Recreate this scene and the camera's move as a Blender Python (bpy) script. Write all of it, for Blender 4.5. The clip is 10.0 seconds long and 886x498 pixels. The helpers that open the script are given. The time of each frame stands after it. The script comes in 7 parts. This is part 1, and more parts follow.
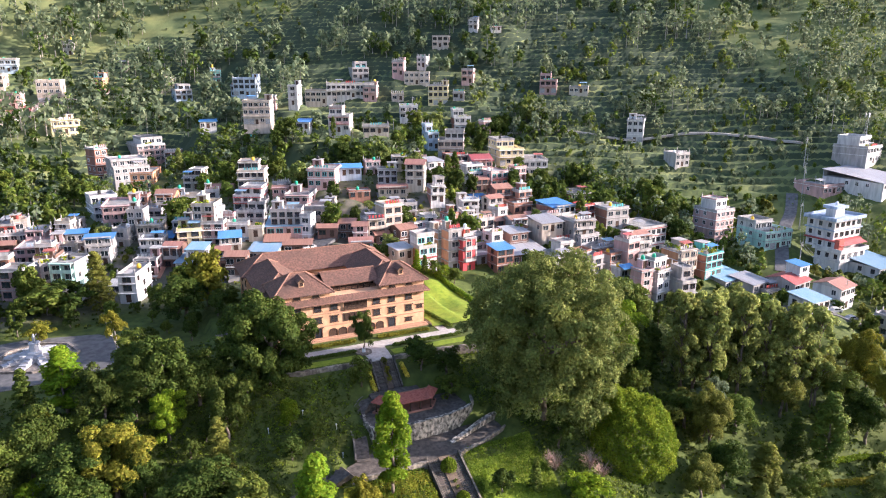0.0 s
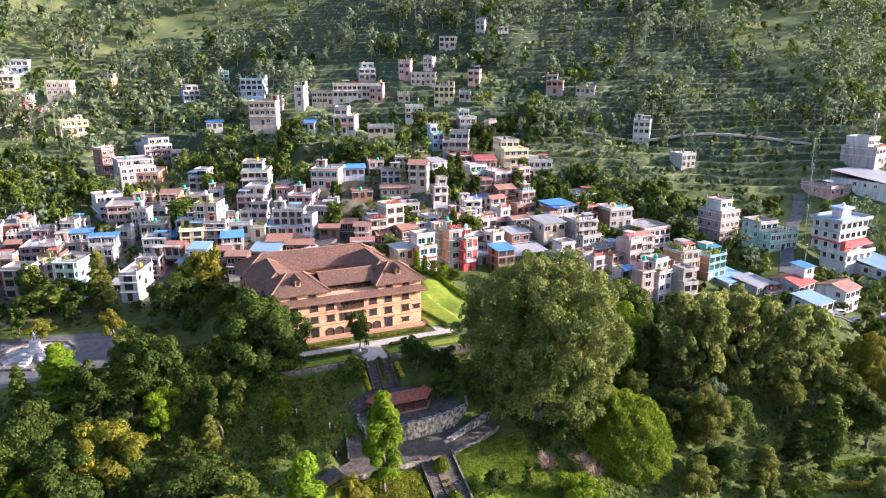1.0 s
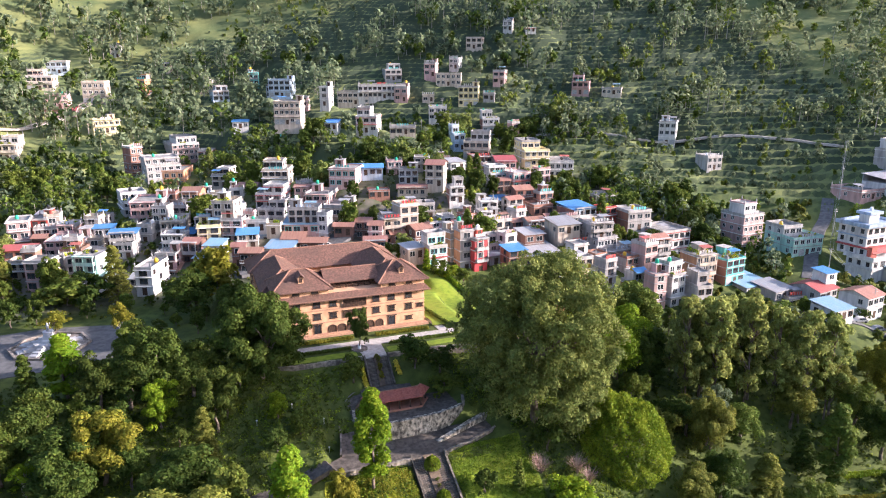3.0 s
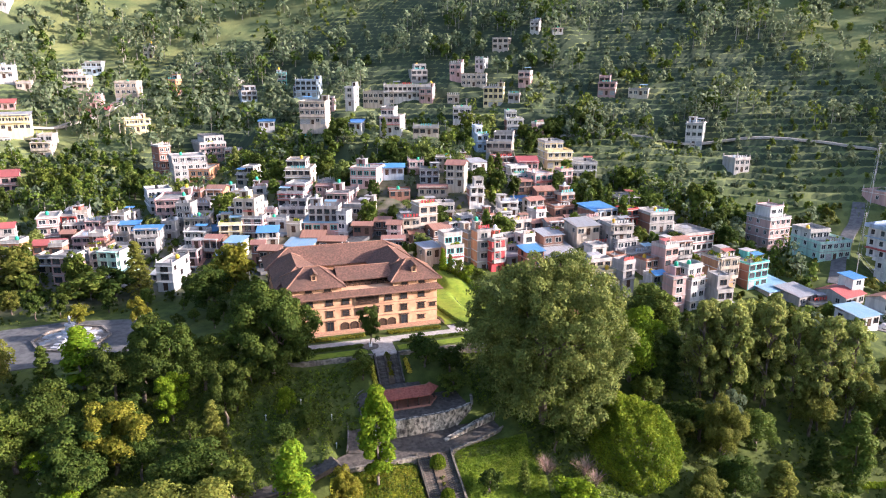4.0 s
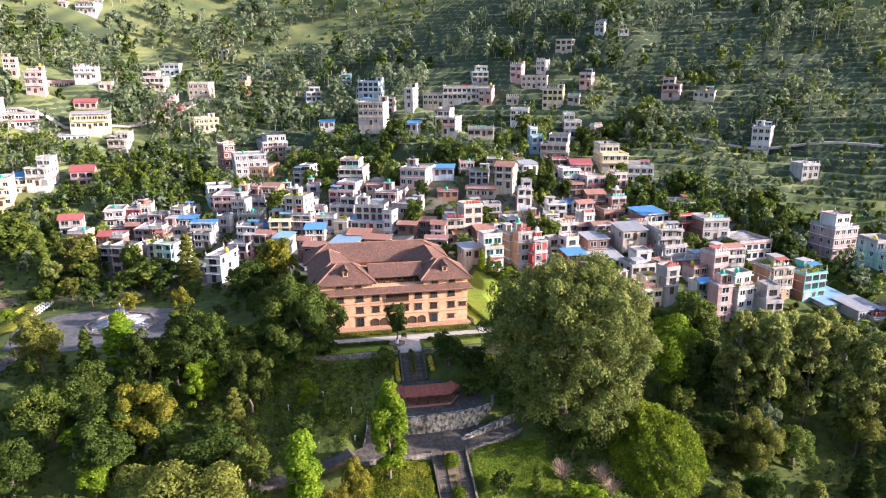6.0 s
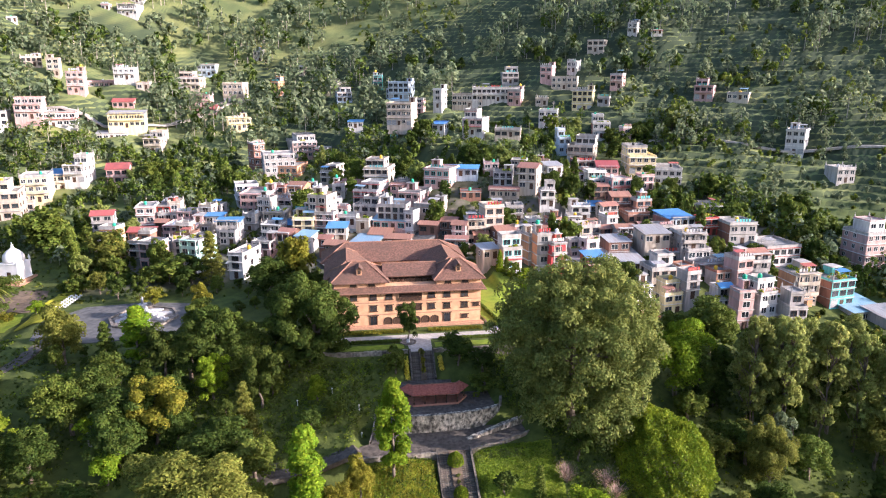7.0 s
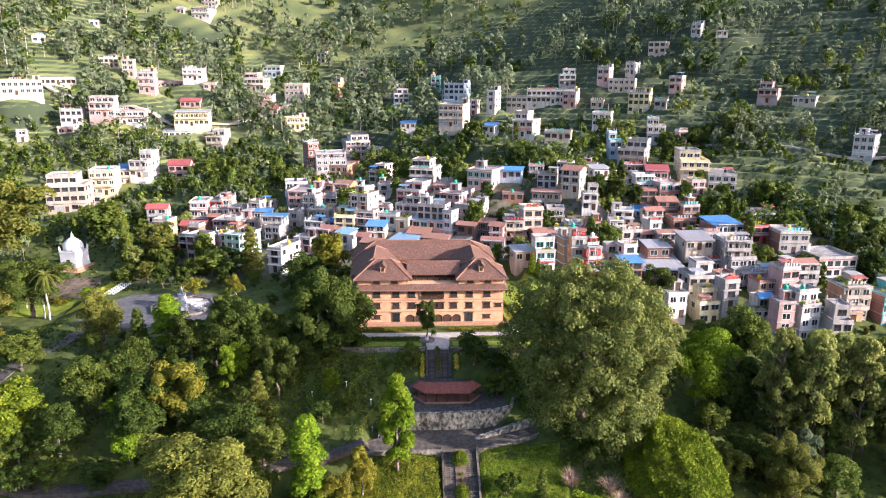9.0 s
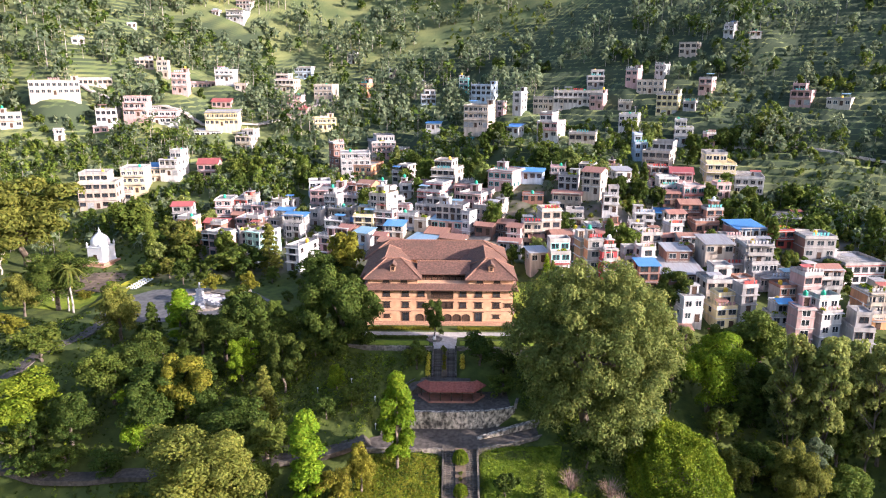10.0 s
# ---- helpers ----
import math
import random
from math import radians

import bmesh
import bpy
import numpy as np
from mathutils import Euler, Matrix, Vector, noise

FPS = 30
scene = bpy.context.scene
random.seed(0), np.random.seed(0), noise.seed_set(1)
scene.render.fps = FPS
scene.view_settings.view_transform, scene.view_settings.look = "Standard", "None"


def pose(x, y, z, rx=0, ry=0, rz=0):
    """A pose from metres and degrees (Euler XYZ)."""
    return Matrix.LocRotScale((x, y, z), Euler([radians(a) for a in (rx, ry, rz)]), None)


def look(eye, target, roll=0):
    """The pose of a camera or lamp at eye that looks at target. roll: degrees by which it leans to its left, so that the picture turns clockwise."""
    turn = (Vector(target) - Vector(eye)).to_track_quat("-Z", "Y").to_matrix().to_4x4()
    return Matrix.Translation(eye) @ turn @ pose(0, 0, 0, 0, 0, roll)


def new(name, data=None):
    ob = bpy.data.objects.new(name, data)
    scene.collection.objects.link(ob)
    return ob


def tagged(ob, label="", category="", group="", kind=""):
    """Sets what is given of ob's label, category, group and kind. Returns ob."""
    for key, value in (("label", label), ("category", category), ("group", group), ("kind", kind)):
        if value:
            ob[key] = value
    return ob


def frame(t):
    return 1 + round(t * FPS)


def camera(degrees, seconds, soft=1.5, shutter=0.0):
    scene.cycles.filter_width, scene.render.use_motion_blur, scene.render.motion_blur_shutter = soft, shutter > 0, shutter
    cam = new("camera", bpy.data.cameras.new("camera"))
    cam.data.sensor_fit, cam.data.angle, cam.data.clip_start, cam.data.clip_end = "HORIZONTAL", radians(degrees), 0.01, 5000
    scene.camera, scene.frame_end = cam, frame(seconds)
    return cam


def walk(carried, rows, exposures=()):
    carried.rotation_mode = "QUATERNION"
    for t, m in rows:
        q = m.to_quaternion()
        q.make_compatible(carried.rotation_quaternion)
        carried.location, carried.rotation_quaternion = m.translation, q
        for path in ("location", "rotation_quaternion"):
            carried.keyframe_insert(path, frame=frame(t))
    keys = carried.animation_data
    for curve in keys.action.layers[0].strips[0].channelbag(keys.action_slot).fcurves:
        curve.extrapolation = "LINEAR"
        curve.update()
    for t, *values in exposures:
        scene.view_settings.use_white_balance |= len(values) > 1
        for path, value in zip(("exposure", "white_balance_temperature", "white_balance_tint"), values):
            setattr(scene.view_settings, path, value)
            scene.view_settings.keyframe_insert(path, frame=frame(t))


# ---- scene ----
cam = camera(65.0, 10.0, soft=1.1)
METRES, EYE, TILT, LEAN, TURN = 46.0, 56.35, -15.0, 0.0, -24.5
ROWS = [
    (0.0, 0.0, 0.0, 0.0, 0.0, 0.0, -0.0),
    (0.5, 0.0363, -0.0001, -0.0023, 0.53, 0.04, -0.11),
    (1.0, 0.0717, 0.0, -0.0041, 1.0, 0.08, -0.19),
    (1.5, 0.1126, 0.0005, -0.0062, 1.54, 0.11, -0.3),
    (2.0, 0.1507, 0.0015, -0.0083, 2.05, 0.13, -0.41),
    (2.5, 0.1935, 0.0026, -0.0106, 2.99, 0.15, -0.68),
    (4.0, 0.323, 0.0071, -0.0182, 6.63, 0.19, -1.71),
    (4.5, 0.3719, 0.01, -0.0209, 8.18, 0.18, -2.13),
    (5.0, 0.4242, 0.0151, -0.0222, 9.72, 0.16, -2.51),
    (5.5, 0.4741, 0.0202, -0.0225, 11.16, 0.15, -2.88),
    (7.0, 0.6417, 0.044, -0.018, 15.76, -0.01, -4.16),
    (7.5, 0.6935, 0.055, -0.0171, 17.13, -0.07, -4.57),
    (8.0, 0.7505, 0.0683, -0.0156, 18.65, -0.14, -5.0),
    (8.5, 0.8047, 0.0827, -0.0137, 20.06, -0.22, -5.38),
    (9.0, 0.8644, 0.1, -0.011, 21.59, -0.33, -5.8),
    (9.5, 0.9201, 0.1182, -0.0084, 22.98, -0.42, -6.17),
    (10.0, 0.9829, 0.1405, -0.0059, 24.54, -0.52, -6.57),
]
walk(cam, [(t, pose(0, 0, EYE, TILT, LEAN, TURN) @ pose(METRES * x, METRES * y, METRES * z, 90 + pitch, roll, yaw)) for t, x, y, z, yaw, pitch, roll in ROWS], exposures=[(0.0, 1.5, 5420, 25), (10.0, 1.38, 5420, 25)])

# ---- light ----
SUN_EL, SUN_AZ = 18.5, 68.0   # degrees above the horizon; degrees from -y towards +x
world = bpy.data.worlds.new("sky")
scene.world = world
world.use_nodes = True
wn = world.node_tree.nodes
sky = wn.new("ShaderNodeTexSky")
sky.sky_type, sky.sun_disc = "NISHITA", False
sky.sun_elevation, sky.sun_rotation = radians(SUN_EL), radians(180 - SUN_AZ)
sky.dust_density, sky.air_density = 3.0, 1.3
world.node_tree.links.new(sky.outputs[0], wn["Background"].inputs[0])
wn["Background"].inputs[1].default_value = 0.125
sun = new("sun", bpy.data.lights.new("sun", "SUN"))
sun.data.energy, sun.data.angle, sun.data.color = 5.0, radians(0.6), (1.0, 0.85, 0.64)
_d = Vector((math.sin(radians(SUN_AZ)) * math.cos(radians(SUN_EL)), -math.cos(radians(SUN_AZ)) * math.cos(radians(SUN_EL)), math.sin(radians(SUN_EL))))
sun.matrix_world = look(_d * 500, (0, 0, 0))


# ---- materials ----
def mat(name, a, b, scale=1.0, rough=0.8, bump=0.0, bscale=None, stain=None, sscale=0.15, amount=0.5, vary=0.0, island=0.0, metal=0.0,
        transl=0.0, coords="Object", stretch=(1, 1, 1), spec=0.3):
    """Two-tone noise colour, a larger stain, bump, and variation from object to object or from island to island."""
    m = bpy.data.materials.new(name)
    m.use_nodes = True
    t = m.node_tree
    nd, ln = t.nodes, t.links
    bs = nd["Principled BSDF"]
    bs.inputs["Roughness"].default_value, bs.inputs["Metallic"].default_value = rough, metal
    bs.inputs["Specular IOR Level"].default_value = spec
    co = nd.new("ShaderNodeTexCoord")
    mp = nd.new("ShaderNodeMapping")
    mp.inputs["Scale"].default_value = stretch
    ln.new(co.outputs[coords], mp.inputs[0])
    n1 = nd.new("ShaderNodeTexNoise")
    n1.inputs["Scale"].default_value, n1.inputs["Detail"].default_value = scale, 5
    ln.new(mp.outputs[0], n1.inputs[0])
    r1 = nd.new("ShaderNodeValToRGB")
    r1.color_ramp.elements[0].position, r1.color_ramp.elements[1].position = 0.36, 0.64
    r1.color_ramp.elements[0].color, r1.color_ramp.elements[1].color = (*a, 1), (*b, 1)
    ln.new(n1.outputs[0], r1.inputs[0])
    out = r1.outputs[0]
    if stain:
        n2 = nd.new("ShaderNodeTexNoise")
        n2.inputs["Scale"].default_value, n2.inputs["Detail"].default_value = sscale, 6
        ln.new(mp.outputs[0], n2.inputs[0])
        r2 = nd.new("ShaderNodeValToRGB")
        r2.color_ramp.elements[0].position, r2.color_ramp.elements[1].position = 0.45, 0.7
        r2.color_ramp.elements[1].color = (amount, amount, amount, 1)
        ln.new(n2.outputs[0], r2.inputs[0])
        mx = nd.new("ShaderNodeMix")
        mx.data_type = "RGBA"
        ln.new(r2.outputs[0], mx.inputs[0])
        ln.new(out, mx.inputs[6])
        mx.inputs[7].default_value = (*stain, 1)
        out = mx.outputs[2]
    for amt, kind in ((vary, "o"), (island, "i")):
        if amt:
            src = nd.new("ShaderNodeObjectInfo").outputs["Random"] if kind == "o" else nd.new("ShaderNodeNewGeometry").outputs["Random Per Island"]
            hs = nd.new("ShaderNodeHueSaturation")
            rg = nd.new("ShaderNodeMapRange")
            rg.inputs[3].default_value, rg.inputs[4].default_value = 1 - amt, 1 + amt
            ln.new(src, rg.inputs[0])
            ln.new(rg.outputs[0], hs.inputs["Value"])
            rh = nd.new("ShaderNodeMapRange")
            rh.inputs[3].default_value, rh.inputs[4].default_value = 0.5 - amt * 0.06, 0.5 + amt * 0.06
            ml = nd.new("ShaderNodeMath")
            ml.operation = "FRACT"
            m7 = nd.new("ShaderNodeMath")
            m7.operation, m7.inputs[1].default_value = "MULTIPLY", 7.31
            ln.new(src, m7.inputs[0])
            ln.new(m7.outputs[0], ml.inputs[0])
            ln.new(ml.outputs[0], rh.inputs[0])
            ln.new(rh.outputs[0], hs.inputs["Hue"])
            ln.new(out, hs.inputs["Color"])
            out = hs.outputs[0]
    ln.new(out, bs.inputs["Base Color"])
    if bump:
        bp = nd.new("ShaderNodeBump")
        bp.inputs["Strength"].default_value, bp.inputs["Distance"].default_value = bump, 0.1
        n3 = nd.new("ShaderNodeTexNoise")
        n3.inputs["Scale"].default_value, n3.inputs["Detail"].default_value = bscale or scale * 3, 4
        ln.new(mp.outputs[0], n3.inputs[0])
        ln.new(n3.outputs[0], bp.inputs["Height"])
        ln.new(bp.outputs[0], bs.inputs["Normal"])
    if transl:
        tr = nd.new("ShaderNodeBsdfTranslucent")
        ln.new(out, tr.inputs[0])
        ms = nd.new("ShaderNodeMixShader")
        ms.inputs[0].default_value = transl
        ln.new(bs.outputs[0], ms.inputs[1])
        ln.new(tr.outputs[0], ms.inputs[2])
        ln.new(ms.outputs[0], nd["Material Output"].inputs[0])
    return m


def plaster(name, c, k=0.8):
    d = tuple(v * k for v in c)
    return mat(name, d, c, 0.7, 0.85, 0.25, 9, stain=tuple(v * 0.5 + 0.03 for v in c), sscale=0.5, amount=0.95, vary=0.13, stretch=(1.6, 1.6, 0.3))


PAINT = {
    "w": plaster("white_paint", (0.60, 0.575, 0.55)), "k": plaster("cream_paint", (0.53, 0.45, 0.36)), "p": plaster("pink_paint", (0.56, 0.36, 0.33)),
    "b": plaster("brick_red", (0.36, 0.17, 0.12)), "o": plaster("orange_brick", (0.60, 0.30, 0.15)), "g": plaster("grey_cement", (0.42, 0.39, 0.37)),
    "m": plaster("mint_paint", (0.47, 0.70, 0.60)), "t": plaster("teal_paint", (0.16, 0.55, 0.52)), "y": plaster("yellow_paint", (0.76, 0.64, 0.36)),
    "r": plaster("red_paint", (0.50, 0.07, 0.06)), "u": plaster("pale_blue_paint", (0.50, 0.58, 0.68)), "d": plaster("brown_timber_wall", (0.19, 0.11, 0.08)),
}
CONCRETE = plaster("concrete", (0.44, 0.41, 0.38))
ROOFDECK = mat("stained_roof_screed", (0.22, 0.205, 0.19), (0.42, 0.40, 0.37), 0.9, 0.9, 0.3, 6, stain=(0.12, 0.11, 0.10), sscale=0.45, amount=0.9, vary=0.2)
TRIM = plaster("white_trim", (0.76, 0.73, 0.70))
REDTRIM = plaster("red_trim", (0.45, 0.10, 0.08))


def sheet(name, c, rust):
    return mat(name, tuple(v * 0.85 for v in c), c, 0.9, 0.5, 0.5, 4, stain=rust, sscale=0.5, amount=0.6, vary=0.12, stretch=(3, 0.4, 1), spec=0.4)


SHEET = {
    "B": sheet("blue_sheet", (0.08, 0.24, 0.50), (0.12, 0.22, 0.36)), "L": sheet("light_blue_sheet", (0.22, 0.36, 0.47), (0.30, 0.33, 0.34)),
    "R": sheet("rusty_sheet", (0.33, 0.17, 0.12), (0.20, 0.09, 0.06)), "M": sheet("red_sheet", (0.38, 0.10, 0.085), (0.30, 0.10, 0.08)),
    "S": sheet("grey_sheet", (0.36, 0.36, 0.37), (0.24, 0.18, 0.15)),
}
TANK = {"black": mat("black_tank", (0.02, 0.02, 0.02), (0.04, 0.04, 0.04), 3, 0.4), "green": mat("green_tank", (0.03, 0.32, 0.18), (0.05, 0.42, 0.25), 3, 0.4),
        "yellow": mat("yellow_tank", (0.70, 0.42, 0.02), (0.78, 0.50, 0.05), 3, 0.4), "white": mat("white_tank", (0.7, 0.7, 0.7), (0.8, 0.8, 0.8), 3, 0.4)}
GLASS = mat("window_glass", (0.015, 0.02, 0.025), (0.05, 0.06, 0.07), 0.8, 0.12, vary=0.5, spec=0.6)
WOOD = mat("dark_carved_wood", (0.035, 0.02, 0.014), (0.09, 0.05, 0.03), 3, 0.7, 0.4, 12)
STEEL = mat("painted_steel", (0.25, 0.25, 0.26), (0.4, 0.4, 0.4), 2, 0.5, metal=0.3)
PALACE_WALL = mat("ochre_brick_wall", (0.58, 0.325, 0.180), (0.69, 0.410, 0.240), 1.3, 0.9, 0.35, 10, stain=(0.44, 0.23, 0.13), sscale=0.4, amount=0.6)
PALACE_BAND = mat("brick_band", (0.36, 0.20, 0.12), (0.46, 0.27, 0.17), 2, 0.9, 0.3, 10)
PALACE_BASE = mat("red_brick_plinth", (0.34, 0.19, 0.12), (0.46, 0.27, 0.17), 3, 0.9, 0.3, 10)
ROOF_TILE = mat("clay_tile_roof", (0.105, 0.056, 0.040), (0.190, 0.100, 0.070), 2.2, 0.85, 0.9, 7, stain=(0.085, 0.055, 0.042), sscale=0.25, amount=0.75)
ROOF_RIDGE = mat("clay_ridge_tile", (0.20, 0.105, 0.07), (0.29, 0.155, 0.105), 3, 0.85, 0.5, 8)
STEP_STONE = mat("worn_step_stone", (0.060, 0.050, 0.040), (0.175, 0.148, 0.120), 2.6, 0.9, 0.6, 6, stain=(0.06, 0.055, 0.045), sscale=0.6, amount=0.8, vary=0.3)
STONE = mat("rubble_stone", (0.13, 0.112, 0.092), (0.32, 0.275, 0.225), 1.6, 0.95, 0.8, 5, stain=(0.07, 0.065, 0.05), sscale=0.5, amount=0.8, island=0.25)
WHITE_STONE = mat("weathered_whitewash", (0.10, 0.083, 0.065), (0.74, 0.645, 0.505), 1.9, 0.95, 1.0, 4, stain=(0.045, 0.042, 0.035), sscale=0.8, amount=1.0, stretch=(1, 1, 0.7))
PAVING = mat("slate_paving", (0.066, 0.055, 0.045), (0.150, 0.124, 0.100), 1.5, 0.85, 0.5, 6, stain=(0.055, 0.048, 0.04), sscale=0.3, amount=0.7)
PALE_PAVING = mat("pale_paving", (0.36, 0.32, 0.28), (0.50, 0.45, 0.40), 1.5, 0.9, 0.4, 6, stain=(0.24, 0.21, 0.18), sscale=0.4, amount=0.6)
# white monument stone, greyed in its colour to stand for shade and haze
MARBLE = mat("shaded_white_marble", (0.38, 0.37, 0.37), (0.52, 0.51, 0.50), 1.0, 0.7, 0.2, 6, stain=(0.22, 0.21, 0.20), sscale=0.5, amount=0.6)
WHITEWASH = mat("whitewash", (0.74, 0.73, 0.72), (0.82, 0.81, 0.80), 1.2, 0.8, 0.15, 6, stain=(0.5, 0.49, 0.47), sscale=0.6, amount=0.35)
ASPHALT = mat("asphalt", (0.085, 0.083, 0.082), (0.14, 0.135, 0.13), 0.8, 0.9, 0.3, 6)
BARK = mat("bark", (0.10, 0.075, 0.055), (0.20, 0.16, 0.12), 3, 0.95, 0.8, 9, stretch=(1, 1, 0.3))
PALEBARK = mat("pale_bark", (0.30, 0.26, 0.22), (0.45, 0.40, 0.34), 3, 0.95, 0.5, 9, stretch=(1, 1, 0.3))


def leaf(name, a, b, transl=0.3):
    return mat(name, a, b, 0.35, 0.68, island=0.30, vary=0.14, transl=transl, spec=0.12)


LEAF = {
    "dark": leaf("dark_leaves", (0.038, 0.062, 0.009), (0.080, 0.110, 0.016)),
    "mid": leaf("green_leaves", (0.074, 0.106, 0.014), (0.135, 0.172, 0.024)),
    "fern": leaf("feathery_leaves", (0.112, 0.168, 0.008), (0.215, 0.272, 0.015), 0.4),
    "olive": leaf("olive_leaves", (0.108, 0.120, 0.020), (0.198, 0.206, 0.034), 0.4),
    "khaki": leaf("khaki_leaves", (0.180, 0.212, 0.052), (0.300, 0.325, 0.084), 0.5),
    "grove": leaf("grey_olive_leaves", (0.125, 0.162, 0.038), (0.232, 0.268, 0.064), 0.35),
    "bright": leaf("bright_leaves", (0.118, 0.190, 0.006), (0.225, 0.312, 0.011), 0.4),
    "gold": leaf("golden_leaves", (0.152, 0.152, 0.014), (0.262, 0.252, 0.024), 0.4),
    "flower": leaf("yellow_flowers", (0.55, 0.42, 0.03), (0.7, 0.6, 0.08), 0.3),
    # haze put into the colour: paler, bluer hill leaves; one near tree is grey-green
    "far": leaf("hazy_grey_green_leaves", (0.120, 0.155, 0.085), (0.190, 0.225, 0.120), 0.45),
    "red": leaf("reddish_leaves", (0.16, 0.09, 0.05), (0.24, 0.14, 0.08)),
    "twig": leaf("bare_twigs", (0.26, 0.17, 0.13), (0.38, 0.27, 0.21), 0.0),
}


# ---- mesh helpers ----
class MB:
    """Collects vertices and faces of one mesh."""

    def __init__(self):
        self.v, self.f, self.m = [], [], []

    def add(self, v, f, k=0):
        n = len(self.v)
        self.v += [tuple(p) for p in v]
        self.f += [tuple(i + n for i in q) for q in f]
        self.m += [k] * len(f)
        return self

    def box(self, x0, x1, y0, y1, z0, z1, k=0):
        v = [(x, y, z) for z in (z0, z1) for y in (y0, y1) for x in (x0, x1)]
        return self.add(v, [(0, 2, 3, 1), (4, 5, 7, 6), (0, 1, 5, 4), (2, 6, 7, 3), (0, 4, 6, 2), (1, 3, 7, 5)], k)

    def ring(self, x0, x1, y0, y1, z0, z1, th, k=0):
        """Four walls of thickness th round a rectangle."""
        o = [(x0, y0), (x1, y0), (x1, y1), (x0, y1)]
        i = [(x0 + th, y0 + th), (x1 - th, y0 + th), (x1 - th, y1 - th), (x0 + th, y1 - th)]
        v = [(*p, z) for z in (z0, z1) for p in o + i]
        f = []
        for a in range(4):
            b = (a + 1) % 4
            f += [(a, b, 8 + b, 8 + a), (4 + b, 4 + a, 12 + a, 12 + b), (8 + a, 8 + b, 12 + b, 12 + a), (b, a, 4 + a, 4 + b)]
        return self.add(v, f, k)

    def tube(self, p, q, r0, r1, n=6, k=0):
        p, q = Vector(p), Vector(q)
        a = (q - p).normalized()
        u = a.orthogonal().normalized()
        w = a.cross(u)
        v = [c + (u * math.cos(6.2832 * i / n) + w * math.sin(6.2832 * i / n)) * r for c, r in ((p, r0), (q, r1)) for i in range(n)]
        f = [(i, (i + 1) % n, n + (i + 1) % n, n + i) for i in range(n)] + [tuple(range(n))[::-1], tuple(range(n, 2 * n))]
        return self.add(v, f, k)

    def lathe(self, prof, n=16, k=0, c=(0, 0)):
        v = [(c[0] + r * math.cos(6.2832 * i / n), c[1] + r * math.sin(6.2832 * i / n), z) for r, z in prof for i in range(n)]
        f = [(j * n + i, j * n + (i + 1) % n, (j + 1) * n + (i + 1) % n, (j + 1) * n + i) for j in range(len(prof) - 1) for i in range(n)]
        return self.add(v, f + [tuple(range(n))[::-1], tuple(range((len(prof) - 1) * n, len(prof) * n))], k)

    def slab(self, pts, th, k=0):
        """A plate: a flat outline in 3D, made th thick downwards."""
        n = len(pts)
        v = list(pts) + [(p[0], p[1], p[2] - th) for p in pts]
        f = [tuple(range(n)), tuple(range(n, 2 * n))[::-1]] + [(i, n + i, n + (i + 1) % n, (i + 1) % n) for i in range(n)]
        return self.add(v, f, k)

    def panel(self, w, h, nx, ny, bar, front, back, inset, k=0, kp=1):
        """A frame with nx by ny sunk panes, all one connected piece, standing in x and z."""
        xs = [-w / 2] + [v for i in range(nx) for v in (-w / 2 + bar + i * (w - bar) / nx, -w / 2 + (i + 1) * (w - bar) / nx)] + [w / 2]
        zs = [-h / 2] + [v for i in range(ny) for v in (-h / 2 + bar + i * (h - bar) / ny, -h / 2 + (i + 1) * (h - bar) / ny)] + [h / 2]
        X, Z = len(xs), len(zs)
        v = [(x, -front, z) for z in zs for x in xs]
        f, m = [], []
        for j in range(Z - 1):
            for i in range(X - 1):
                q = (j * X + i, j * X + i + 1, (j + 1) * X + i + 1, (j + 1) * X + i)
                if i % 2 and j % 2:
                    n = len(v)
                    v += [(v[c][0], -front + inset, v[c][2]) for c in q]
                    f += [(q[a], q[(a + 1) % 4], n + (a + 1) % 4, n + a) for a in range(4)] + [(n, n + 1, n + 2, n + 3)]
                    m += [k] * 4 + [kp]
                else:
                    f.append(q)
                    m.append(k)
        rim = [i for i in range(X)] + [j * X + X - 1 for j in range(1, Z)] + [(Z - 1) * X + i for i in range(X - 2, -1, -1)] + [j * X for j in range(Z - 2, 0, -1)]
        n = len(v)
        v += [(v[c][0], back, v[c][2]) for c in rim]
        f += [(rim[(a + 1) % len(rim)], rim[a], n + a, n + (a + 1) % len(rim)) for a in range(len(rim))]
        m += [k] * len(rim)
        o = len(self.v)
        self.v += v
        self.f += [tuple(c + o for c in q) for q in f]
        self.m += m
        return self

    def ridged(self, w, d, z0, z1, step=0.3, up=0.035):
        """A ribbed sheet from the front edge at z0 up to the back edge at z1, one connected piece."""
        n = max(6, int(w / step))
        v, f = [], []
        for i in range(n + 1):
            x = -w / 2 + w * i / n
            u = up * (i % 2)
            v += [(x, -d / 2, z0 + u), (x, d / 2, z1 + u), (x, d / 2, z1 + u - 0.07), (x, -d / 2, z0 + u - 0.07)]
        for i in range(n):
            a, b = i * 4, i * 4 + 4
            f += [(a + c, b + c, b + (c + 1) % 4, a + (c + 1) % 4) for c in range(4)]
        f += [(0, 1, 2, 3), (n * 4 + 3, n * 4 + 2, n * 4 + 1, n * 4)]
        return self.add(v, f)

    def mesh(self, name, mats, smooth=False):
        me = bpy.data.meshes.new(name)
        me.from_pydata(self.v, [], self.f)
        for m in (mats if isinstance(mats, (list, tuple)) else [mats]):
            me.materials.append(m)
        if any(self.m):
            me.polygons.foreach_set("material_index", self.m)
        if smooth:
            me.polygons.foreach_set("use_smooth", [True] * len(me.polygons))
        me.update()
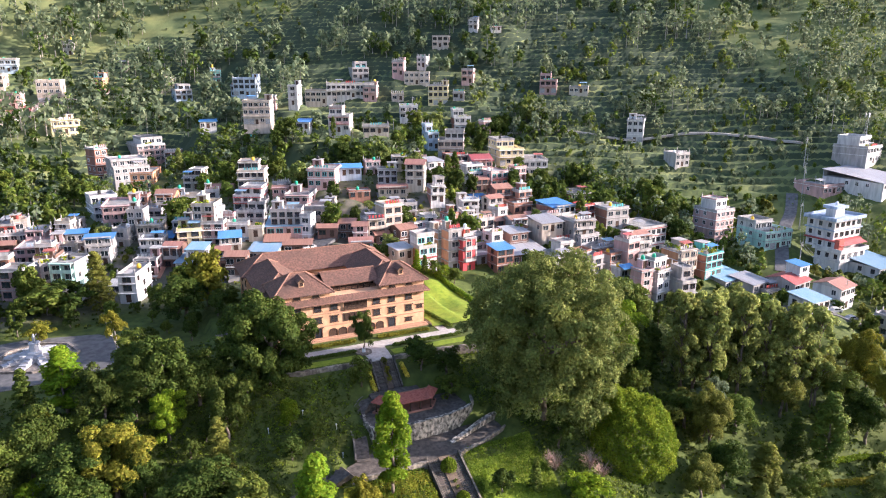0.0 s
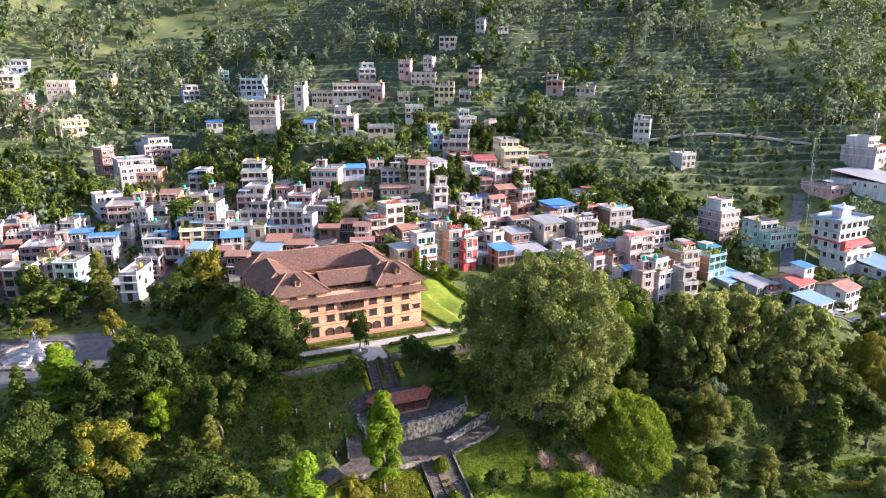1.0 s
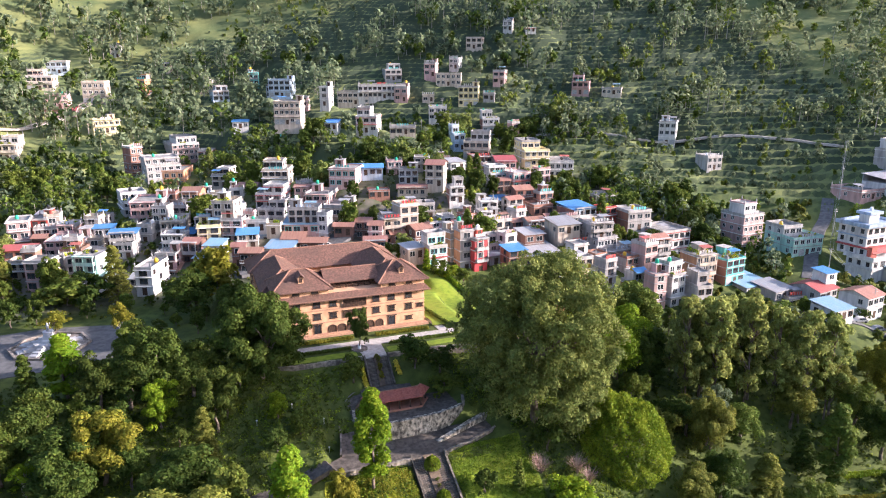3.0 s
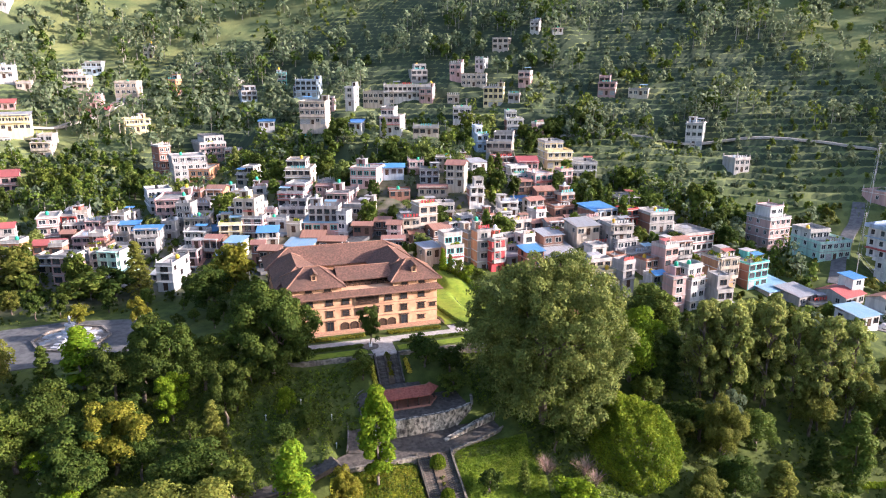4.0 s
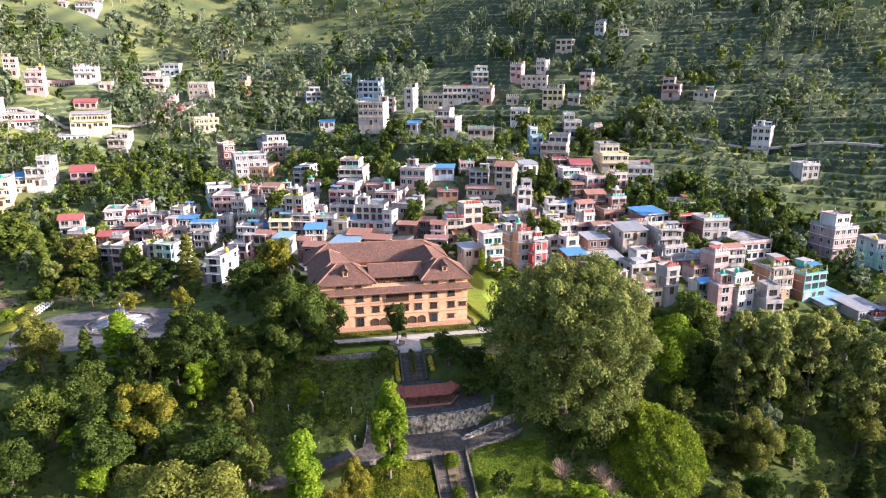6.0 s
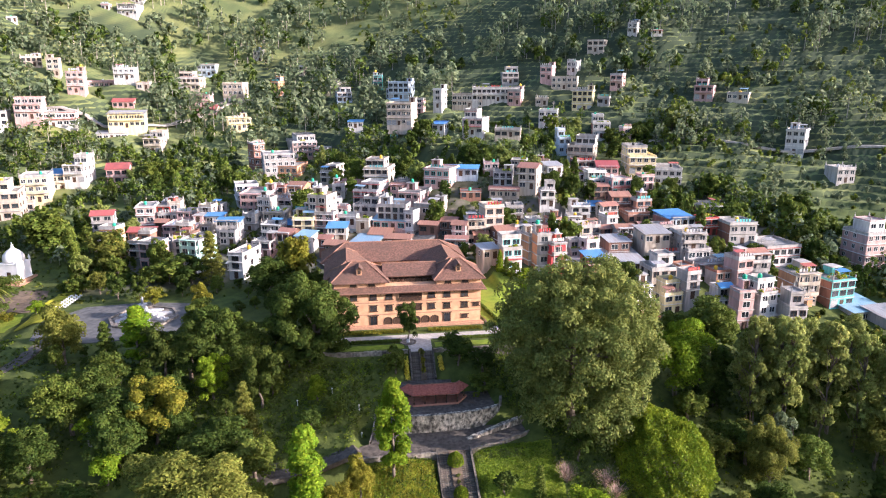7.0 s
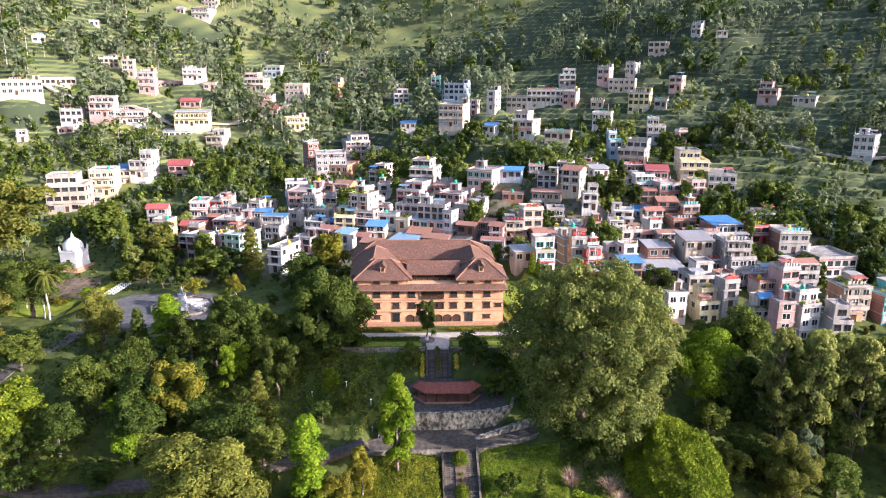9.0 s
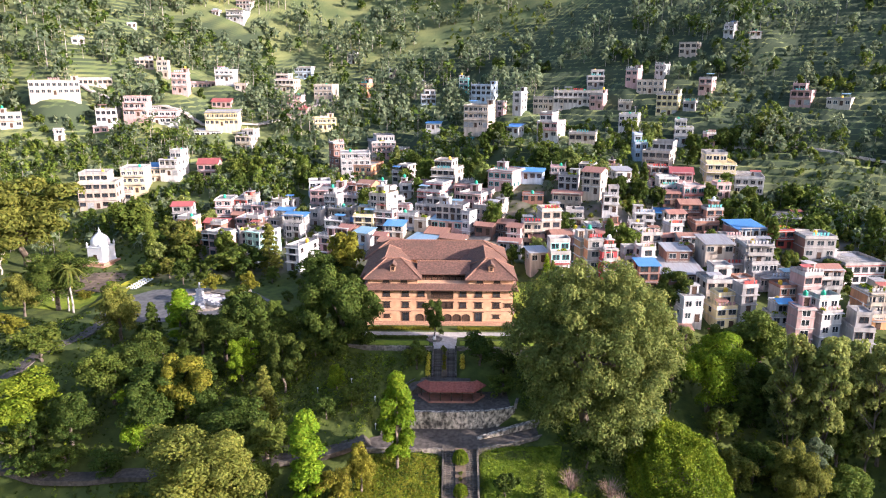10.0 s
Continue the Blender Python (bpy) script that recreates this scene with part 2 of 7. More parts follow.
        return me


def part(name, mb, mats, parent, label="", at=None, smooth=False):
    """One mesh object under a thing or a part. mb: an MB or a ready mesh."""
    ob = new(name, mb.mesh(name, mats, smooth) if isinstance(mb, MB) else mb)
    ob.parent = parent
    if at is not None:
        ob.matrix_basis = at
    return tagged(ob, label=label)


def thing(name, m, label, category, group="", kind=""):
    ob = new(name)
    ob.empty_display_size = 0.5
    ob.matrix_basis = m
    return tagged(ob, label, category, group, kind)


# ---- ground ----
def smooth_step(a, b, v):
    t = np.clip((v - a) / (b - a), 0, 1)
    return t * t * (3 - 2 * t)


COEF = (4.84, 20.65, 6.46, 8.57, -1.61, -1.28, 7.56, 13.55, -4.34, 0.08, 5.22, -2.07, 15.97, 14.71, -7.61, -2.39, -2.16, -4.98, 2.56, -1.73, 1.20)
TERM = [(i, j) for i in range(6) for j in range(6 - i)]
PLOTS = []   # levelled ground under the houses


def pad(z, x, y, x0, x1, y0, y1, level, soft=2.0):
    """Flattens a rectangle of the ground to a level, which may be a slope."""
    d = np.maximum(np.maximum(x0 - x, x - x1), np.maximum(y0 - y, y - y1))
    w = 1 - smooth_step(0, soft, d)
    return z * (1 - w) + level * w


LEVEL = []


def level_plots():
    """How far each house's ground lies above or below the smooth slope."""
    for px, py, pz in PLOTS:
        LEVEL.append((px, py, pz - float(slope_z(np.float64(px), np.float64(py)))))


def slope_z(x, y):
    xc, yc = np.clip(x, -170, 240), np.clip(y, 100, 440)
    u, v = (xc - 40) / 150, (yc - 230) / 150
    town = sum(c * u ** i * v ** j for c, (i, j) in zip(COEF, TERM))
    town = town + 0.62 * np.maximum(0, y - 440) + 0.25 * np.maximum(0, x - 240) + 0.1 * np.maximum(0, -170 - x)
    garden = -0.92 - 0.42 * np.maximum(0, 125 - y) - 0.30 * np.clip(x - 72, 0, 34) - 0.06 * np.maximum(0, 16 - x)
    garden = np.maximum(garden, -34 + 0 * x)
    a = np.clip(0.8 * (x - 95), 0, 60)
    s = smooth_step(128 - a, 182 - a, y)
    return garden * (1 - s) + town * s


def ground_z(x, y):
    x, y = np.asarray(x, float), np.asarray(y, float)
    z = slope_z(x, y)
    if LEVEL:
        near, lift = 0.12 + 0 * x, 0 * x
        for px, py, dz in LEVEL:
            w = np.exp(-((x - px) ** 2 + (y - py) ** 2) / 85.0)
            near, lift = near + w, lift + w * dz
        z = z + lift / near
    # rough ground and hillside fields in steps
    n = 0.5 * np.sin(x * 0.11 + 1.3) * np.cos(y * 0.09) + 0.35 * np.sin(x * 0.23 + y * 0.19) + 0.2 * np.sin(x * 0.51 - y * 0.37)
    z = z + n * 0.8
    hill = smooth_step(230, 270, y + 0.6 * np.maximum(0, x - 130))
    step = 2.3
    q = z + 1.2 * np.sin(x * 0.035) + 0.5 * np.sin(x * 0.083 + y * 0.031)
    fr = q / step - np.floor(q / step)
    hill = hill * (0.3 + 0.7 * smooth_step(-40, 20, x)) * (1 - smooth_step(440, 475, y)) * (1 - smooth_step(300, 322, x)) * smooth_step(-195, -180, x)
    z = z + hill * (np.floor(q / step) * step + step * smooth_step(0.72, 1.0, fr) - q) * 0.95
    z = pad(z, x, y, 14, 66, 123.2, 176, -0.92, 1.5)
    z = pad(z, x, y, -45, -3, 143, 169, -3.45, 8)
    z = pad(z, x, y, 31.0, 36.6, 102.5, 117.0, -5.75 - np.maximum(0, 117.0 - y) * 0.40, 1.0)
    z = pad(z, x, y, 39.4, 45.0, 115.5, 121.8, -1.9 - np.maximum(0, 121.9 - y) * 0.88, 1.0)
    z = pad(z, x, y, 36.0, 55.0, 109.6, 116.0, -7.9, 0.9)
    z = pad(z, x, y, 29.0, 60.0, 99.8, 107.7, -11.4, 0.9)
    z = pad(z, x, y, 42.2, 48.6, 84.0, 99.6, -12.3 - np.maximum(0, 99.6 - y) * 0.48, 0.9)
    return z


def gz(x, y):
    return float(ground_z(x, y))


def axis(lo, a, b, hi, fine, coarse):
    mid = np.arange(a, b + 0.01, fine)
    lo_s, hi_s, k = [], [], a
    st = fine
    while k > lo:
        st = min(st * 1.25, coarse)
        k -= st
        lo_s.append(k)
    k, st = b, fine
    while k < hi:
        st = min(st * 1.25, coarse)
        k += st
        hi_s.append(k)
    return np.concatenate([lo_s[::-1], mid, hi_s])


GRASS = mat("rough_grass", (0.042, 0.062, 0.010), (0.088, 0.112, 0.018), 0.5, 0.95, 0.9, 2.5, stain=(0.085, 0.095, 0.022), sscale=0.06, amount=0.5)
LAWN = mat("mown_lawn", (0.125, 0.185, 0.010), (0.205, 0.265, 0.016), 0.9, 0.95, 0.6, 6, stain=(0.21, 0.215, 0.02), sscale=0.2, amount=0.6)
SOIL = mat("bare_soil", (0.09, 0.065, 0.045), (0.17, 0.125, 0.085), 0.6, 0.95, 0.5, 4)


def hillside(m):
    """Drier, paler grass on the hillside above the town, and scrub on the risers between its fields."""
    nd, ln = m.node_tree.nodes, m.node_tree.links
    bs = nd["Principled BSDF"]
    out = bs.inputs["Base Color"].links[0].from_socket
    geo = nd.new("ShaderNodeNewGeometry")
    sp, sn = nd.new("ShaderNodeSeparateXYZ"), nd.new("ShaderNodeSeparateXYZ")
    ln.new(geo.outputs["Position"], sp.inputs[0])
    ln.new(geo.outputs["True Normal"], sn.inputs[0])
    up = nd.new("ShaderNodeMapRange")
    up.inputs[1].default_value, up.inputs[2].default_value = 215, 300
    east, high = nd.new("ShaderNodeMapRange"), nd.new("ShaderNodeMath")
    east.inputs[1].default_value, east.inputs[2].default_value, east.inputs[3].default_value, east.inputs[4].default_value = 130, 330, 0, 120
    ln.new(sp.outputs[0], east.inputs[0])
    ln.new(sp.outputs[1], high.inputs[0])
    ln.new(east.outputs[0], high.inputs[1])
    ln.new(high.outputs[0], up.inputs[0])
    ns = nd.new("ShaderNodeTexNoise")
    ns.inputs["Scale"].default_value, ns.inputs["Detail"].default_value = 0.06, 6
    ln.new(geo.outputs["Position"], ns.inputs[0])
    dry = nd.new("ShaderNodeValToRGB")
    dry.color_ramp.elements[0].position, dry.color_ramp.elements[1].position = 0.4, 0.62
    dry.color_ramp.elements[0].color, dry.color_ramp.elements[1].color = (0.115, 0.145, 0.050, 1), (0.200, 0.212, 0.072, 1)
    ln.new(ns.outputs[0], dry.inputs[0])
    ris = nd.new("ShaderNodeMapRange")
    ris.inputs[1].default_value, ris.inputs[2].default_value, ris.inputs[3].default_value, ris.inputs[4].default_value = 0.72, 0.86, 1, 0
    ln.new(sn.outputs[2], ris.inputs[0])
    a, b = nd.new("ShaderNodeMix"), nd.new("ShaderNodeMix")
    a.data_type = b.data_type = "RGBA"
    ln.new(ris.outputs[0], a.inputs[0])
    ln.new(dry.outputs[0], a.inputs[6])
    a.inputs[7].default_value = (0.045, 0.062, 0.030, 1)
    ln.new(up.outputs[0], b.inputs[0])
    ln.new(out, b.inputs[6])
    ln.new(a.outputs[2], b.inputs[7])
    # trodden earth and rubble between the houses of the town
    lo, hi, ea, we = (nd.new("ShaderNodeMapRange") for _ in range(4))
    for node, axis_out, p, q, r, t in ((lo, 1, 176, 186, 0, 1), (hi, 1, 226, 258, 1, 0), (we, 0, -52, -38, 0, 1), (ea, 0, 165, 185, 1, 0)):
        node.inputs[1].default_value, node.inputs[2].default_value, node.inputs[3].default_value, node.inputs[4].default_value = p, q, r, t
        ln.new(sp.outputs[axis_out], node.inputs[0])
    mask = lo.outputs[0]
    for other in (hi, we, ea):
        mu = nd.new("ShaderNodeMath")
        mu.operation = "MULTIPLY"
        ln.new(mask, mu.inputs[0])
        ln.new(other.outputs[0], mu.inputs[1])
        mask = mu.outputs[0]
    nt = nd.new("ShaderNodeTexNoise")
    nt.inputs["Scale"].default_value, nt.inputs["Detail"].default_value = 0.25, 5
    ln.new(geo.outputs["Position"], nt.inputs[0])
    earth = nd.new("ShaderNodeValToRGB")
    earth.color_ramp.elements[0].position, earth.color_ramp.elements[1].position = 0.38, 0.64
    earth.color_ramp.elements[0].color, earth.color_ramp.elements[1].color = (0.075, 0.080, 0.040, 1), (0.150, 0.128, 0.105, 1)
    ln.new(nt.outputs[0], earth.inputs[0])
    c = nd.new("ShaderNodeMix")
    c.data_type = "RGBA"
    ln.new(mask, c.inputs[0])
    ln.new(b.outputs[2], c.inputs[6])
    ln.new(earth.outputs[0], c.inputs[7])
    ln.new(c.outputs[2], bs.inputs["Base Color"])


hillside(GRASS)


def make_ground():
    xs, ys = axis(-1500, -197, 325, 1700, 1.7, 60), axis(-300, 50, 478, 1500, 1.6, 60)
    X, Y = np.meshgrid(xs, ys)
    Z = ground_z(X, Y)
    nx, ny = len(xs), len(ys)
    me = bpy.data.meshes.new("ground")
    v = np.stack([X, Y, Z], -1).reshape(-1, 3)
    i = (np.arange(ny - 1)[:, None] * nx + np.arange(nx - 1)[None]).ravel()
    f = np.stack([i, i + 1, i + nx + 1, i + nx], 1)
    me.from_pydata(v.tolist(), [], f.tolist())
    me.polygons.foreach_set("use_smooth", [True] * len(f))
    me.materials.append(GRASS)
    me.update()
    tagged(new("ground", me), "rough green grass and earth hillside with stepped fields", "ground", kind="structure")




# ---- palace ----
PX0, PX1, PY, PZ = 24.7, 57.4, 136.4, -0.92


def roof_plate(name, pts, parent, label="", th=0.22):
    """A tiled roof slope with raised courses of tiles down the slope."""
    mb = MB()
    mb.slab(pts, th)
    return part(name, mb, ROOF_TILE, parent, label)


def hip_roof(parent, x0, x1, y0, y1, ze, zr, along="x", inset=None, name="roof"):
    """Four slopes over a rectangle, with ridge and hip tiles."""
    h = inset if inset is not None else min(x1 - x0, y1 - y0) / 2
    if along == "x":
        ym = (y0 + y1) / 2
        a, b = (x0 + h, ym, zr), (x1 - h, ym, zr)
    else:
        xm = (x0 + x1) / 2
        a, b = (xm, y0 + h, zr), (xm, y1 - h, zr)
    c = [(x0, y0, ze), (x1, y0, ze), (x1, y1, ze), (x0, y1, ze)]
    if along == "x":
        faces = [(c[0], c[1], b, a), (c[1], c[2], b), (c[2], c[3], a, b), (c[3], c[0], a)]
    else:
        faces = [(c[0], c[1], a), (c[1], c[2], b, a), (c[2], c[3], b), (c[3], c[0], a, b)]
    for f in faces:
        roof_plate(name, f, parent)
    rt = MB()
    ends = [(c[0], a), (c[1], b if along == "x" else a), (c[2], b), (c[3], a if along == "x" else b), (a, b)]
    for p, q in ends:
        if (Vector(p) - Vector(q)).length > 0.3:
            rt.tube(Vector(p) + Vector((0, 0, 0.02)), Vector(q) + Vector((0, 0, 0.02)), 0.16, 0.16, 6)
    part("ridge_tiles", rt, ROOF_RIDGE, parent)


def newar_window(w, h):
    """The frame of a carved timber window with sunk lattice panes, its long lintel and its sill."""
    f = MB().panel(w + 0.24, h, 2, 3, 0.1, 0.10, 0.05, 0.06).mesh("window", [WOOD, GLASS])
    lin = MB().box(-w / 2 - 0.45, w / 2 + 0.45, -0.15, 0.05, h / 2 + 0.003, h / 2 + 0.15).mesh("lintel", WOOD)
    sill = MB().box(-w / 2 - 0.35, w / 2 + 0.35, -0.15, 0.05, -h / 2 - 0.14, -h / 2 - 0.003).mesh("sill", WOOD)
    return f, lin, sill


def set_window(meshes, parent, at):
    o = part("window", meshes[0], None, parent, at=at)
    part("lintel", meshes[1], None, o)
    part("sill", meshes[2], None, o)


def palace():
    P = thing("palace", pose(0, 0, 0), "three-storey ochre brick palace with red-brown tiled hipped roofs", "palace")
    y, z = PY, PZ
    top = 8.7
    # wings round the courtyard
    part("front_wing", MB().box(PX0, PX1, y, y + 9.2, z - 2, top), PALACE_WALL, P)
    part("corner_block", MB().box(PX0, 36.0, y + 0.004, y + 9.4, top, 10.1), PALACE_WALL, P)
    part("corner_block", MB().box(47.4, PX1, y + 0.004, y + 9.4, top, 10.1), PALACE_WALL, P)
    part("side_wing", MB().box(23.4, 32.0, y + 9.2, 159.8, z - 2, 8.5), PALACE_WALL, P)
    part("side_wing", MB().box(46.8, 56.4, y + 9.2, 159.8, z - 2, 8.5), PALACE_WALL, P)
    part("back_wing", MB().box(22.4, 56.8, 159.8, 169.8, z - 2, 8.5), PALACE_WALL, P)
    # back and side roofs
    hip_roof(P, 21.2, 57.9, 158.7, 170.9, 8.4, 12.0, "x", 6.2)
    for x0, x1 in ((22.2, 33.1), (45.8, 57.5)):
        hip_roof(P, x0, x1, y + 5.5, 164.8, 8.45, 11.95, "y", 5.4)
    # corner roofs
    for x0, x1 in ((PX0 - 0.9, 36.8), (46.6, PX1 + 0.9)):
        hip_roof(P, x0, x1, y - 0.9, y + 10.2, 9.95, 13.4, "x", 4.9)
        xm = (x0 + x1) / 2
        d = MB()
        yd, zd = y + 1.1, 11.75
        d.box(xm - 0.55, xm + 0.55, yd, yd + 2.0, zd - 0.6, zd + 0.75)
        dm = part("dormer", d, PALACE_WALL, P, "small dormer with a timber window")
        g = MB()
        g.slab([(xm - 0.95, yd - 0.4, zd + 0.6), (xm, yd - 0.4, zd + 1.5), (xm, yd + 3.2, zd + 1.5), (xm - 0.95, yd + 2.2, zd + 0.6)], 0.12)
        g.slab([(xm, yd - 0.4, zd + 1.5), (xm + 0.95, yd - 0.4, zd + 0.6), (xm + 0.95, yd + 2.2, zd + 0.6), (xm, yd + 3.2, zd + 1.5)], 0.12)
        part("dormer_roof", g, ROOF_TILE, dm)
        part("dormer_window", MB().box(xm - 0.32, xm + 0.32, yd - 0.06, yd + 0.02, zd - 0.35, zd + 0.45), WOOD, dm)
    # middle roof over a set-back gallery
    roof_plate("roof", [(35.6, y + 2.4, 10.3), (47.8, y + 2.4, 10.3), (47.8, y + 6.6, 12.2), (35.6, y + 6.6, 12.2)], P)
    roof_plate("roof", [(35.6, y + 6.6, 12.2), (47.8, y + 6.6, 12.2), (47.8, y + 10.6, 10.3), (35.6, y + 10.6, 10.3)], P)
    part("ridge_tiles", MB().tube((35.4, y + 6.6, 12.22), (48.0, y + 6.6, 12.22), 0.16, 0.16), ROOF_RIDGE, P)
    part("gallery_wall", MB().box(36.0, 47.4, y + 5.2, y + 5.5, top, 11.2), WOOD, P, "dark timber back of the gallery")
    part("gallery_beam", MB().box(36.0, 47.4, y + 2.9, y + 3.15, 10.0, 10.25), WOOD, P)
    for i in range(9):
        x = 36.3 + i * 1.35
        part("gallery_post", MB().box(x - 0.1, x + 0.1, y + 2.9, y + 3.1, top, 10.1).box(x - 0.35, x + 0.35, y + 2.92, y + 3.08, 9.8, 10.0), WOOD, P)
    part("gallery_rail", MB().box(36.0, 47.4, y + 2.86, y + 2.94, 9.15, 9.3).box(36.0, 47.4, y + 2.88, y + 2.92, 8.75, 8.85), WOOD, P)
    # pent roof all along the front, with struts
    e = 1.15
    roof_plate("pent_roof", [(PX0 - e, y - e, 7.55), (PX1 + e, y - e, 7.55), (PX1, y + 0.05, 8.75), (PX0, y + 0.05, 8.75)], P, "long red tiled pent roof")
    roof_plate("pent_roof", [(PX1 + e, y - e, 7.55), (PX1 + e, y + 9.5, 7.55), (PX1 - 0.05, y + 9.5, 8.75), (PX1 - 0.05, y, 8.75)], P)
    roof_plate("pent_roof", [(PX0 - e, y + 9.5, 7.55), (PX0 - e, y - e, 7.55), (PX0 + 0.05, y, 8.75), (PX0 + 0.05, y + 9.5, 8.75)], P)
    part("gutter_tiles", MB().tube((PX0 - e, y - e, 7.58), (PX1 + e, y - e, 7.58), 0.09, 0.09), ROOF_RIDGE, P)
    st = MB()
    st.add([(-0.06, -0.95, 0.75), (0.06, -0.95, 0.75), (0.06, 0.0, -0.2), (-0.06, 0.0, -0.2), (-0.06, -0.8, 0.85), (0.06, -0.8, 0.85), (0.06, 0.0, 0.05), (-0.06, 0.0, 0.05)],
           [(0, 1, 2, 3), (4, 7, 6, 5), (0, 4, 5, 1), (1, 5, 6, 2), (3, 2, 6, 7), (0, 3, 7, 4)])
    sm = st.mesh("strut", WOOD)
    for i in range(24):
        part("strut", sm, None, P, at=pose(PX0 + 0.4 + i * (PX1 - PX0 - 0.8) / 23, y, 6.9))
    for x0, x1 in ((PX0, 36.0), (47.4, PX1)):
        for i in range(7):
            part("strut", sm, None, P, at=Matrix.Translation((x0 + 0.3 + i * (x1 - x0 - 0.6) / 6, y, 9.35)) @ Matrix.Scale(0.7, 4))
    # bands and plinth
    for zb in (2.15, 4.95):
        part("string_course", MB().box(PX0 - 0.06, PX1 + 0.06, y - 0.10, y, zb, zb + 0.22), PALACE_BAND, P)
    part("plinth", MB().box(PX0 - 0.7, PX1 + 0.7, y - 0.9, y, z - 1, z + 0.45).box(PX0 - 0.3, PX1 + 0.3, y - 0.45, y, z + 0.45, z + 0.75), PALACE_BASE, P, "stepped red brick plinth")
    # windows
    big, mid, small = newar_window(1.35, 1.35), newar_window(1.3, 1.3), newar_window(1.2, 0.75)
    cols = (28.9, 33.2, 36.7, 46.2, 49.7, 53.7)
    for x in cols:
        set_window(big, P, pose(x, y, 6.35))
        set_window(mid, P, pose(x, y, 3.7))
    for x in (28.9, 53.7):
        set_window(small, P, pose(x, y, 1.0))
    for x in (25.8, 56.3):
        set_window(small, P, pose(x, y, 3.7))
    for x in (33.2, 49.7):
        d = MB().box(-0.65, 0.65, -0.04, 0.03, 0, 2.0, 1)
        d.box(-0.85, -0.65, -0.12, 0.03, 0, 2.1).box(0.65, 0.85, -0.12, 0.03, 0, 2.1).box(-1.2, 1.2, -0.14, 0.03, 2.1, 2.28).box(-0.04, 0.04, -0.08, 0, 0, 2)
        part("door", d, [WOOD, GLASS], P, at=pose(x, y, z + 0.75), label="dark carved timber door")
    for x in (28.9, 32.9, 49.9, 53.8):
        set_window(small, P, pose(x, y, 9.3))
    # three-bay carved balcony in the middle
    b = MB().box(38.9, 44.0, y - 0.35, y + 0.02, 5.3, 5.6).box(38.9, 44.0, y - 0.35, y + 0.02, 7.0, 7.15).box(39.0, 43.9, y - 0.25, y + 0.02, 5.6, 6.1)
    for i in range(7):
        x = 38.95 + i * 0.83
        b.box(x - 0.08, x + 0.08, y - 0.32, y - 0.15, 5.5, 7.05)
    b.box(39.0, 43.9, y - 0.05, y + 0.01, 6.1, 7.0)
    part("carved_balcony", b, WOOD, P, "dark carved timber bay window")
    b2 = MB().box(38.9, 44.0, y - 0.2, y + 0.02, 2.85, 3.05).box(38.7, 44.2, y - 0.2, y + 0.02, 4.35, 4.55)
    for i in range(5):
        x = 39.0 + i * 1.225
        b2.box(x - 0.1, x + 0.1, y - 0.18, y, 3.0, 4.4)
    b2.box(39.0, 43.9, y - 0.04, y + 0.01, 3.05, 4.35)
    part("carved_window_row", b2, WOOD, P, "row of dark carved timber windows")
    # arcade: a flat dark sheet in each arch stands for the shade inside
    for x in (36.4, 38.5, 40.6, 42.7, 44.8, 46.9):
        a = MB()
        n = 10
        pts = [(-0.85, 0.0)] + [(-0.85 * math.cos(math.pi * i / n), 1.25 + 0.62 * math.sin(math.pi * i / n)) for i in range(n + 1)] + [(0.85, 0.0)]
        a.add([(px, -0.03, pz) for px, pz in pts], [tuple(range(len(pts)))[::-1]], 0)
        for (ax, az), (bx, bz) in zip(pts[:-1], pts[1:]):
            a.tube((ax, -0.05, az), (bx, -0.05, bz), 0.08, 0.08, 5, 1)
        part("arcade_arch", a, [WOOD, WOOD], P, "arcade arch closed by a dark sheet for the shade inside", at=pose(x, y, z + 0.55))
    # windows of the side walls
    side = newar_window(1.1, 1.2)
    for yy in (139.5, 143, 148, 152, 156, 161, 166):
        for zz in (1.0, 3.7, 6.3):
            set_window(side, P, pose(24.7 if yy < 145 else (23.4 if yy < 159 else 22.4), yy, zz, 0, 0, -90))
            set_window(side, P, pose(57.4 if yy < 145 else (56.4 if yy < 159 else 56.8), yy, zz, 0, 0, 90))
    return P


palace()


# ---- town ----
def house_window(w, h, frame_mat):
    return MB().panel(w + 0.2, h + 0.2, 2, 1, 0.1, 0.07, 0.03, 0.05).mesh("window", [frame_mat, GLASS])


WIN = {k: [house_window(w, h, fm) for w, h in ((1.45, 1.4), (1.1, 1.3), (1.9, 1.4))] for k, fm in (("t", TRIM), ("d", WOOD), ("c", CONCRETE), ("m", PAINT["t"]))}
DOOR = MB().box(-0.5, 0.5, -0.04, 0.03, 0, 2.05).box(-0.62, -0.5, -0.08, 0.03, 0, 2.12).box(0.5, 0.62, -0.08, 0.03, 0, 2.12).mesh("door", WOOD)
SHUTTER = MB().box(-1.15, 1.15, -0.05, 0.03, 0, 2.2).mesh("shop_shutter", STEEL)
TANKS = {k: MB().lathe([(0.02, 0), (0.55, 0.02), (0.58, 0.1), (0.56, 0.35), (0.58, 0.4), (0.56, 0.7), (0.58, 0.75), (0.5, 1.0), (0.22, 1.18), (0.2, 1.28), (0.02, 1.3)], 14).mesh("water_tank", m, True) for k, m in TANK.items()}
HOUSES = []
COLNAME = {"w": "white", "k": "cream", "p": "pink", "b": "red brick", "o": "orange brick", "g": "grey cement", "m": "mint green", "t": "turquoise", "y": "yellow", "r": "red", "u": "pale blue", "d": "dark brown timber"}
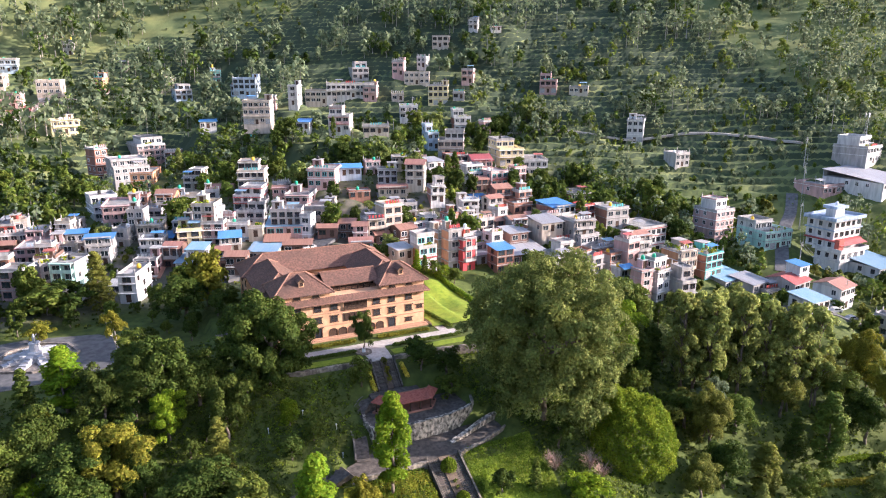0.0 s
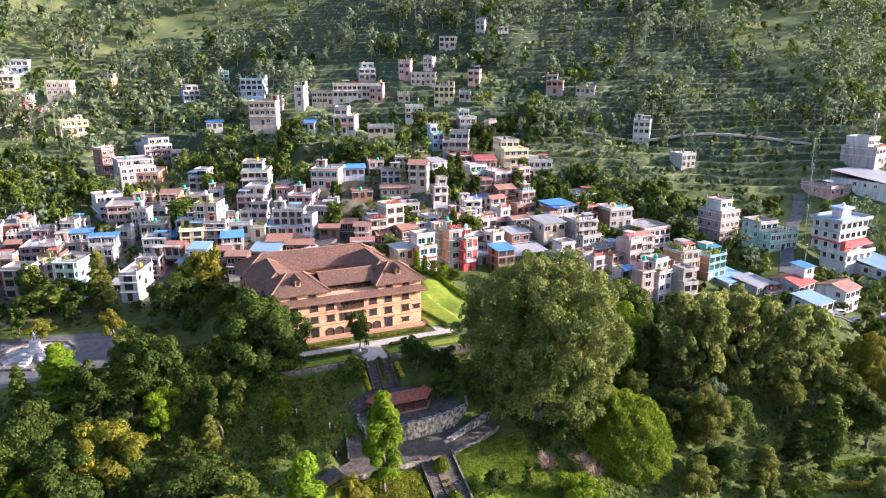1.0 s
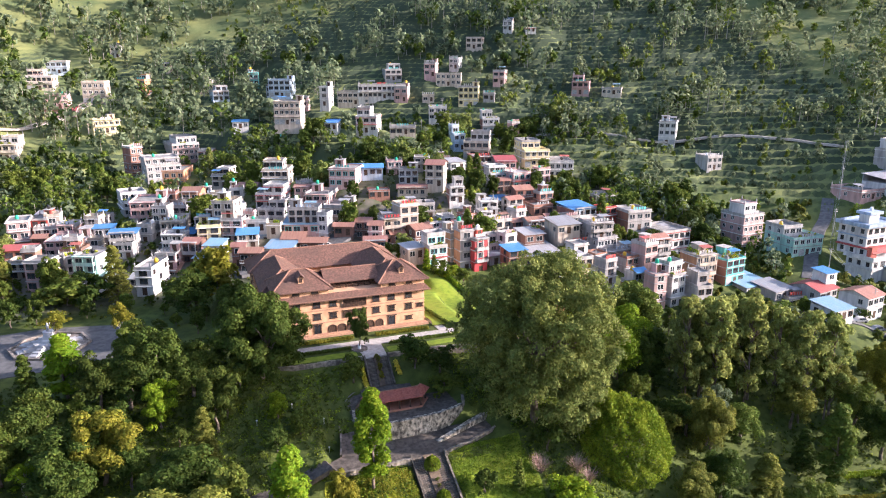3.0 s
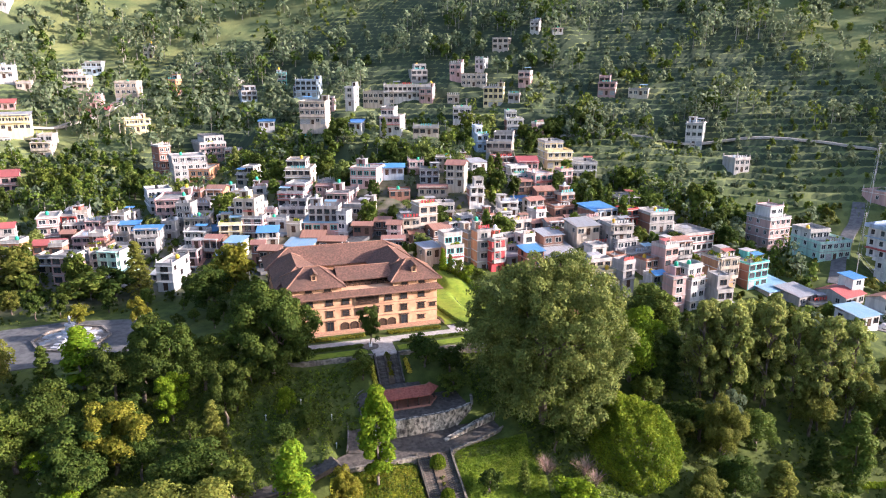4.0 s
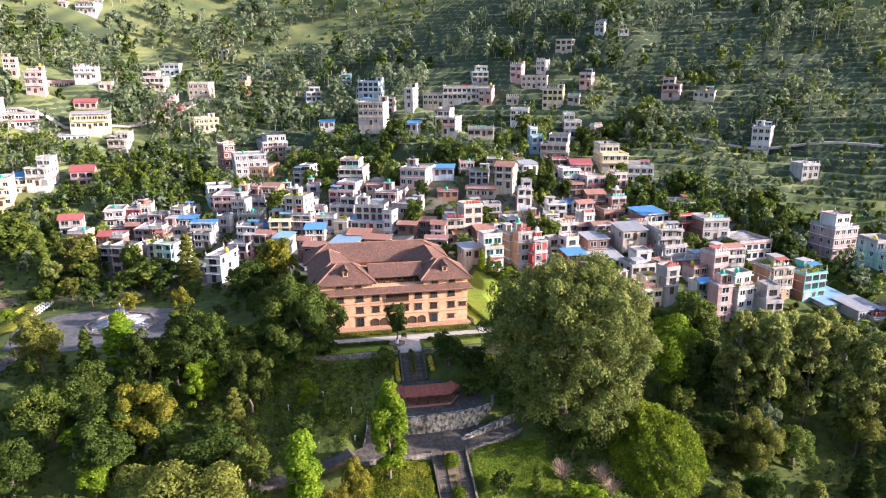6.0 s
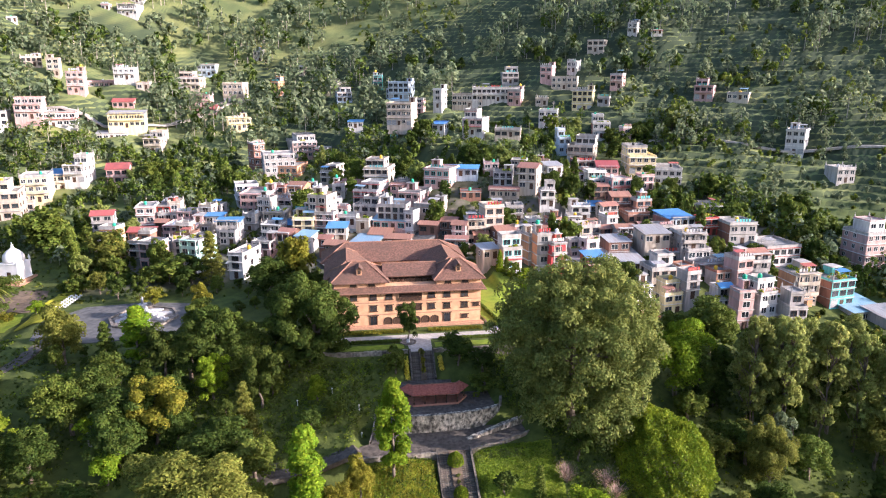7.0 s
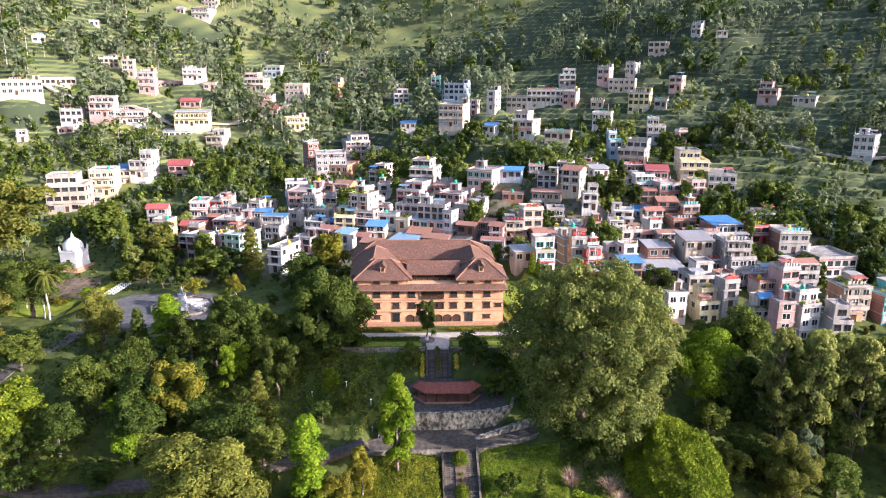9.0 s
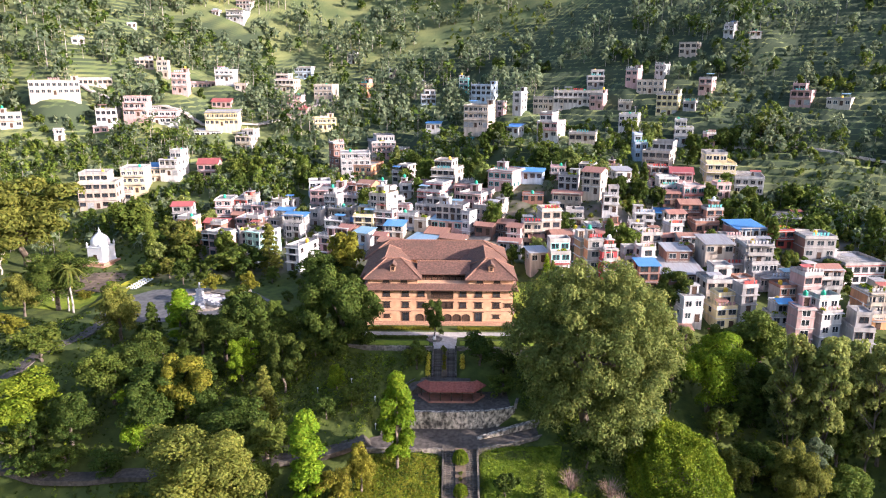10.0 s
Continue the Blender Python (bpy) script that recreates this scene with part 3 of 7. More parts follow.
ROOFNAME = {"f": "a flat roof terrace", "B": "a blue sheet roof", "L": "a light blue sheet roof", "R": "a rusty sheet roof", "M": "a red sheet roof", "S": "a grey sheet roof", "G": "a planted roof terrace"}
NUM = {1: "single-storey", 2: "two-storey", 3: "three-storey", 4: "four-storey", 5: "five-storey"}


def leaf_cloud(mb_lists, centres, radii, count, size, rng, flat=0.0):
    """Adds leaf tufts lying on the skins of balls."""
    c = np.repeat(np.asarray(centres, float), count, 0)
    r = np.repeat(np.asarray(radii, float), count)
    d = rng.normal(size=(len(c), 3))
    d /= np.linalg.norm(d, axis=1)[:, None]
    d[:, 2] = np.where(d[:, 2] < -0.35, -d[:, 2], d[:, 2])
    p = c + d * (r * rng.uniform(0.72, 1.08, len(c)))[:, None] * np.array([1, 1, 1 - flat])
    nrm = d + rng.normal(size=d.shape) * 0.42
    nrm /= np.linalg.norm(nrm, axis=1)[:, None]
    a = np.cross(nrm, rng.normal(size=d.shape))
    a /= np.linalg.norm(a, axis=1)[:, None]
    b = np.cross(nrm, a)
    s = size * rng.uniform(0.6, 1.3, len(c))[:, None]
    fold = nrm * s * 0.22
    mb_lists.append(np.stack([p - a * s - fold, p - b * s * 0.55, p + a * s - fold, p + b * s * 0.55], 1))


def leaf_mesh(name, lists, mats, pick=None):
    v = np.concatenate(lists).reshape(-1, 3)
    n = len(v) // 4
    me = bpy.data.meshes.new(name)
    me.vertices.add(len(v))
    me.vertices.foreach_set("co", v.ravel())
    me.loops.add(n * 4)
    me.loops.foreach_set("vertex_index", np.arange(n * 4, dtype=np.int32))
    me.polygons.add(n)
    me.polygons.foreach_set("loop_start", np.arange(0, n * 4, 4, dtype=np.int32))
    for m in mats:
        me.materials.append(m)
    if pick is not None:
        me.polygons.foreach_set("material_index", pick.astype(np.int32))
    me.update(calc_edges=True)
    me.validate()
    return me


def house(x, y, zb, w, d, n, sh, yaw, col, roof, seed=0, trim=""):
    rng = random.Random(seed * 7 + 3)
    H = n * sh - 0.6
    if yaw <= -14 and (x > 100 and y < 250 or x > 66 and y < 216):
        # the eastern quarter lies square with the palace, its show fronts to the sun
        off = radians(yaw) + math.atan2(x - 20, y)
        seen = w * math.cos(off) + 0.5 * d * abs(math.sin(off))
        yaw = (seed * 37) % 15 - 2
        off = radians(yaw) + math.atan2(x - 20, y)
        w = max(4.2, round(1.24 * seen / (math.cos(off) + 0.85 * math.sin(off)), 1))
        d = max(4.4, round(1.05 * w, 1))
    elif yaw <= -26:
        yaw += 12
    a = radians(yaw)
    PLOTS.append((x + math.sin(a) * d * 0.45, y - math.cos(a) * d * 0.45, zb))
    label = f"{NUM[n]} {COLNAME[col]} house with {ROOFNAME[roof]}"
    name = "shed" if n == 1 and w < 6 else "house"
    h = thing(name, pose(x, y, zb, 0, 0, yaw), label.replace("house", name), name, group="town houses")
    HOUSES.append((x, y, max(w, d) * 0.62))
    wall = PAINT[col]
    low = -4.2
    w2, d2 = w / 2, d / 2
    # an upper floor set back behind an open terrace
    back = roof == "f" and n > 2 and w > 4.6 and d > 4.6 and rng.random() < 0.6
    H1 = H - sh if back else H
    sd = rng.choice((-1, 1))
    bx0, bx1, by0, by1 = -w2, w2, -d2, d2
    body = MB()
    body.box(-w2, w2, -d2, d2, low, H1 - 0.02)
    part("wall", body, wall, h)
    # party walls left without openings, often in raw brick or cement
    blind = [n > 1 and rng.random() < (0.5 if (k == 0) == (yaw < 20) else 0.0) for k in (0, 1)]
    for k, sx in enumerate((-1, 1)):
        if blind[k] and d > 3.9 and rng.random() < 0.75:
            part("party_wall", MB().box(min(sx * (w2 + 0.03), sx * (w2 - 0.05)), max(sx * (w2 + 0.03), sx * (w2 - 0.05)), -d2 + 0.15, d2 - 0.02, low, H1 - 0.2), PAINT[rng.choice("bbogg")], h, "bare side wall without windows")
    if back:
        by0 = -d2 + d * rng.uniform(0.22, 0.4)
        cut = w * rng.choice((0, 0.25, 0.38))
        bx0, bx1 = (-w2 + cut, w2) if sd > 0 else (-w2, w2 - cut)
        part("upper_storey", MB().box(bx0, bx1, by0, by1, H1, H - 0.02), wall if rng.random() < 0.75 else PAINT["w"], h)
        part("terrace_wall", MB().ring(-w2 - 0.05, w2 + 0.05, -d2 - 0.05, d2 + 0.04, H1, H1 + 0.85, 0.14), wall if rng.random() < 0.5 else CONCRETE, h)
        part("terrace_deck", MB().box(-w2 + 0.1, w2 - 0.1, -d2 + 0.1, d2 - 0.1, H1 - 0.01, H1 + 0.04), ROOFDECK, h)
    band = TRIM if col in "pwkym" and rng.random() < 0.6 else (REDTRIM if col == "w" and rng.random() < 0.4 else CONCRETE)
    if roof in "fG" or n > 1:
        for i in range(1, n + (1 if roof in "fG" else 0)):
            o = rng.choice((0.12, 0.25, 0.4))
            e = (bx0, bx1, by0, by1) if i == n else (-w2, w2, -d2, d2)
            zs = H if i == n else (H1 if back and i == n - 1 else i * sh)
            part("floor_slab", MB().box(e[0] - o, e[1] + o, e[2] - o - 0.1, e[3] + o, zs - 0.16, zs - 0.012), band, h)
    kind = rng.choice("tdc")
    if trim == "red":
        band, kind = REDTRIM, "m"
    wins = WIN[kind]
    balc = rng.random() < 0.55 and w > 4.2 and n > 1
    solid, cols = rng.random() < 0.6, max(2, int(w / 2.6))
    for s in range(n):
        top = back and s == n - 1
        zc = s * sh + sh * (0.52 if s < n - 1 else 0.40)
        fx0, fx1, fy = (bx0, bx1, by0) if top else (-w2, w2, -d2)
        nf = max(1, int((fx1 - fx0) / 2.3))
        for i in range(nf):
            xx = fx0 + (fx1 - fx0) * (i + 0.5) / nf
            if s == 0 and i == nf // 2:
                part("door", DOOR, None, h, at=pose(xx, -d2, 0.05))
            elif s == 0 and n > 2 and nf > 1 and rng.random() < 0.3:
                part("shop_shutter", SHUTTER, None, h, at=Matrix.Translation((xx, -d2, 0.05)) @ Matrix.Scale(min(1, w / nf / 2.6), 4, (1, 0, 0)))
            else:
                part("window", wins[2 if w / nf > 2.6 else 0], None, h, at=pose(xx, fy, zc))
        ns = max(1, int((by1 - fy) / 3.4))
        for i in range(ns):
            yy = fy + (by1 - fy) * (i + 0.5) / ns
            if not blind[1] and rng.random() < 0.6:
                part("window", wins[1], None, h, at=pose(fx1, yy, zc, 0, 0, 90))
            if not blind[0] and rng.random() < 0.6:
                part("window", wins[1], None, h, at=pose(fx0, yy, zc, 0, 0, -90))
        if balc and s > 0 and not top:
            b = MB().box(-w2 * 0.9, w2 * 0.9, -d2 - 1.05, -d2, s * sh - 0.12, s * sh + 0.03)
            if solid:
                own = wall if col in "wkpym" else band
                bal = part("balcony", b, own, h, "open veranda with a solid parapet")
                part("parapet", MB().ring(-w2 * 0.9 + 0.003, w2 * 0.9 - 0.003, -d2 - 1.047, -d2 + 0.1, s * sh + 0.03, s * sh + 0.85, 0.1), own, bal)
                column = MB().box(-0.11, 0.11, -0.11, 0.11, 0.85, sh - 0.13).mesh("column", own)
                for q in range(cols + 1):
                    part("column", column, None, bal, at=pose(-w2 * 0.9 + 0.12 + q * (w * 0.9 - 0.24) / cols, -d2 - 0.93, s * sh))
                if s == n - 1 or back and s == n - 2:
                    part("veranda_roof", MB().box(-w2 * 0.95, w2 * 0.95, -d2 - 1.2, -d2, s * sh + sh - 0.13, s * sh + sh + 0.03), own, h)
                continue
            for q in range(int(w * 1.8)):
                bx = -w2 * 0.88 + q * (w * 0.88) / max(1, int(w * 1.8) - 1)
                b.box(bx - 0.02, bx + 0.02, -d2 - 1.02, -d2 - 0.98, s * sh, s * sh + 0.85)
            b.box(-w2 * 0.9, w2 * 0.9, -d2 - 1.04, -d2 - 0.96, s * sh + 0.82, s * sh + 0.9)
            part("balcony", b, band, h)
    if trim == "awning":
        aw = part("awning", MB().slab([(-w2 * 0.9, -d2 - 1.5, H + 0.9), (w2 * 0.9, -d2 - 1.5, H + 0.9), (w2 * 0.9, -d2 + 0.9, H + 1.7), (-w2 * 0.9, -d2 + 0.9, H + 1.7)], 0.07), SHEET["B"], h, "blue sheet awning over the roof terrace")
        pole = MB().tube((0, 0, 0), (0, 0, 1.15), 0.04, 0.04, 5).mesh("pole", STEEL)
        for q in (-0.85, 0, 0.85):
            part("pole", pole, None, aw, at=pose(w2 * q, -d2 - 0.05, H + 0.05))
    if roof in "fG":
        ph = rng.choice((0.5, 0.75, 0.9))
        part("parapet", MB().ring(bx0 - 0.1, bx1 + 0.1, by0 - 0.1, by1 + 0.1, H, H + ph, 0.14), wall if rng.random() < 0.6 else CONCRETE, h)
        part("roof_deck", MB().box(bx0 + 0.04, bx1 - 0.04, by0 + 0.04, by1 - 0.04, H - 0.008, H + 0.05), ROOFDECK, h)
        if n > 1 and w > 4 and not back and rng.random() < 0.5:
            cw, cd = min(w * 0.45, 3.2), min(d * 0.45, 3.2)
            sx = rng.choice((-1, 1))
            cx, cy = sx * (w2 - cw / 2 - 0.1), d2 - cd / 2 - 0.1
            cb = part("stair_cabin", MB().box(cx - cw / 2, cx + cw / 2, cy - cd / 2, cy + cd / 2, H, H + 2.3), wall, h)
            part("cabin_roof", MB().box(cx - cw / 2 - 0.25, cx + cw / 2 + 0.25, cy - cd / 2 - 0.25, cy + cd / 2 + 0.25, H + 2.3, H + 2.45), CONCRETE, cb)
            part("cabin_door", DOOR, None, cb, at=pose(cx, cy - cd / 2, H + 0.05))
            if rng.random() < 0.6:
                part("water_tank", TANKS[rng.choice(("black", "black", "green", "white", "yellow"))], None, h, at=pose(cx, cy, H + 2.45))
        elif rng.random() < 0.5:
            part("water_tank", TANKS[rng.choice(("black", "green", "green", "white", "yellow"))], None, h, at=pose((bx0 + bx1) / 2 + rng.uniform(-0.25, 0.25) * (bx1 - bx0), (by0 + by1) / 2 + rng.uniform(0, 0.25) * (by1 - by0), H + 0.05))
        if rng.random() < 0.4:
            for cx, cy in ((bx0 + 0.15, by0 + 0.15), (bx1 - 0.15, by0 + 0.15), (bx1 - 0.15, by1 - 0.15), (bx0 + 0.15, by1 - 0.15)):
                part("column_stub", MB().box(cx - 0.14, cx + 0.14, cy - 0.14, cy + 0.14, H + ph, H + ph + 0.9).tube((cx, cy, H + ph + 0.9), (cx + 0.05, cy, H + ph + 1.6), 0.03, 0.03, 4), CONCRETE, h)
        if w > 5 and rng.random() < 0.3:
            sx, sy, z0 = -sd * w2 * 0.45, (-d2 * 0.75 if back else -d2 * 0.35), H1 + 0.04
            sw, sl = min(1.6, w2 * 0.45), min(1.1, d2 * 0.22)
            sb = MB()
            for qx in (-sw, sw):
                for qy in (-sl, sl):
                    sb.box(sx + qx - 0.04, sx + qx + 0.04, sy + qy - 0.04, sy + qy + 0.04, z0, z0 + 2.0)
            shl = part("roof_shelter", sb, STEEL, h, "steel posts of a small roof shelter")
            part("shelter_roof", MB().slab([(sx - sw - 0.3, sy - sl - 0.3, z0 + 2.0), (sx + sw + 0.3, sy - sl - 0.3, z0 + 2.0), (sx + sw + 0.3, sy + sl + 0.3, z0 + 2.3), (sx - sw - 0.3, sy + sl + 0.3, z0 + 2.3)], 0.05), SHEET[rng.choice("BLSSRM")], shl)
        if rng.random() < 0.45:
            lw = min(w2 * 0.8, 2.4)
            cl, yl = MB(), -d2 + 0.5
            for q in range(5):
                cx = -lw + 0.2 + q * lw * 0.42
                cl.box(cx, cx + rng.uniform(0.35, 0.7), yl - 0.02, yl + 0.02, H1 + 0.75, H1 + 1.65)
            cl.box(-lw, lw, yl - 0.012, yl + 0.012, H1 + 1.64, H1 + 1.665).box(-lw - 0.03, -lw + 0.03, yl - 0.03, yl + 0.03, H1, H1 + 1.75).box(lw - 0.03, lw + 0.03, yl - 0.03, yl + 0.03, H1, H1 + 1.75)
            part("washing_line", cl, PAINT[rng.choice("wurptw")], h, "washing hung on a roof line")["kind"] = "stuff"
        if roof == "G" or rng.random() < 0.35:
            r2 = np.random.default_rng(seed)
            k = 14 if roof == "G" else 4
            py1 = by0 - 0.4 if back else (d2 * 0.2 if roof != "G" else d2 * 0.85)
            cs = np.stack([r2.uniform(-w2 * 0.85, w2 * 0.85, k), r2.uniform(-d2 * 0.88, py1, k), np.full(k, H1 + 0.6)], 1)
            ls = []
            leaf_cloud(ls, cs, r2.uniform(0.4, 0.8, k), 60, 0.2, r2)
            part("roof_greenery", leaf_mesh("roof_greenery", ls, [LEAF["bright"], LEAF["flower"]], r2.integers(0, 5, 60 * k) // 4), None, h, "potted plants along the roof edge")["kind"] = "stuff"
    else:
        o = 0.5
        m = SHEET[roof]
        rise = (0.28 if roof in "RM" else 0.12) * d2
        if roof in "RM":
            for sgn in (-1, 1):
                pts = [(-w2 - o, sgn * (d2 + o), H - 0.05), (w2 + o, sgn * (d2 + o), H - 0.05), (w2 + o, 0, H + rise + 0.3), (-w2 - o, 0, H + rise + 0.3)]
                part("roof", MB().slab(pts if sgn < 0 else pts[::-1], 0.08), m, h)
            for sx in (-1, 1):
                part("gable", MB().add([(sx * (w2 - 0.02), -d2, H - 0.05), (sx * (w2 - 0.02), d2, H - 0.05), (sx * (w2 - 0.02), 0, H + rise + 0.2)], [(0, 1, 2)]), wall, h)
        else:
            part("roof", MB().ridged(w + 2 * o, d + 2 * o, H, H + rise * 2), m, h)
            part("gable", MB().box(-w2, w2, d2 - 0.15, d2, H - 0.05, H + rise * 1.7), wall, h)
    return h


BLUEGREY = plaster("blue_grey_paint", (0.36, 0.44, 0.56))


def hotel(x, y, zb, yaw):
    """A white stepped block in three stages, with blue-grey bands and one red storey."""
    PLOTS.append((x, y, zb))
    HOUSES.append((x, y, 11))
    h = thing("hotel", pose(x, y, zb, 0, 0, yaw) @ Matrix.Diagonal((0.95, 0.88, 1, 1)), "large white stepped hotel block with blue-grey bands and a red storey", "hotel", group="town houses")
    W = PAINT["w"]

    def storey(x0, x1, y0, y1, z0, z1, name, nf, ns, band, o=0.35):
        part(name, MB().box(x0, x1, y0, y1, z0, z1 - 0.35), W, h)
        part("floor_slab", MB().box(x0 - o, x1 + o, y0 - o, y1 + o, z1 - 0.35, z1), band, h)
        for i in range(nf):
            part("window", WIN["d"][2 if i % 3 else 0], None, h, at=pose(x0 + (x1 - x0) * (i + 0.5) / nf, y0, z0 + 1.55))
        for i in range(ns):
            for xx, a in ((x1, 90), (x0, -90)):
                part("window", WIN["d"][1], None, h, at=pose(xx, y0 + (y1 - y0) * (i + 0.5) / ns, z0 + 1.55, 0, 0, a))
    storey(-8.4, 5.6, -8, 2, -3, 3.3, "lower_block", 4, 3, W, 0.5)
    storey(-8.4, 5.6, -8, 2, 3.3, 6.6, "lower_block", 4, 3, W, 0.9)
    part("balcony_wall", MB().ring(-9.2, 6.4, -8.8, 2.8, 6.6, 7.5, 0.16), W, h)
    part("balcony_wall", MB().box(-9.2, -4.0, -8.85, -8.7, 3.3, 4.2).box(-9.25, -9.1, -8.7, 0, 3.3, 4.2), W, h)
    storey(-7.4, 6.6, -4.6, 7, 6.6, 9.6, "red_storey", 6, 3, REDTRIM, 0.5)
    part("red_awning", MB().slab([(-7.9, -7.6, 8.5), (6.9, -7.6, 8.5), (6.9, -5.1, 9.3), (-7.9, -5.1, 9.3)], 0.1), SHEET["M"], h, "red sheet awning over the balcony")
    part("red_corner", MB().box(-8.2, -5.4, -6.9, -5.15, 6.62, 10.4), REDTRIM, h)
    storey(-6.6, 8.6, -3.2, 8, 9.6, 12.9, "upper_block", 5, 3, BLUEGREY, 0.5)
    storey(-6.6, 8.6, -3.2, 8, 12.9, 16.2, "upper_block", 5, 3, BLUEGREY, 1.0)
    part("parapet", MB().ring(-7.6, 9.6, -4.2, 9.0, 16.2, 17.0, 0.18), BLUEGREY, h)
    cb = part("roof_cabin", MB().box(-1.6, 3.4, 0.5, 4.5, 16.2, 19.0), W, h)
    part("cabin_roof", MB().box(-2.4, 4.2, -0.3, 5.3, 19.0, 19.9), BLUEGREY, cb)
    part("water_tank", TANKS["white"], None, h, at=pose(1.2, 2.4, 19.9))
    part("water_tank", TANKS["white"], None, h, at=pose(6.9, 4.4, 16.2))
    return h


house(-7.6, 407.7, 40.0, 4.7, 7.1, 4, 2.92, -24, "o", "f", 1)
house(4.8, 444.4, 52.4, 3.5, 4.2, 2, 2.64, -21, "k", "f", 2)
house(-10.7, 312.3, 6.3, 5.0, 7.5, 5, 3.50, 27, "b", "f", 3)
house(0.2, 295.9, 12.9, 12.8, 16.0, 3, 2.66, 10, "g", "f", 4)
house(4.2, 295.2, 9.2, 12.8, 16.0, 2, 3.50, -26, "o", "f", 5)
house(8.4, 330.8, 15.2, 11.5, 16.0, 4, 2.50, 14, "p", "f", 6)
house(18.7, 320.7, 12.1, 5.7, 8.5, 3, 2.66, -28, "w", "f", 7)
house(23.2, 276.8, 10.6, 6.2, 9.2, 3, 2.50, -25, "k", "f", 8)
house(24.9, 426.6, 41.3, 7.3, 11.0, 2, 3.50, -23, "k", "f", 9)
house(29.3, 386.3, 38.3, 8.0, 12.1, 3, 2.50, 6, "u", "f", 10)
house(49.9, 412.6, 41.4, 5.6, 4.5, 3, 3.50, -7, "t", "f", 11)
house(34.4, 324.7, 28.7, 6.9, 5.5, 1, 3.50, -6, "w", "B", 12)
house(55.1, 379.0, 39.5, 4.6, 4.0, 2, 3.01, -8, "u", "f", 13)
house(-24.4, 355.7, 26.2, 11.7, 10.9, 2, 2.96, 19, "y", "f", 14)
house(-8.8, 258.4, 6.0, 8.2, 12.3, 3, 2.52, 12, "w", "f", 15)
house(-2.9, 245.7, 5.3, 9.9, 14.0, 3, 2.50, -9, "p", "f", 16)
house(11.4, 249.8, 7.5, 5.9, 8.8, 2, 3.42, -28, "o", "R", 17)
house(-34.8, 245.4, 2.8, 4.9, 7.4, 2, 3.21, -12, "r", "f", 18)
house(-26.6, 239.2, 2.6, 5.3, 6.3, 2, 2.50, -14, "p", "f", 19)
house(-25.1, 225.6, 1.1, 11.0, 10.2, 2, 2.50, -9, "p", "f", 20)
house(-17.8, 223.2, 0.8, 3.5, 3.1, 2, 2.50, -15, "k", "f", 21)
house(-16.2, 201.2, -0.9, 6.3, 8.9, 3, 2.50, -25, "m", "f", 22)
house(-22.5, 201.6, -1.2, 3.5, 4.1, 3, 2.50, 26, "g", "f", 23)
house(-27.8, 204.6, 0.0, 4.1, 6.1, 2, 2.50, -12, "g", "f", 24)
house(-15.7, 229.1, 1.5, 5.7, 4.0, 2, 3.31, -6, "g", "B", 25)
house(-9.5, 218.1, 0.9, 7.6, 4.8, 3, 2.50, -8, "g", "B", 26)
house(-1.2, 188.4, -2.0, 4.4, 10.5, 3, 2.50, -34, "w", "f", 27)
house(3.0, 204.9, -0.6, 5.8, 6.8, 2, 2.50, -21, "p", "f", 28)
house(2.6, 205.3, -5.3, 8.3, 9.8, 2, 2.50, -21, "d", "R", 29)
house(7.8, 223.3, 2.4, 6.5, 6.0, 1, 3.50, -17, "g", "B", 30)
house(10.0, 207.6, -0.6, 4.6, 6.9, 2, 3.49, -23, "d", "R", 31)
house(14.0, 202.1, -0.3, 6.8, 8.0, 1, 3.50, -24, "w", "L", 32)
house(21.8, 212.7, 1.0, 6.3, 4.2, 4, 2.50, -21, "p", "f", 33)
house(15.0, 214.7, 1.9, 6.6, 8.3, 3, 2.50, -9, "y", "f", 34)
house(5.1, 228.4, 3.0, 7.0, 10.0, 2, 3.03, -26, "k", "f", 35)
house(-2.8, 226.5, 2.4, 4.5, 6.4, 2, 3.07, -24, "g", "f", 36)
house(19.6, 239.3, 5.1, 5.5, 5.2, 1, 3.50, -20, "k", "M", 37)
house(12.4, 246.1, 1.3, 4.0, 5.7, 3, 2.61, -28, "k", "f", 38)
house(20.6, 216.5, 11.0, 6.5, 7.6, 2, 2.50, -25, "k", "f", 39)
house(6.8, 245.7, 5.3, 7.1, 8.4, 2, 2.50, -22, "g", "f", 40)
house(-8.8, 216.1, 0.6, 5.4, 6.3, 2, 2.50, -18, "g", "f", 41)
house(37.2, 238.9, 8.8, 9.0, 11.2, 3, 2.53, -24, "w", "f", 42)
house(36.2, 230.0, 4.7, 8.7, 8.1, 3, 2.65, -24, "w", "f", 43)
house(29.0, 213.7, 6.4, 6.2, 4.0, 1, 3.50, -18, "w", "f", 44)
house(33.8, 211.1, 5.4, 4.2, 4.0, 1, 3.50, -19, "k", "f", 45)
house(43.2, 213.2, 5.2, 10.7, 9.8, 1, 3.50, -31, "p", "L", 46, "red")
house(48.9, 207.9, 2.3, 3.5, 4.0, 3, 3.11, -48, "w", "f", 47)
house(30.6, 214.2, 2.2, 10.3, 6.5, 1, 3.50, -18, "u", "L", 48)
house(39.5, 207.7, 1.9, 6.9, 8.1, 1, 3.50, -31, "d", "R", 49)
house(52.4, 230.7, 8.8, 8.2, 11.8, 2, 2.71, -38, "p", "f", 50)
house(56.8, 221.6, 4.4, 8.7, 10.1, 2, 3.50, -39, "k", "f", 51)
house(43.7, 212.4, 8.0, 9.4, 6.4, 2, 2.51, -32, "g", "f", 52)
house(41.6, 259.2, 12.8, 9.3, 12.0, 3, 3.14, -29, "k", "f", 53)
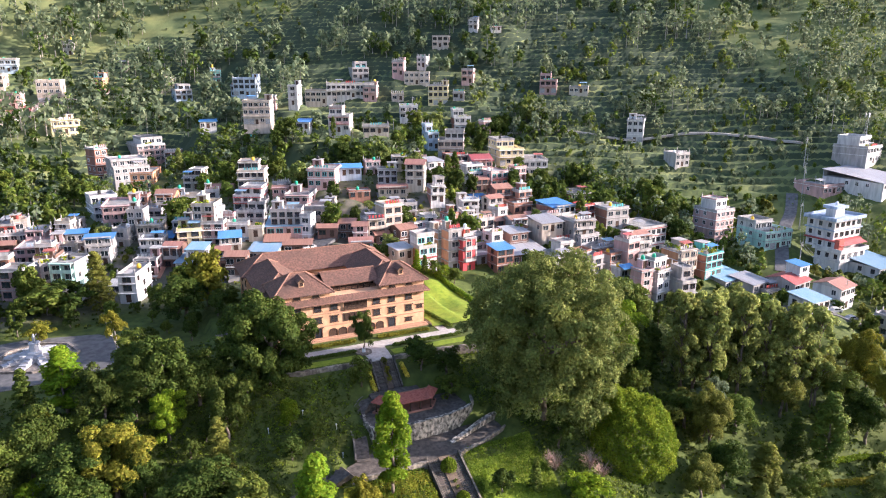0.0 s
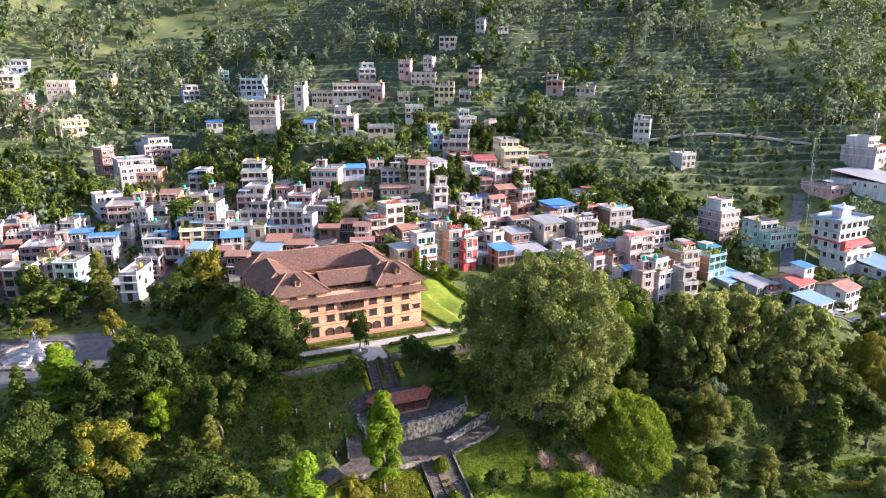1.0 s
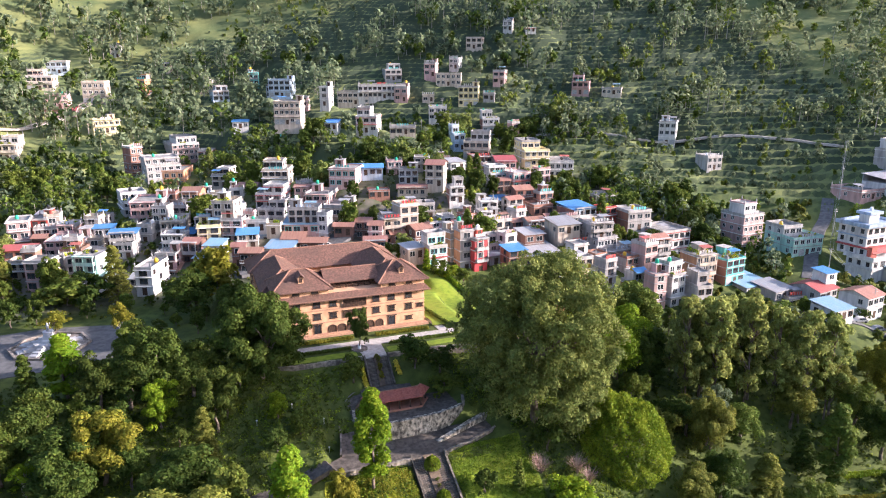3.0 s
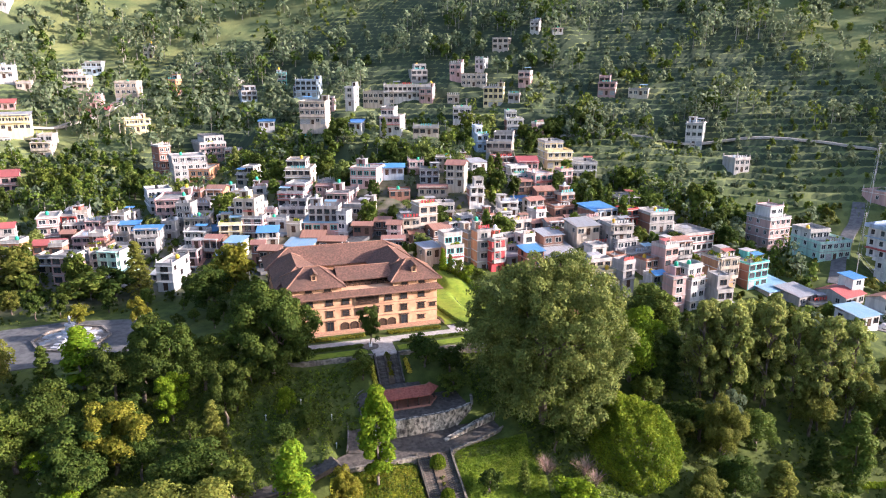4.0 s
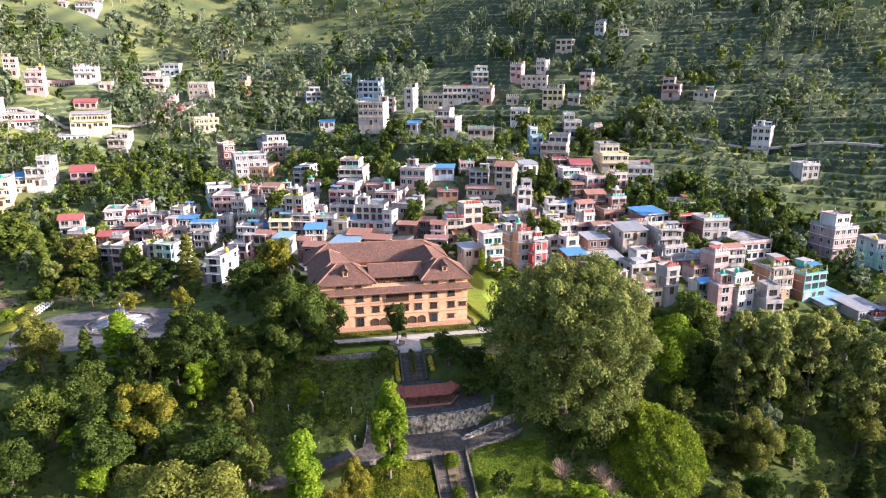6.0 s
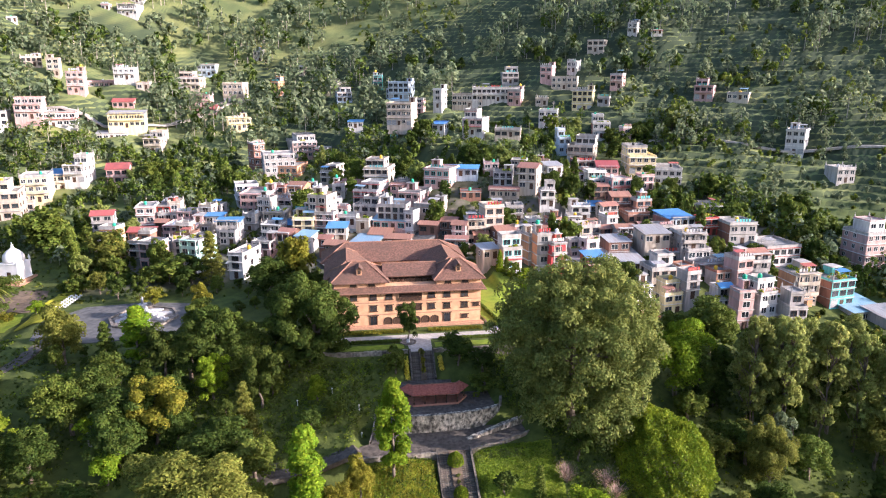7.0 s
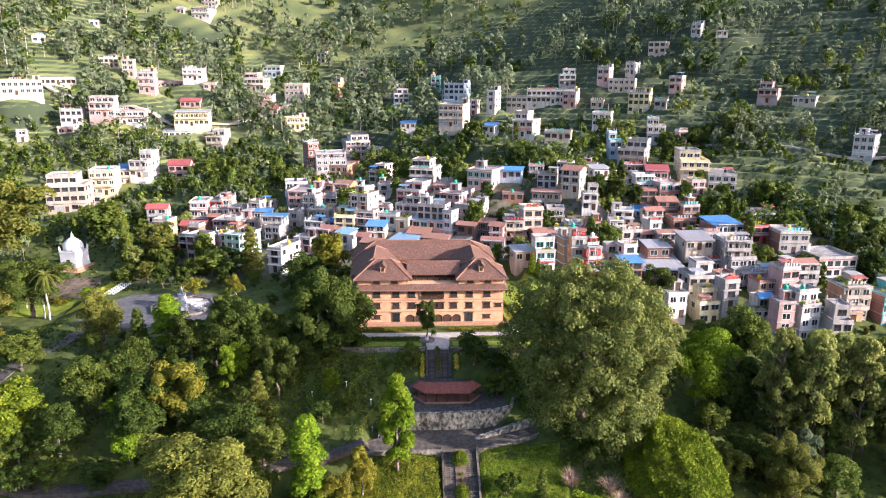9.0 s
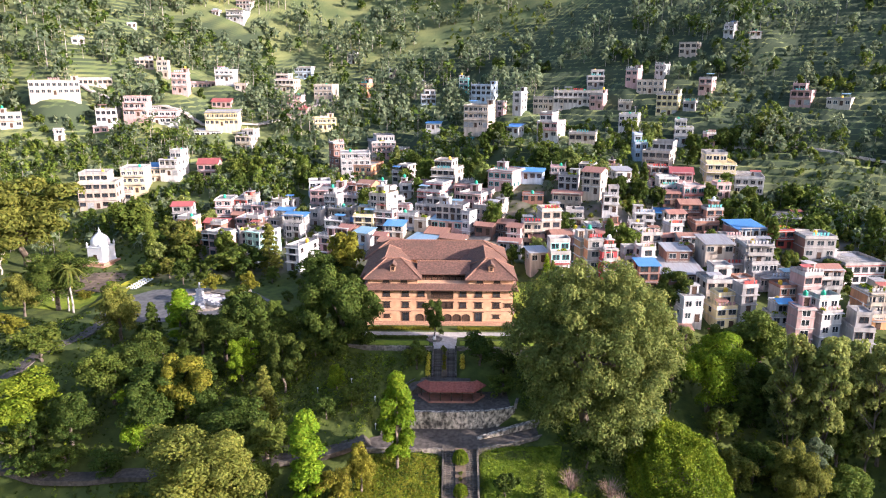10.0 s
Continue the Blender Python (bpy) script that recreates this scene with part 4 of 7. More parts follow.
house(63.1, 239.1, 14.3, 9.5, 10.9, 2, 3.50, -40, "p", "f", 54, "red")
house(70.9, 241.7, 17.4, 12.2, 6.0, 1, 3.40, -26, "u", "B", 55)
house(83.8, 226.9, 8.6, 10.0, 6.3, 2, 3.15, -30, "k", "R", 56)
house(74.5, 205.3, 3.0, 5.0, 7.5, 3, 3.50, -50, "k", "f", 57)
house(68.9, 204.2, -2.2, 4.6, 7.0, 4, 2.92, -54, "k", "f", 58)
house(61.4, 206.8, 2.6, 4.7, 5.5, 2, 3.11, -37, "d", "R", 59)
house(70.1, 201.0, -1.6, 3.5, 4.2, 2, 3.50, -54, "d", "R", 60)
house(73.1, 173.7, 1.1, 5.1, 4.0, 3, 3.19, -33, "w", "f", 61, "red")
house(81.7, 181.7, -1.1, 4.2, 4.0, 4, 2.61, -34, "k", "f", 62)
house(83.2, 176.7, -2.0, 3.5, 4.0, 4, 3.15, -35, "g", "f", 63)
house(76.9, 199.1, 0.1, 5.5, 5.1, 2, 3.50, -36, "d", "R", 64)
house(88.8, 207.1, 3.0, 3.5, 5.3, 2, 2.50, -43, "w", "f", 65)
house(93.6, 200.6, 2.2, 3.5, 3.8, 3, 2.50, -45, "b", "f", 66)
house(60.7, 377.0, 40.0, 11.4, 10.6, 3, 2.98, -24, "u", "f", 67)
house(56.2, 322.3, 30.2, 11.6, 13.6, 3, 3.50, -30, "k", "f", 68)
house(68.4, 353.1, 33.5, 3.9, 5.8, 3, 2.58, -31, "p", "f", 69)
house(76.5, 338.1, 37.0, 4.5, 6.8, 3, 3.14, -43, "w", "f", 70)
house(95.2, 355.6, 36.7, 15.8, 15.8, 2, 3.22, -25, "k", "f", 71)
house(107.9, 351.3, 39.6, 23.8, 16.0, 2, 3.50, -27, "w", "f", 72)
house(115.9, 342.2, 38.3, 6.7, 7.9, 2, 3.50, -39, "p", "f", 73)
house(120.2, 374.7, 47.9, 8.8, 12.5, 3, 2.93, -8, "g", "f", 74)
house(135.4, 352.7, 50.3, 6.0, 9.0, 2, 3.50, -41, "p", "f", 75)
house(150.5, 356.0, 54.0, 4.7, 7.0, 2, 2.81, -53, "w", "f", 76)
house(142.5, 345.3, 45.5, 13.0, 6.5, 2, 3.33, -37, "k", "f", 77)
house(145.9, 325.6, 36.1, 9.7, 9.0, 3, 3.29, -39, "y", "f", 78)
house(125.4, 315.2, 30.6, 8.4, 11.9, 2, 3.18, -32, "w", "f", 79)
house(128.1, 336.7, 38.2, 6.0, 8.4, 1, 3.50, -31, "k", "f", 80)
house(87.0, 298.4, 27.6, 9.0, 13.5, 3, 3.50, -36, "w", "f", 81)
house(52.0, 318.8, 22.2, 3.5, 4.0, 1, 3.12, -9, "t", "f", 82)
house(92.9, 226.9, 14.7, 6.4, 7.6, 3, 2.72, -42, "k", "R", 83)
house(93.9, 246.2, 17.7, 5.5, 7.8, 2, 2.50, -31, "k", "f", 84)
house(105.5, 242.9, 17.6, 6.3, 5.9, 1, 3.50, -38, "w", "S", 85)
house(165.4, 331.4, 46.4, 6.0, 7.1, 2, 3.50, -47, "p", "f", 86)
house(170.3, 376.0, 64.8, 9.0, 10.5, 2, 3.29, -44, "k", "f", 87)
house(190.0, 374.0, 74.9, 5.1, 7.7, 2, 2.67, -47, "w", "f", 88)
house(200.0, 366.5, 74.1, 5.8, 4.6, 1, 2.50, -29, "w", "f", 89)
house(202.5, 312.8, 41.5, 8.6, 10.6, 3, 3.10, -48, "p", "f", 90)
house(71.3, 300.5, 29.1, 5.5, 7.7, 1, 3.50, -23, "w", "B", 91)
house(99.1, 287.2, 27.2, 11.0, 6.9, 1, 3.50, -29, "k", "f", 92)
house(153.9, 318.7, 39.2, 5.5, 5.2, 1, 3.50, -41, "g", "f", 93)
house(214.4, 302.8, 41.6, 9.4, 8.8, 1, 3.50, -50, "k", "f", 94)
house(145.5, 299.2, 25.2, 7.8, 11.1, 3, 3.44, -16, "w", "f", 95)
house(127.2, 270.5, 18.2, 10.6, 13.2, 3, 3.43, -40, "k", "f", 96)
house(121.3, 279.4, 20.5, 5.1, 7.6, 3, 3.43, -3, "u", "f", 97)
house(153.8, 290.5, 20.2, 3.7, 5.6, 3, 3.50, -3, "p", "f", 98)
house(145.6, 255.9, 15.4, 10.4, 15.3, 3, 3.50, -10, "y", "f", 99)
house(156.0, 252.3, 10.9, 10.1, 15.2, 2, 3.50, -17, "w", "f", 100)
house(129.3, 248.9, 12.6, 7.9, 11.9, 2, 3.50, -12, "p", "M", 101)
house(128.0, 234.0, 10.2, 7.3, 6.8, 2, 3.35, -44, "p", "f", 102, "red")
house(123.8, 221.8, 6.5, 6.2, 9.4, 2, 3.19, -19, "b", "R", 103)
house(130.2, 217.3, 6.0, 5.2, 6.1, 2, 2.87, -51, "b", "f", 104)
house(116.2, 223.2, 6.4, 5.4, 4.3, 1, 3.00, -27, "u", "B", 105)
house(122.8, 257.8, 14.5, 7.3, 10.9, 2, 2.96, -5, "b", "f", 106)
house(86.6, 175.1, -2.4, 4.3, 4.0, 3, 3.50, -31, "r", "f", 107)
house(95.5, 183.0, -1.2, 4.6, 4.0, 3, 2.50, -33, "g", "f", 108)
house(98.7, 180.3, -1.3, 3.5, 4.7, 3, 2.82, -39, "w", "f", 109)
house(93.4, 178.5, -1.6, 3.5, 4.8, 1, 3.50, -43, "g", "S", 110)
house(104.4, 199.4, 1.9, 6.0, 7.1, 2, 2.68, -48, "k", "f", 111)
house(108.4, 184.2, -0.9, 6.6, 5.3, 2, 3.50, -30, "d", "S", 112)
house(120.8, 197.8, 1.7, 4.6, 6.5, 1, 3.50, -41, "b", "f", 113)
house(126.1, 212.2, 4.8, 7.3, 10.3, 1, 3.50, -21, "b", "f", 114)
house(135.7, 202.3, 2.3, 9.6, 6.5, 2, 3.30, -24, "u", "B", 115)
house(159.4, 224.8, 2.5, 8.5, 12.8, 2, 2.72, -20, "k", "f", 116)
house(146.3, 200.5, 2.2, 4.9, 7.4, 2, 3.09, -16, "r", "f", 117)
house(153.9, 195.4, 0.8, 8.5, 10.0, 2, 3.50, -18, "g", "f", 118)
house(132.9, 176.7, -5.5, 12.2, 7.3, 3, 3.20, -42, "g", "f", 119)
house(129.7, 180.4, 3.0, 7.2, 9.2, 2, 2.77, -41, "g", "f", 120)
house(162.9, 189.2, -8.0, 11.1, 16.0, 3, 3.22, -21, "w", "f", 121)
house(137.4, 165.0, -2.5, 4.8, 7.2, 2, 3.50, -20, "p", "f", 122)
house(124.2, 151.4, -8.3, 4.4, 5.3, 3, 2.97, -19, "w", "f", 123, "awning")
house(117.5, 155.4, -3.7, 3.5, 5.2, 3, 2.50, -22, "g", "f", 124)
house(127.3, 145.8, -9.2, 3.6, 4.0, 4, 2.67, -36, "p", "f", 125)
house(133.2, 146.6, -9.1, 5.4, 6.8, 4, 3.18, -37, "w", "f", 126)
house(139.5, 143.2, -9.4, 4.7, 7.0, 3, 3.50, -4, "g", "f", 127)
house(160.6, 156.6, -7.9, 7.5, 7.5, 3, 2.70, -56, "t", "G", 128)
house(150.6, 156.9, -7.1, 7.2, 4.5, 3, 3.08, -34, "k", "G", 129)
house(165.7, 153.5, -10.5, 10.3, 14.6, 1, 3.50, -37, "g", "L", 130)
house(123.2, 183.5, -4.4, 9.9, 12.6, 2, 3.50, -39, "g", "f", 131)
house(219.2, 262.7, 20.8, 7.3, 11.0, 3, 3.50, -55, "w", "f", 132)
house(220.0, 235.5, 12.7, 7.1, 8.0, 2, 2.90, -53, "g", "f", 133)
house(196.5, 188.6, -9.4, 8.4, 12.0, 5, 3.50, -71, "p", "f", 134)
house(199.1, 167.7, -4.9, 12.0, 16.0, 3, 3.03, -40, "m", "f", 135)
hotel(215.1, 152.1, -9.8, 4)
house(280.4, 194.9, 16.1, 11.9, 8.2, 3, 3.50, -75, "w", "f", 137)
house(184.9, 141.8, -9.2, 4.3, 6.1, 2, 3.22, -43, "w", "B", 138)
house(180.9, 141.5, -10.4, 8.6, 10.9, 1, 3.50, -47, "g", "M", 139)
house(167.2, 123.4, -8.8, 6.1, 8.7, 1, 3.50, -29, "w", "L", 140)
house(185.2, 129.4, -12.7, 7.6, 9.7, 2, 3.50, -50, "w", "R", 141)
house(219.7, 141.5, -9.7, 12.2, 15.5, 1, 3.50, -52, "w", "L", 142)
house(185.8, 112.2, -19.2, 4.2, 6.3, 3, 3.07, -29, "g", "f", 143)
house(251.0, 188.0, 6.8, 12.1, 16.0, 1, 3.50, -43, "p", "f", 144)
house(268.2, 180.3, 9.4, 21.8, 16.0, 1, 3.50, -56, "w", "S", 145)
house(-94.1, 255.1, 3.5, 13.7, 12.8, 4, 3.36, 12, "k", "f", 146)
house(-94.5, 275.3, -0.9, 6.4, 6.0, 2, 3.50, 11, "k", "f", 147)
house(-91.4, 280.5, 5.4, 9.5, 11.9, 3, 3.44, 10, "y", "f", 148)
house(-79.9, 293.6, 10.9, 8.0, 12.0, 3, 3.50, -3, "w", "f", 149)
house(-66.2, 299.3, 5.4, 8.5, 12.1, 3, 3.50, 9, "p", "M", 150)
house(-87.0, 294.1, 7.4, 8.0, 11.4, 2, 3.50, 13, "k", "B", 151)
house(-73.1, 344.0, 28.7, 16.2, 10.2, 2, 3.50, 8, "y", "S", 152)
house(-80.1, 344.3, 23.4, 13.3, 16.0, 1, 3.50, 9, "w", "S", 153)
house(-60.0, 339.3, 17.4, 8.2, 12.3, 3, 3.30, -4, "k", "f", 154)
house(-102.7, 336.8, 30.1, 18.3, 16.0, 2, 3.50, 13, "w", "f", 155)
house(-109.8, 329.3, 34.1, 10.9, 10.2, 3, 3.18, 9, "p", "f", 156)
house(-123.2, 326.9, 30.9, 9.4, 8.7, 2, 3.50, 11, "w", "f", 157)
house(-125.5, 323.6, 23.0, 6.7, 6.2, 2, 3.50, 12, "p", "f", 158)
house(-99.5, 360.6, 44.4, 7.8, 7.2, 3, 3.46, 6, "p", "f", 159)
house(-94.9, 395.0, 46.1, 23.0, 16.0, 1, 3.50, 14, "p", "f", 160)
house(-83.2, 385.4, 50.2, 10.3, 9.6, 2, 3.08, 3, "w", "f", 161)
house(-73.9, 381.8, 45.4, 6.4, 6.0, 1, 3.50, 2, "k", "f", 162)
house(-80.5, 368.6, 36.8, 10.0, 9.3, 1, 3.50, 3, "p", "M", 163)
house(-151.0, 332.4, 43.9, 21.6, 16.0, 2, 3.50, 29, "k", "f", 164)
house(-145.3, 361.3, 48.3, 16.1, 12.9, 1, 3.50, 27, "k", "f", 165)
house(-117.5, 383.9, 52.3, 5.9, 5.5, 3, 2.92, 7, "k", "f", 166)
house(-44.8, 387.4, 28.5, 13.6, 12.7, 2, 3.50, -3, "p", "M", 167)
house(-46.1, 387.4, 35.8, 9.9, 9.2, 2, 3.50, -2, "p", "f", 168)
house(-56.3, 416.0, 43.9, 11.6, 16.0, 3, 3.50, -2, "k", "f", 169)
house(-53.5, 457.7, 51.7, 11.1, 16.0, 2, 3.50, -3, "u", "f", 170)
house(-29.8, 398.8, 37.8, 10.4, 15.7, 3, 3.50, -5, "k", "f", 171)
house(-104.9, 488.4, 88.9, 12.0, 14.1, 2, 3.50, -3, "w", "f", 172)
house(-118.1, 483.8, 92.3, 4.8, 5.7, 1, 3.50, -2, "w", "f", 173)
house(-103.9, 504.0, 98.3, 9.4, 11.1, 2, 2.88, -4, "w", "f", 174)
house(-163.6, 383.9, 70.0, 6.5, 5.2, 1, 2.90, 28, "w", "f", 175)
house(-153.4, 429.9, 81.2, 5.2, 4.1, 1, 2.87, 24, "w", "f", 176)
house(-23.0, 463.2, 60.6, 5.2, 6.2, 2, 3.28, -12, "w", "f", 177)
house(-45.2, 213.3, -2.6, 5.4, 8.2, 3, 3.50, -14, "o", "f", 178)
house(-37.1, 221.6, -1.7, 8.3, 5.9, 2, 3.50, -6, "b", "M", 179)
house(-41.1, 242.6, -0.3, 6.0, 9.0, 3, 3.32, 3, "p", "f", 180)
house(-49.3, 222.5, 4.9, 6.4, 6.0, 2, 3.01, 7, "g", "M", 181)
house(-33.1, 242.5, 0.3, 7.0, 8.2, 3, 3.25, -3, "k", "f", 182)
house(-138.7, 309.4, 23.9, 4.4, 4.0, 2, 2.71, 29, "w", "f", 183)
house(-160.6, 309.8, 29.7, 9.0, 7.2, 2, 3.36, 32, "k", "f", 184)
house(-130.8, 390.4, 56.8, 9.5, 7.6, 2, 2.50, 23, "k", "f", 185)
house(112.2, 156.2, -7.8, 5.7, 4.1, 3, 2.95, -47, "y", "f", 186)
house(113.9, 165.9, -4.6, 7.6, 10.7, 3, 3.49, -31, "k", "f", 187)
house(99.9, 147.8, -8.2, 3.5, 4.1, 1, 3.50, 1, "o", "R", 188)
house(110.7, 153.8, -11.5, 3.6, 4.2, 1, 3.50, -2, "g", "M", 189)
house(120.7, 165.3, -4.8, 3.8, 4.0, 3, 2.50, -33, "b", "f", 190)
house(107.5, 178.6, -1.8, 11.8, 9.4, 1, 3.50, -18, "d", "S", 191)
house(103.8, 155.7, -6.0, 5.1, 4.1, 2, 3.50, -20, "w", "f", 192)
house(112.1, 187.6, -0.4, 4.3, 4.3, 2, 3.19, -29, "b", "f", 193)
house(24.9, 190.9, -0.7, 5.6, 5.2, 2, 3.50, -22, "d", "R", 194)
house(44.4, 202.5, 1.3, 8.0, 5.5, 1, 3.50, -32, "d", "R", 195)
house(34.5, 201.6, 0.9, 8.1, 7.6, 1, 3.39, -25, "k", "L", 196)
house(67.2, 176.1, 3.7, 4.4, 5.2, 1, 3.50, -41, "k", "S", 197)
house(21.9, 195.7, 0.5, 3.5, 4.1, 2, 3.24, -26, "b", "R", 198)
house(15.8, 201.1, 3.3, 4.9, 5.8, 1, 3.50, -24, "w", "L", 199)
house(-31.9, 206.3, 1.1, 3.5, 4.1, 2, 3.41, -11, "b", "f", 200)
house(-34.6, 236.3, 1.5, 3.7, 4.4, 1, 3.50, -12, "d", "R", 201)
house(119.4, 183.4, 5.1, 8.0, 6.4, 1, 3.50, -33, "k", "S", 202)
house(132.2, 166.2, -5.1, 4.8, 7.3, 2, 2.84, -29, "b", "f", 203)
house(150.3, 154.8, -7.6, 4.4, 6.2, 2, 2.65, -34, "o", "f", 204)
house(169.9, 146.2, -10.7, 8.0, 10.1, 1, 3.50, -44, "g", "S", 205)
house(172.8, 142.7, -12.7, 5.7, 7.2, 1, 3.50, -45, "k", "f", 206)
house(119.1, 245.7, 11.6, 4.6, 6.6, 2, 2.75, -16, "p", "f", 207)
house(91.2, 200.1, 2.0, 4.8, 4.5, 2, 2.64, -40, "d", "R", 208)
house(110.3, 198.5, 1.6, 3.6, 5.1, 2, 2.50, -39, "b", "R", 209)
house(126.4, 203.3, 2.5, 5.3, 4.2, 1, 3.50, -32, "d", "R", 210)
house(-44.7, 219.5, -6.4, 5.6, 5.2, 2, 3.21, 6, "b", "R", 211)
house(1.5, 230.1, 8.1, 4.7, 5.6, 2, 2.50, -20, "g", "f", 212)
house(27.2, 222.3, 3.2, 3.5, 3.7, 3, 2.50, -22, "p", "f", 213)
house(54.3, 204.7, 4.8, 5.9, 4.0, 1, 3.50, -35, "d", "R", 214)

level_plots()
make_ground()


# ---- trees ----
def limb_path(mb, p, q, r0, r1, rng, n=4, bend=0.12):
    p, q = Vector(p), Vector(q)
    L = (q - p).length
    pts = [p.lerp(q, i / n) + Vector((rng.normal(), rng.normal(), 0)) * (L * bend * 0.35 if 0 < i < n else 0) for i in range(n + 1)]
    for i in range(n):
        mb.tube(pts[i], pts[i + 1], r0 + (r1 - r0) * i / n, r0 + (r1 - r0) * (i + 1) / n, 6)


def tree_meshes(kind, seed, fine=1):
    """Trunk and crown of a tree 1 m high would be too fine to scale: built at 10 m height."""
    rng = np.random.default_rng(seed)
    tr, ls = MB(), []
    H = 10.0
    if kind in ("broad", "giant", "lobed", "dome", "bush", "open"):
        R = {"broad": 3.6, "giant": 4.6, "lobed": 4.2, "dome": 5.0, "bush": 4.5, "open": 3.4}[kind]
        base = {"broad": 1.1, "giant": 0.1, "lobed": 0.2, "dome": 0.3, "bush": 0.2, "open": 3.4}[kind]
        k = {"broad": 60, "giant": 620, "lobed": 150, "dome": 90, "bush": 40, "open": 30}[kind]
        per = {"broad": 150, "giant": 250, "lobed": 420, "dome": 120, "bush": 110, "open": 90}[kind]
        size = {"broad": 0.26, "giant": 0.072, "lobed": 0.13, "dome": 0.10, "bush": 0.3, "open": 0.27}[kind]
        cs = []
        zc, hz = (base + H) / 2 + 0.2, (H - base) / 2
        if kind == "dome":
            zc, hz = 0.6, H - 1.2
        while len(cs) < k:
            d = rng.normal(size=3)
            d /= np.linalg.norm(d)
            if d[2] < (-0.85 if kind != "dome" else -0.05):
                continue
            lump = 1 + 0.13 * math.sin(3 * d[0] + seed) + 0.12 * math.sin(4 * d[1] + 2 * seed) + 0.1 * math.sin(5 * d[2])
            if kind in ("giant", "lobed", "dome"):
                lump = 1 + (lump - 1) * 0.45
            f = rng.uniform(0.55, 1.0) if kind in ("giant", "lobed") else rng.uniform(0.35, 0.98) if kind != "dome" else rng.uniform(0.74, 0.84)
            q = d * np.array([R, R, hz]) * f * lump
            if kind == "giant" and q[2] < 0:
                q[:2] *= 0.9
            cs.append(q + [0, 0, zc])
        cs = np.array(cs)
        if kind == "dome":
            # a close skin of leaves over a rounded, softly lumpy mound
            m = 34000
            d = rng.normal(size=(m, 3))
            d /= np.linalg.norm(d, axis=1)[:, None]
            d[:, 2] = np.abs(d[:, 2]) * 1.04 - 0.04
            lm = rng.uniform(0.97, 1.02, m) + 0.05 * np.sin(7 * d[:, 0] + 2) * np.cos(6 * d[:, 1]) + 0.05 * np.sin(15 * d[:, 1] + 9 * d[:, 2]) * np.cos(13 * d[:, 0]) + 0.035 * np.sin(31 * d[:, 0] + 5) * np.sin(29 * d[:, 2] + 11 * d[:, 1])
            flat_top = np.stack([np.sign(d[:, 0]) * np.abs(d[:, 0]) ** 0.93, np.sign(d[:, 1]) * np.abs(d[:, 1]) ** 0.93, np.sign(d[:, 2]) * np.abs(d[:, 2]) ** 0.93], 1)
            leaf_cloud(ls, flat_top * np.array([4.9, 4.9, 9.0]) * lm[:, None] + [0, 0, 0.5], np.full(m, 0.12), 1, 0.15, rng)
        rad = rng.uniform(0.75, 1.25, k) * {"broad": 1.0, "giant": 0.52, "lobed": 0.8, "dome": 0.62, "bush": 1.1, "open": 0.8}[kind]
        leaf_cloud(ls, cs, rad, int(per * DENSE[fine]), size * COARSE[fine], rng)
        limb_path(tr, (0, 0, -0.4), (0.1, 0, H * 0.55), 0.32, 0.15, rng)
        for i in range(7):
            q = cs[rng.integers(0, k)] * np.array([0.8, 0.8, 0.92])
            limb_path(tr, (0.05, 0, rng.uniform(0.25, 0.5) * H), q, 0.13, 0.04, rng)
    elif kind == "slim":
        k = 34
        t = np.linspace(0.14, 0.97, k)
        rr = 1.35 * np.sin(np.clip(t * 1.05, 0, 1) * math.pi) ** 0.55
        a = rng.uniform(0, 6.28, k)
        cs = np.stack([np.cos(a) * rr * 0.65, np.sin(a) * rr * 0.65, t * H], 1)
        leaf_cloud(ls, cs, rng.uniform(0.45, 0.8, k), int(190 * DENSE[fine]), 0.2 * COARSE[fine], rng)
        limb_path(tr, (0, 0, -0.5), (0, 0, H * 0.9), 0.16, 0.03, rng, 6, 0.03)
        for q in cs[::4]:
            limb_path(tr, (0, 0, q[2] - 0.8), q, 0.05, 0.02, rng, 2)
    elif kind == "conifer":
        k = 40
        t = np.linspace(0.06, 0.98, k)
        rr = 1.5 * (1 - t) ** 0.7 + 0.1
        a = np.arange(k) * 2.4
        cs = np.stack([np.cos(a) * rr * 0.7, np.sin(a) * rr * 0.7, t * H], 1)
        leaf_cloud(ls, cs, 0.35 + 0.4 * (1 - t), int(110 * DENSE[fine]), 0.2 * COARSE[fine], rng)
        limb_path(tr, (0, 0, -0.4), (0, 0, H * 0.95), 0.18, 0.03, rng, 5, 0.02)
    elif kind == "tall":
        k = 84
        cs = []
        for i in range(k):
            t = rng.uniform(0.24, 1.0)
            r = 2.2 * math.sin(max(0.05, (t - 0.16) / 0.86) * math.pi) ** 0.6 * rng.uniform(0.3, 1)
            a = rng.uniform(0, 6.28)
            cs.append((math.cos(a) * r, math.sin(a) * r, t * H))
        cs = np.array(cs)
        leaf_cloud(ls, cs, rng.uniform(0.32, 0.62, k), int(62 * DENSE[fine]), 0.2 * COARSE[fine], rng)
        limb_path(tr, (0, 0, -0.4), (0.2, 0, H * 0.9), 0.12, 0.03, rng, 5, 0.05)
        for q in cs[::3]:
            limb_path(tr, (0.05, 0, q[2] - 1.6), q, 0.07, 0.02, rng, 3)
    elif kind == "bare":
        k = 200
        a, t = rng.uniform(0, 6.28, k), rng.uniform(0.1, 0.7, k)
        out = rng.uniform(0.3, 1.3, k)
        p = np.stack([np.cos(a) * t * 2.2, np.sin(a) * t * 2.2, t * H * 0.8], 1)
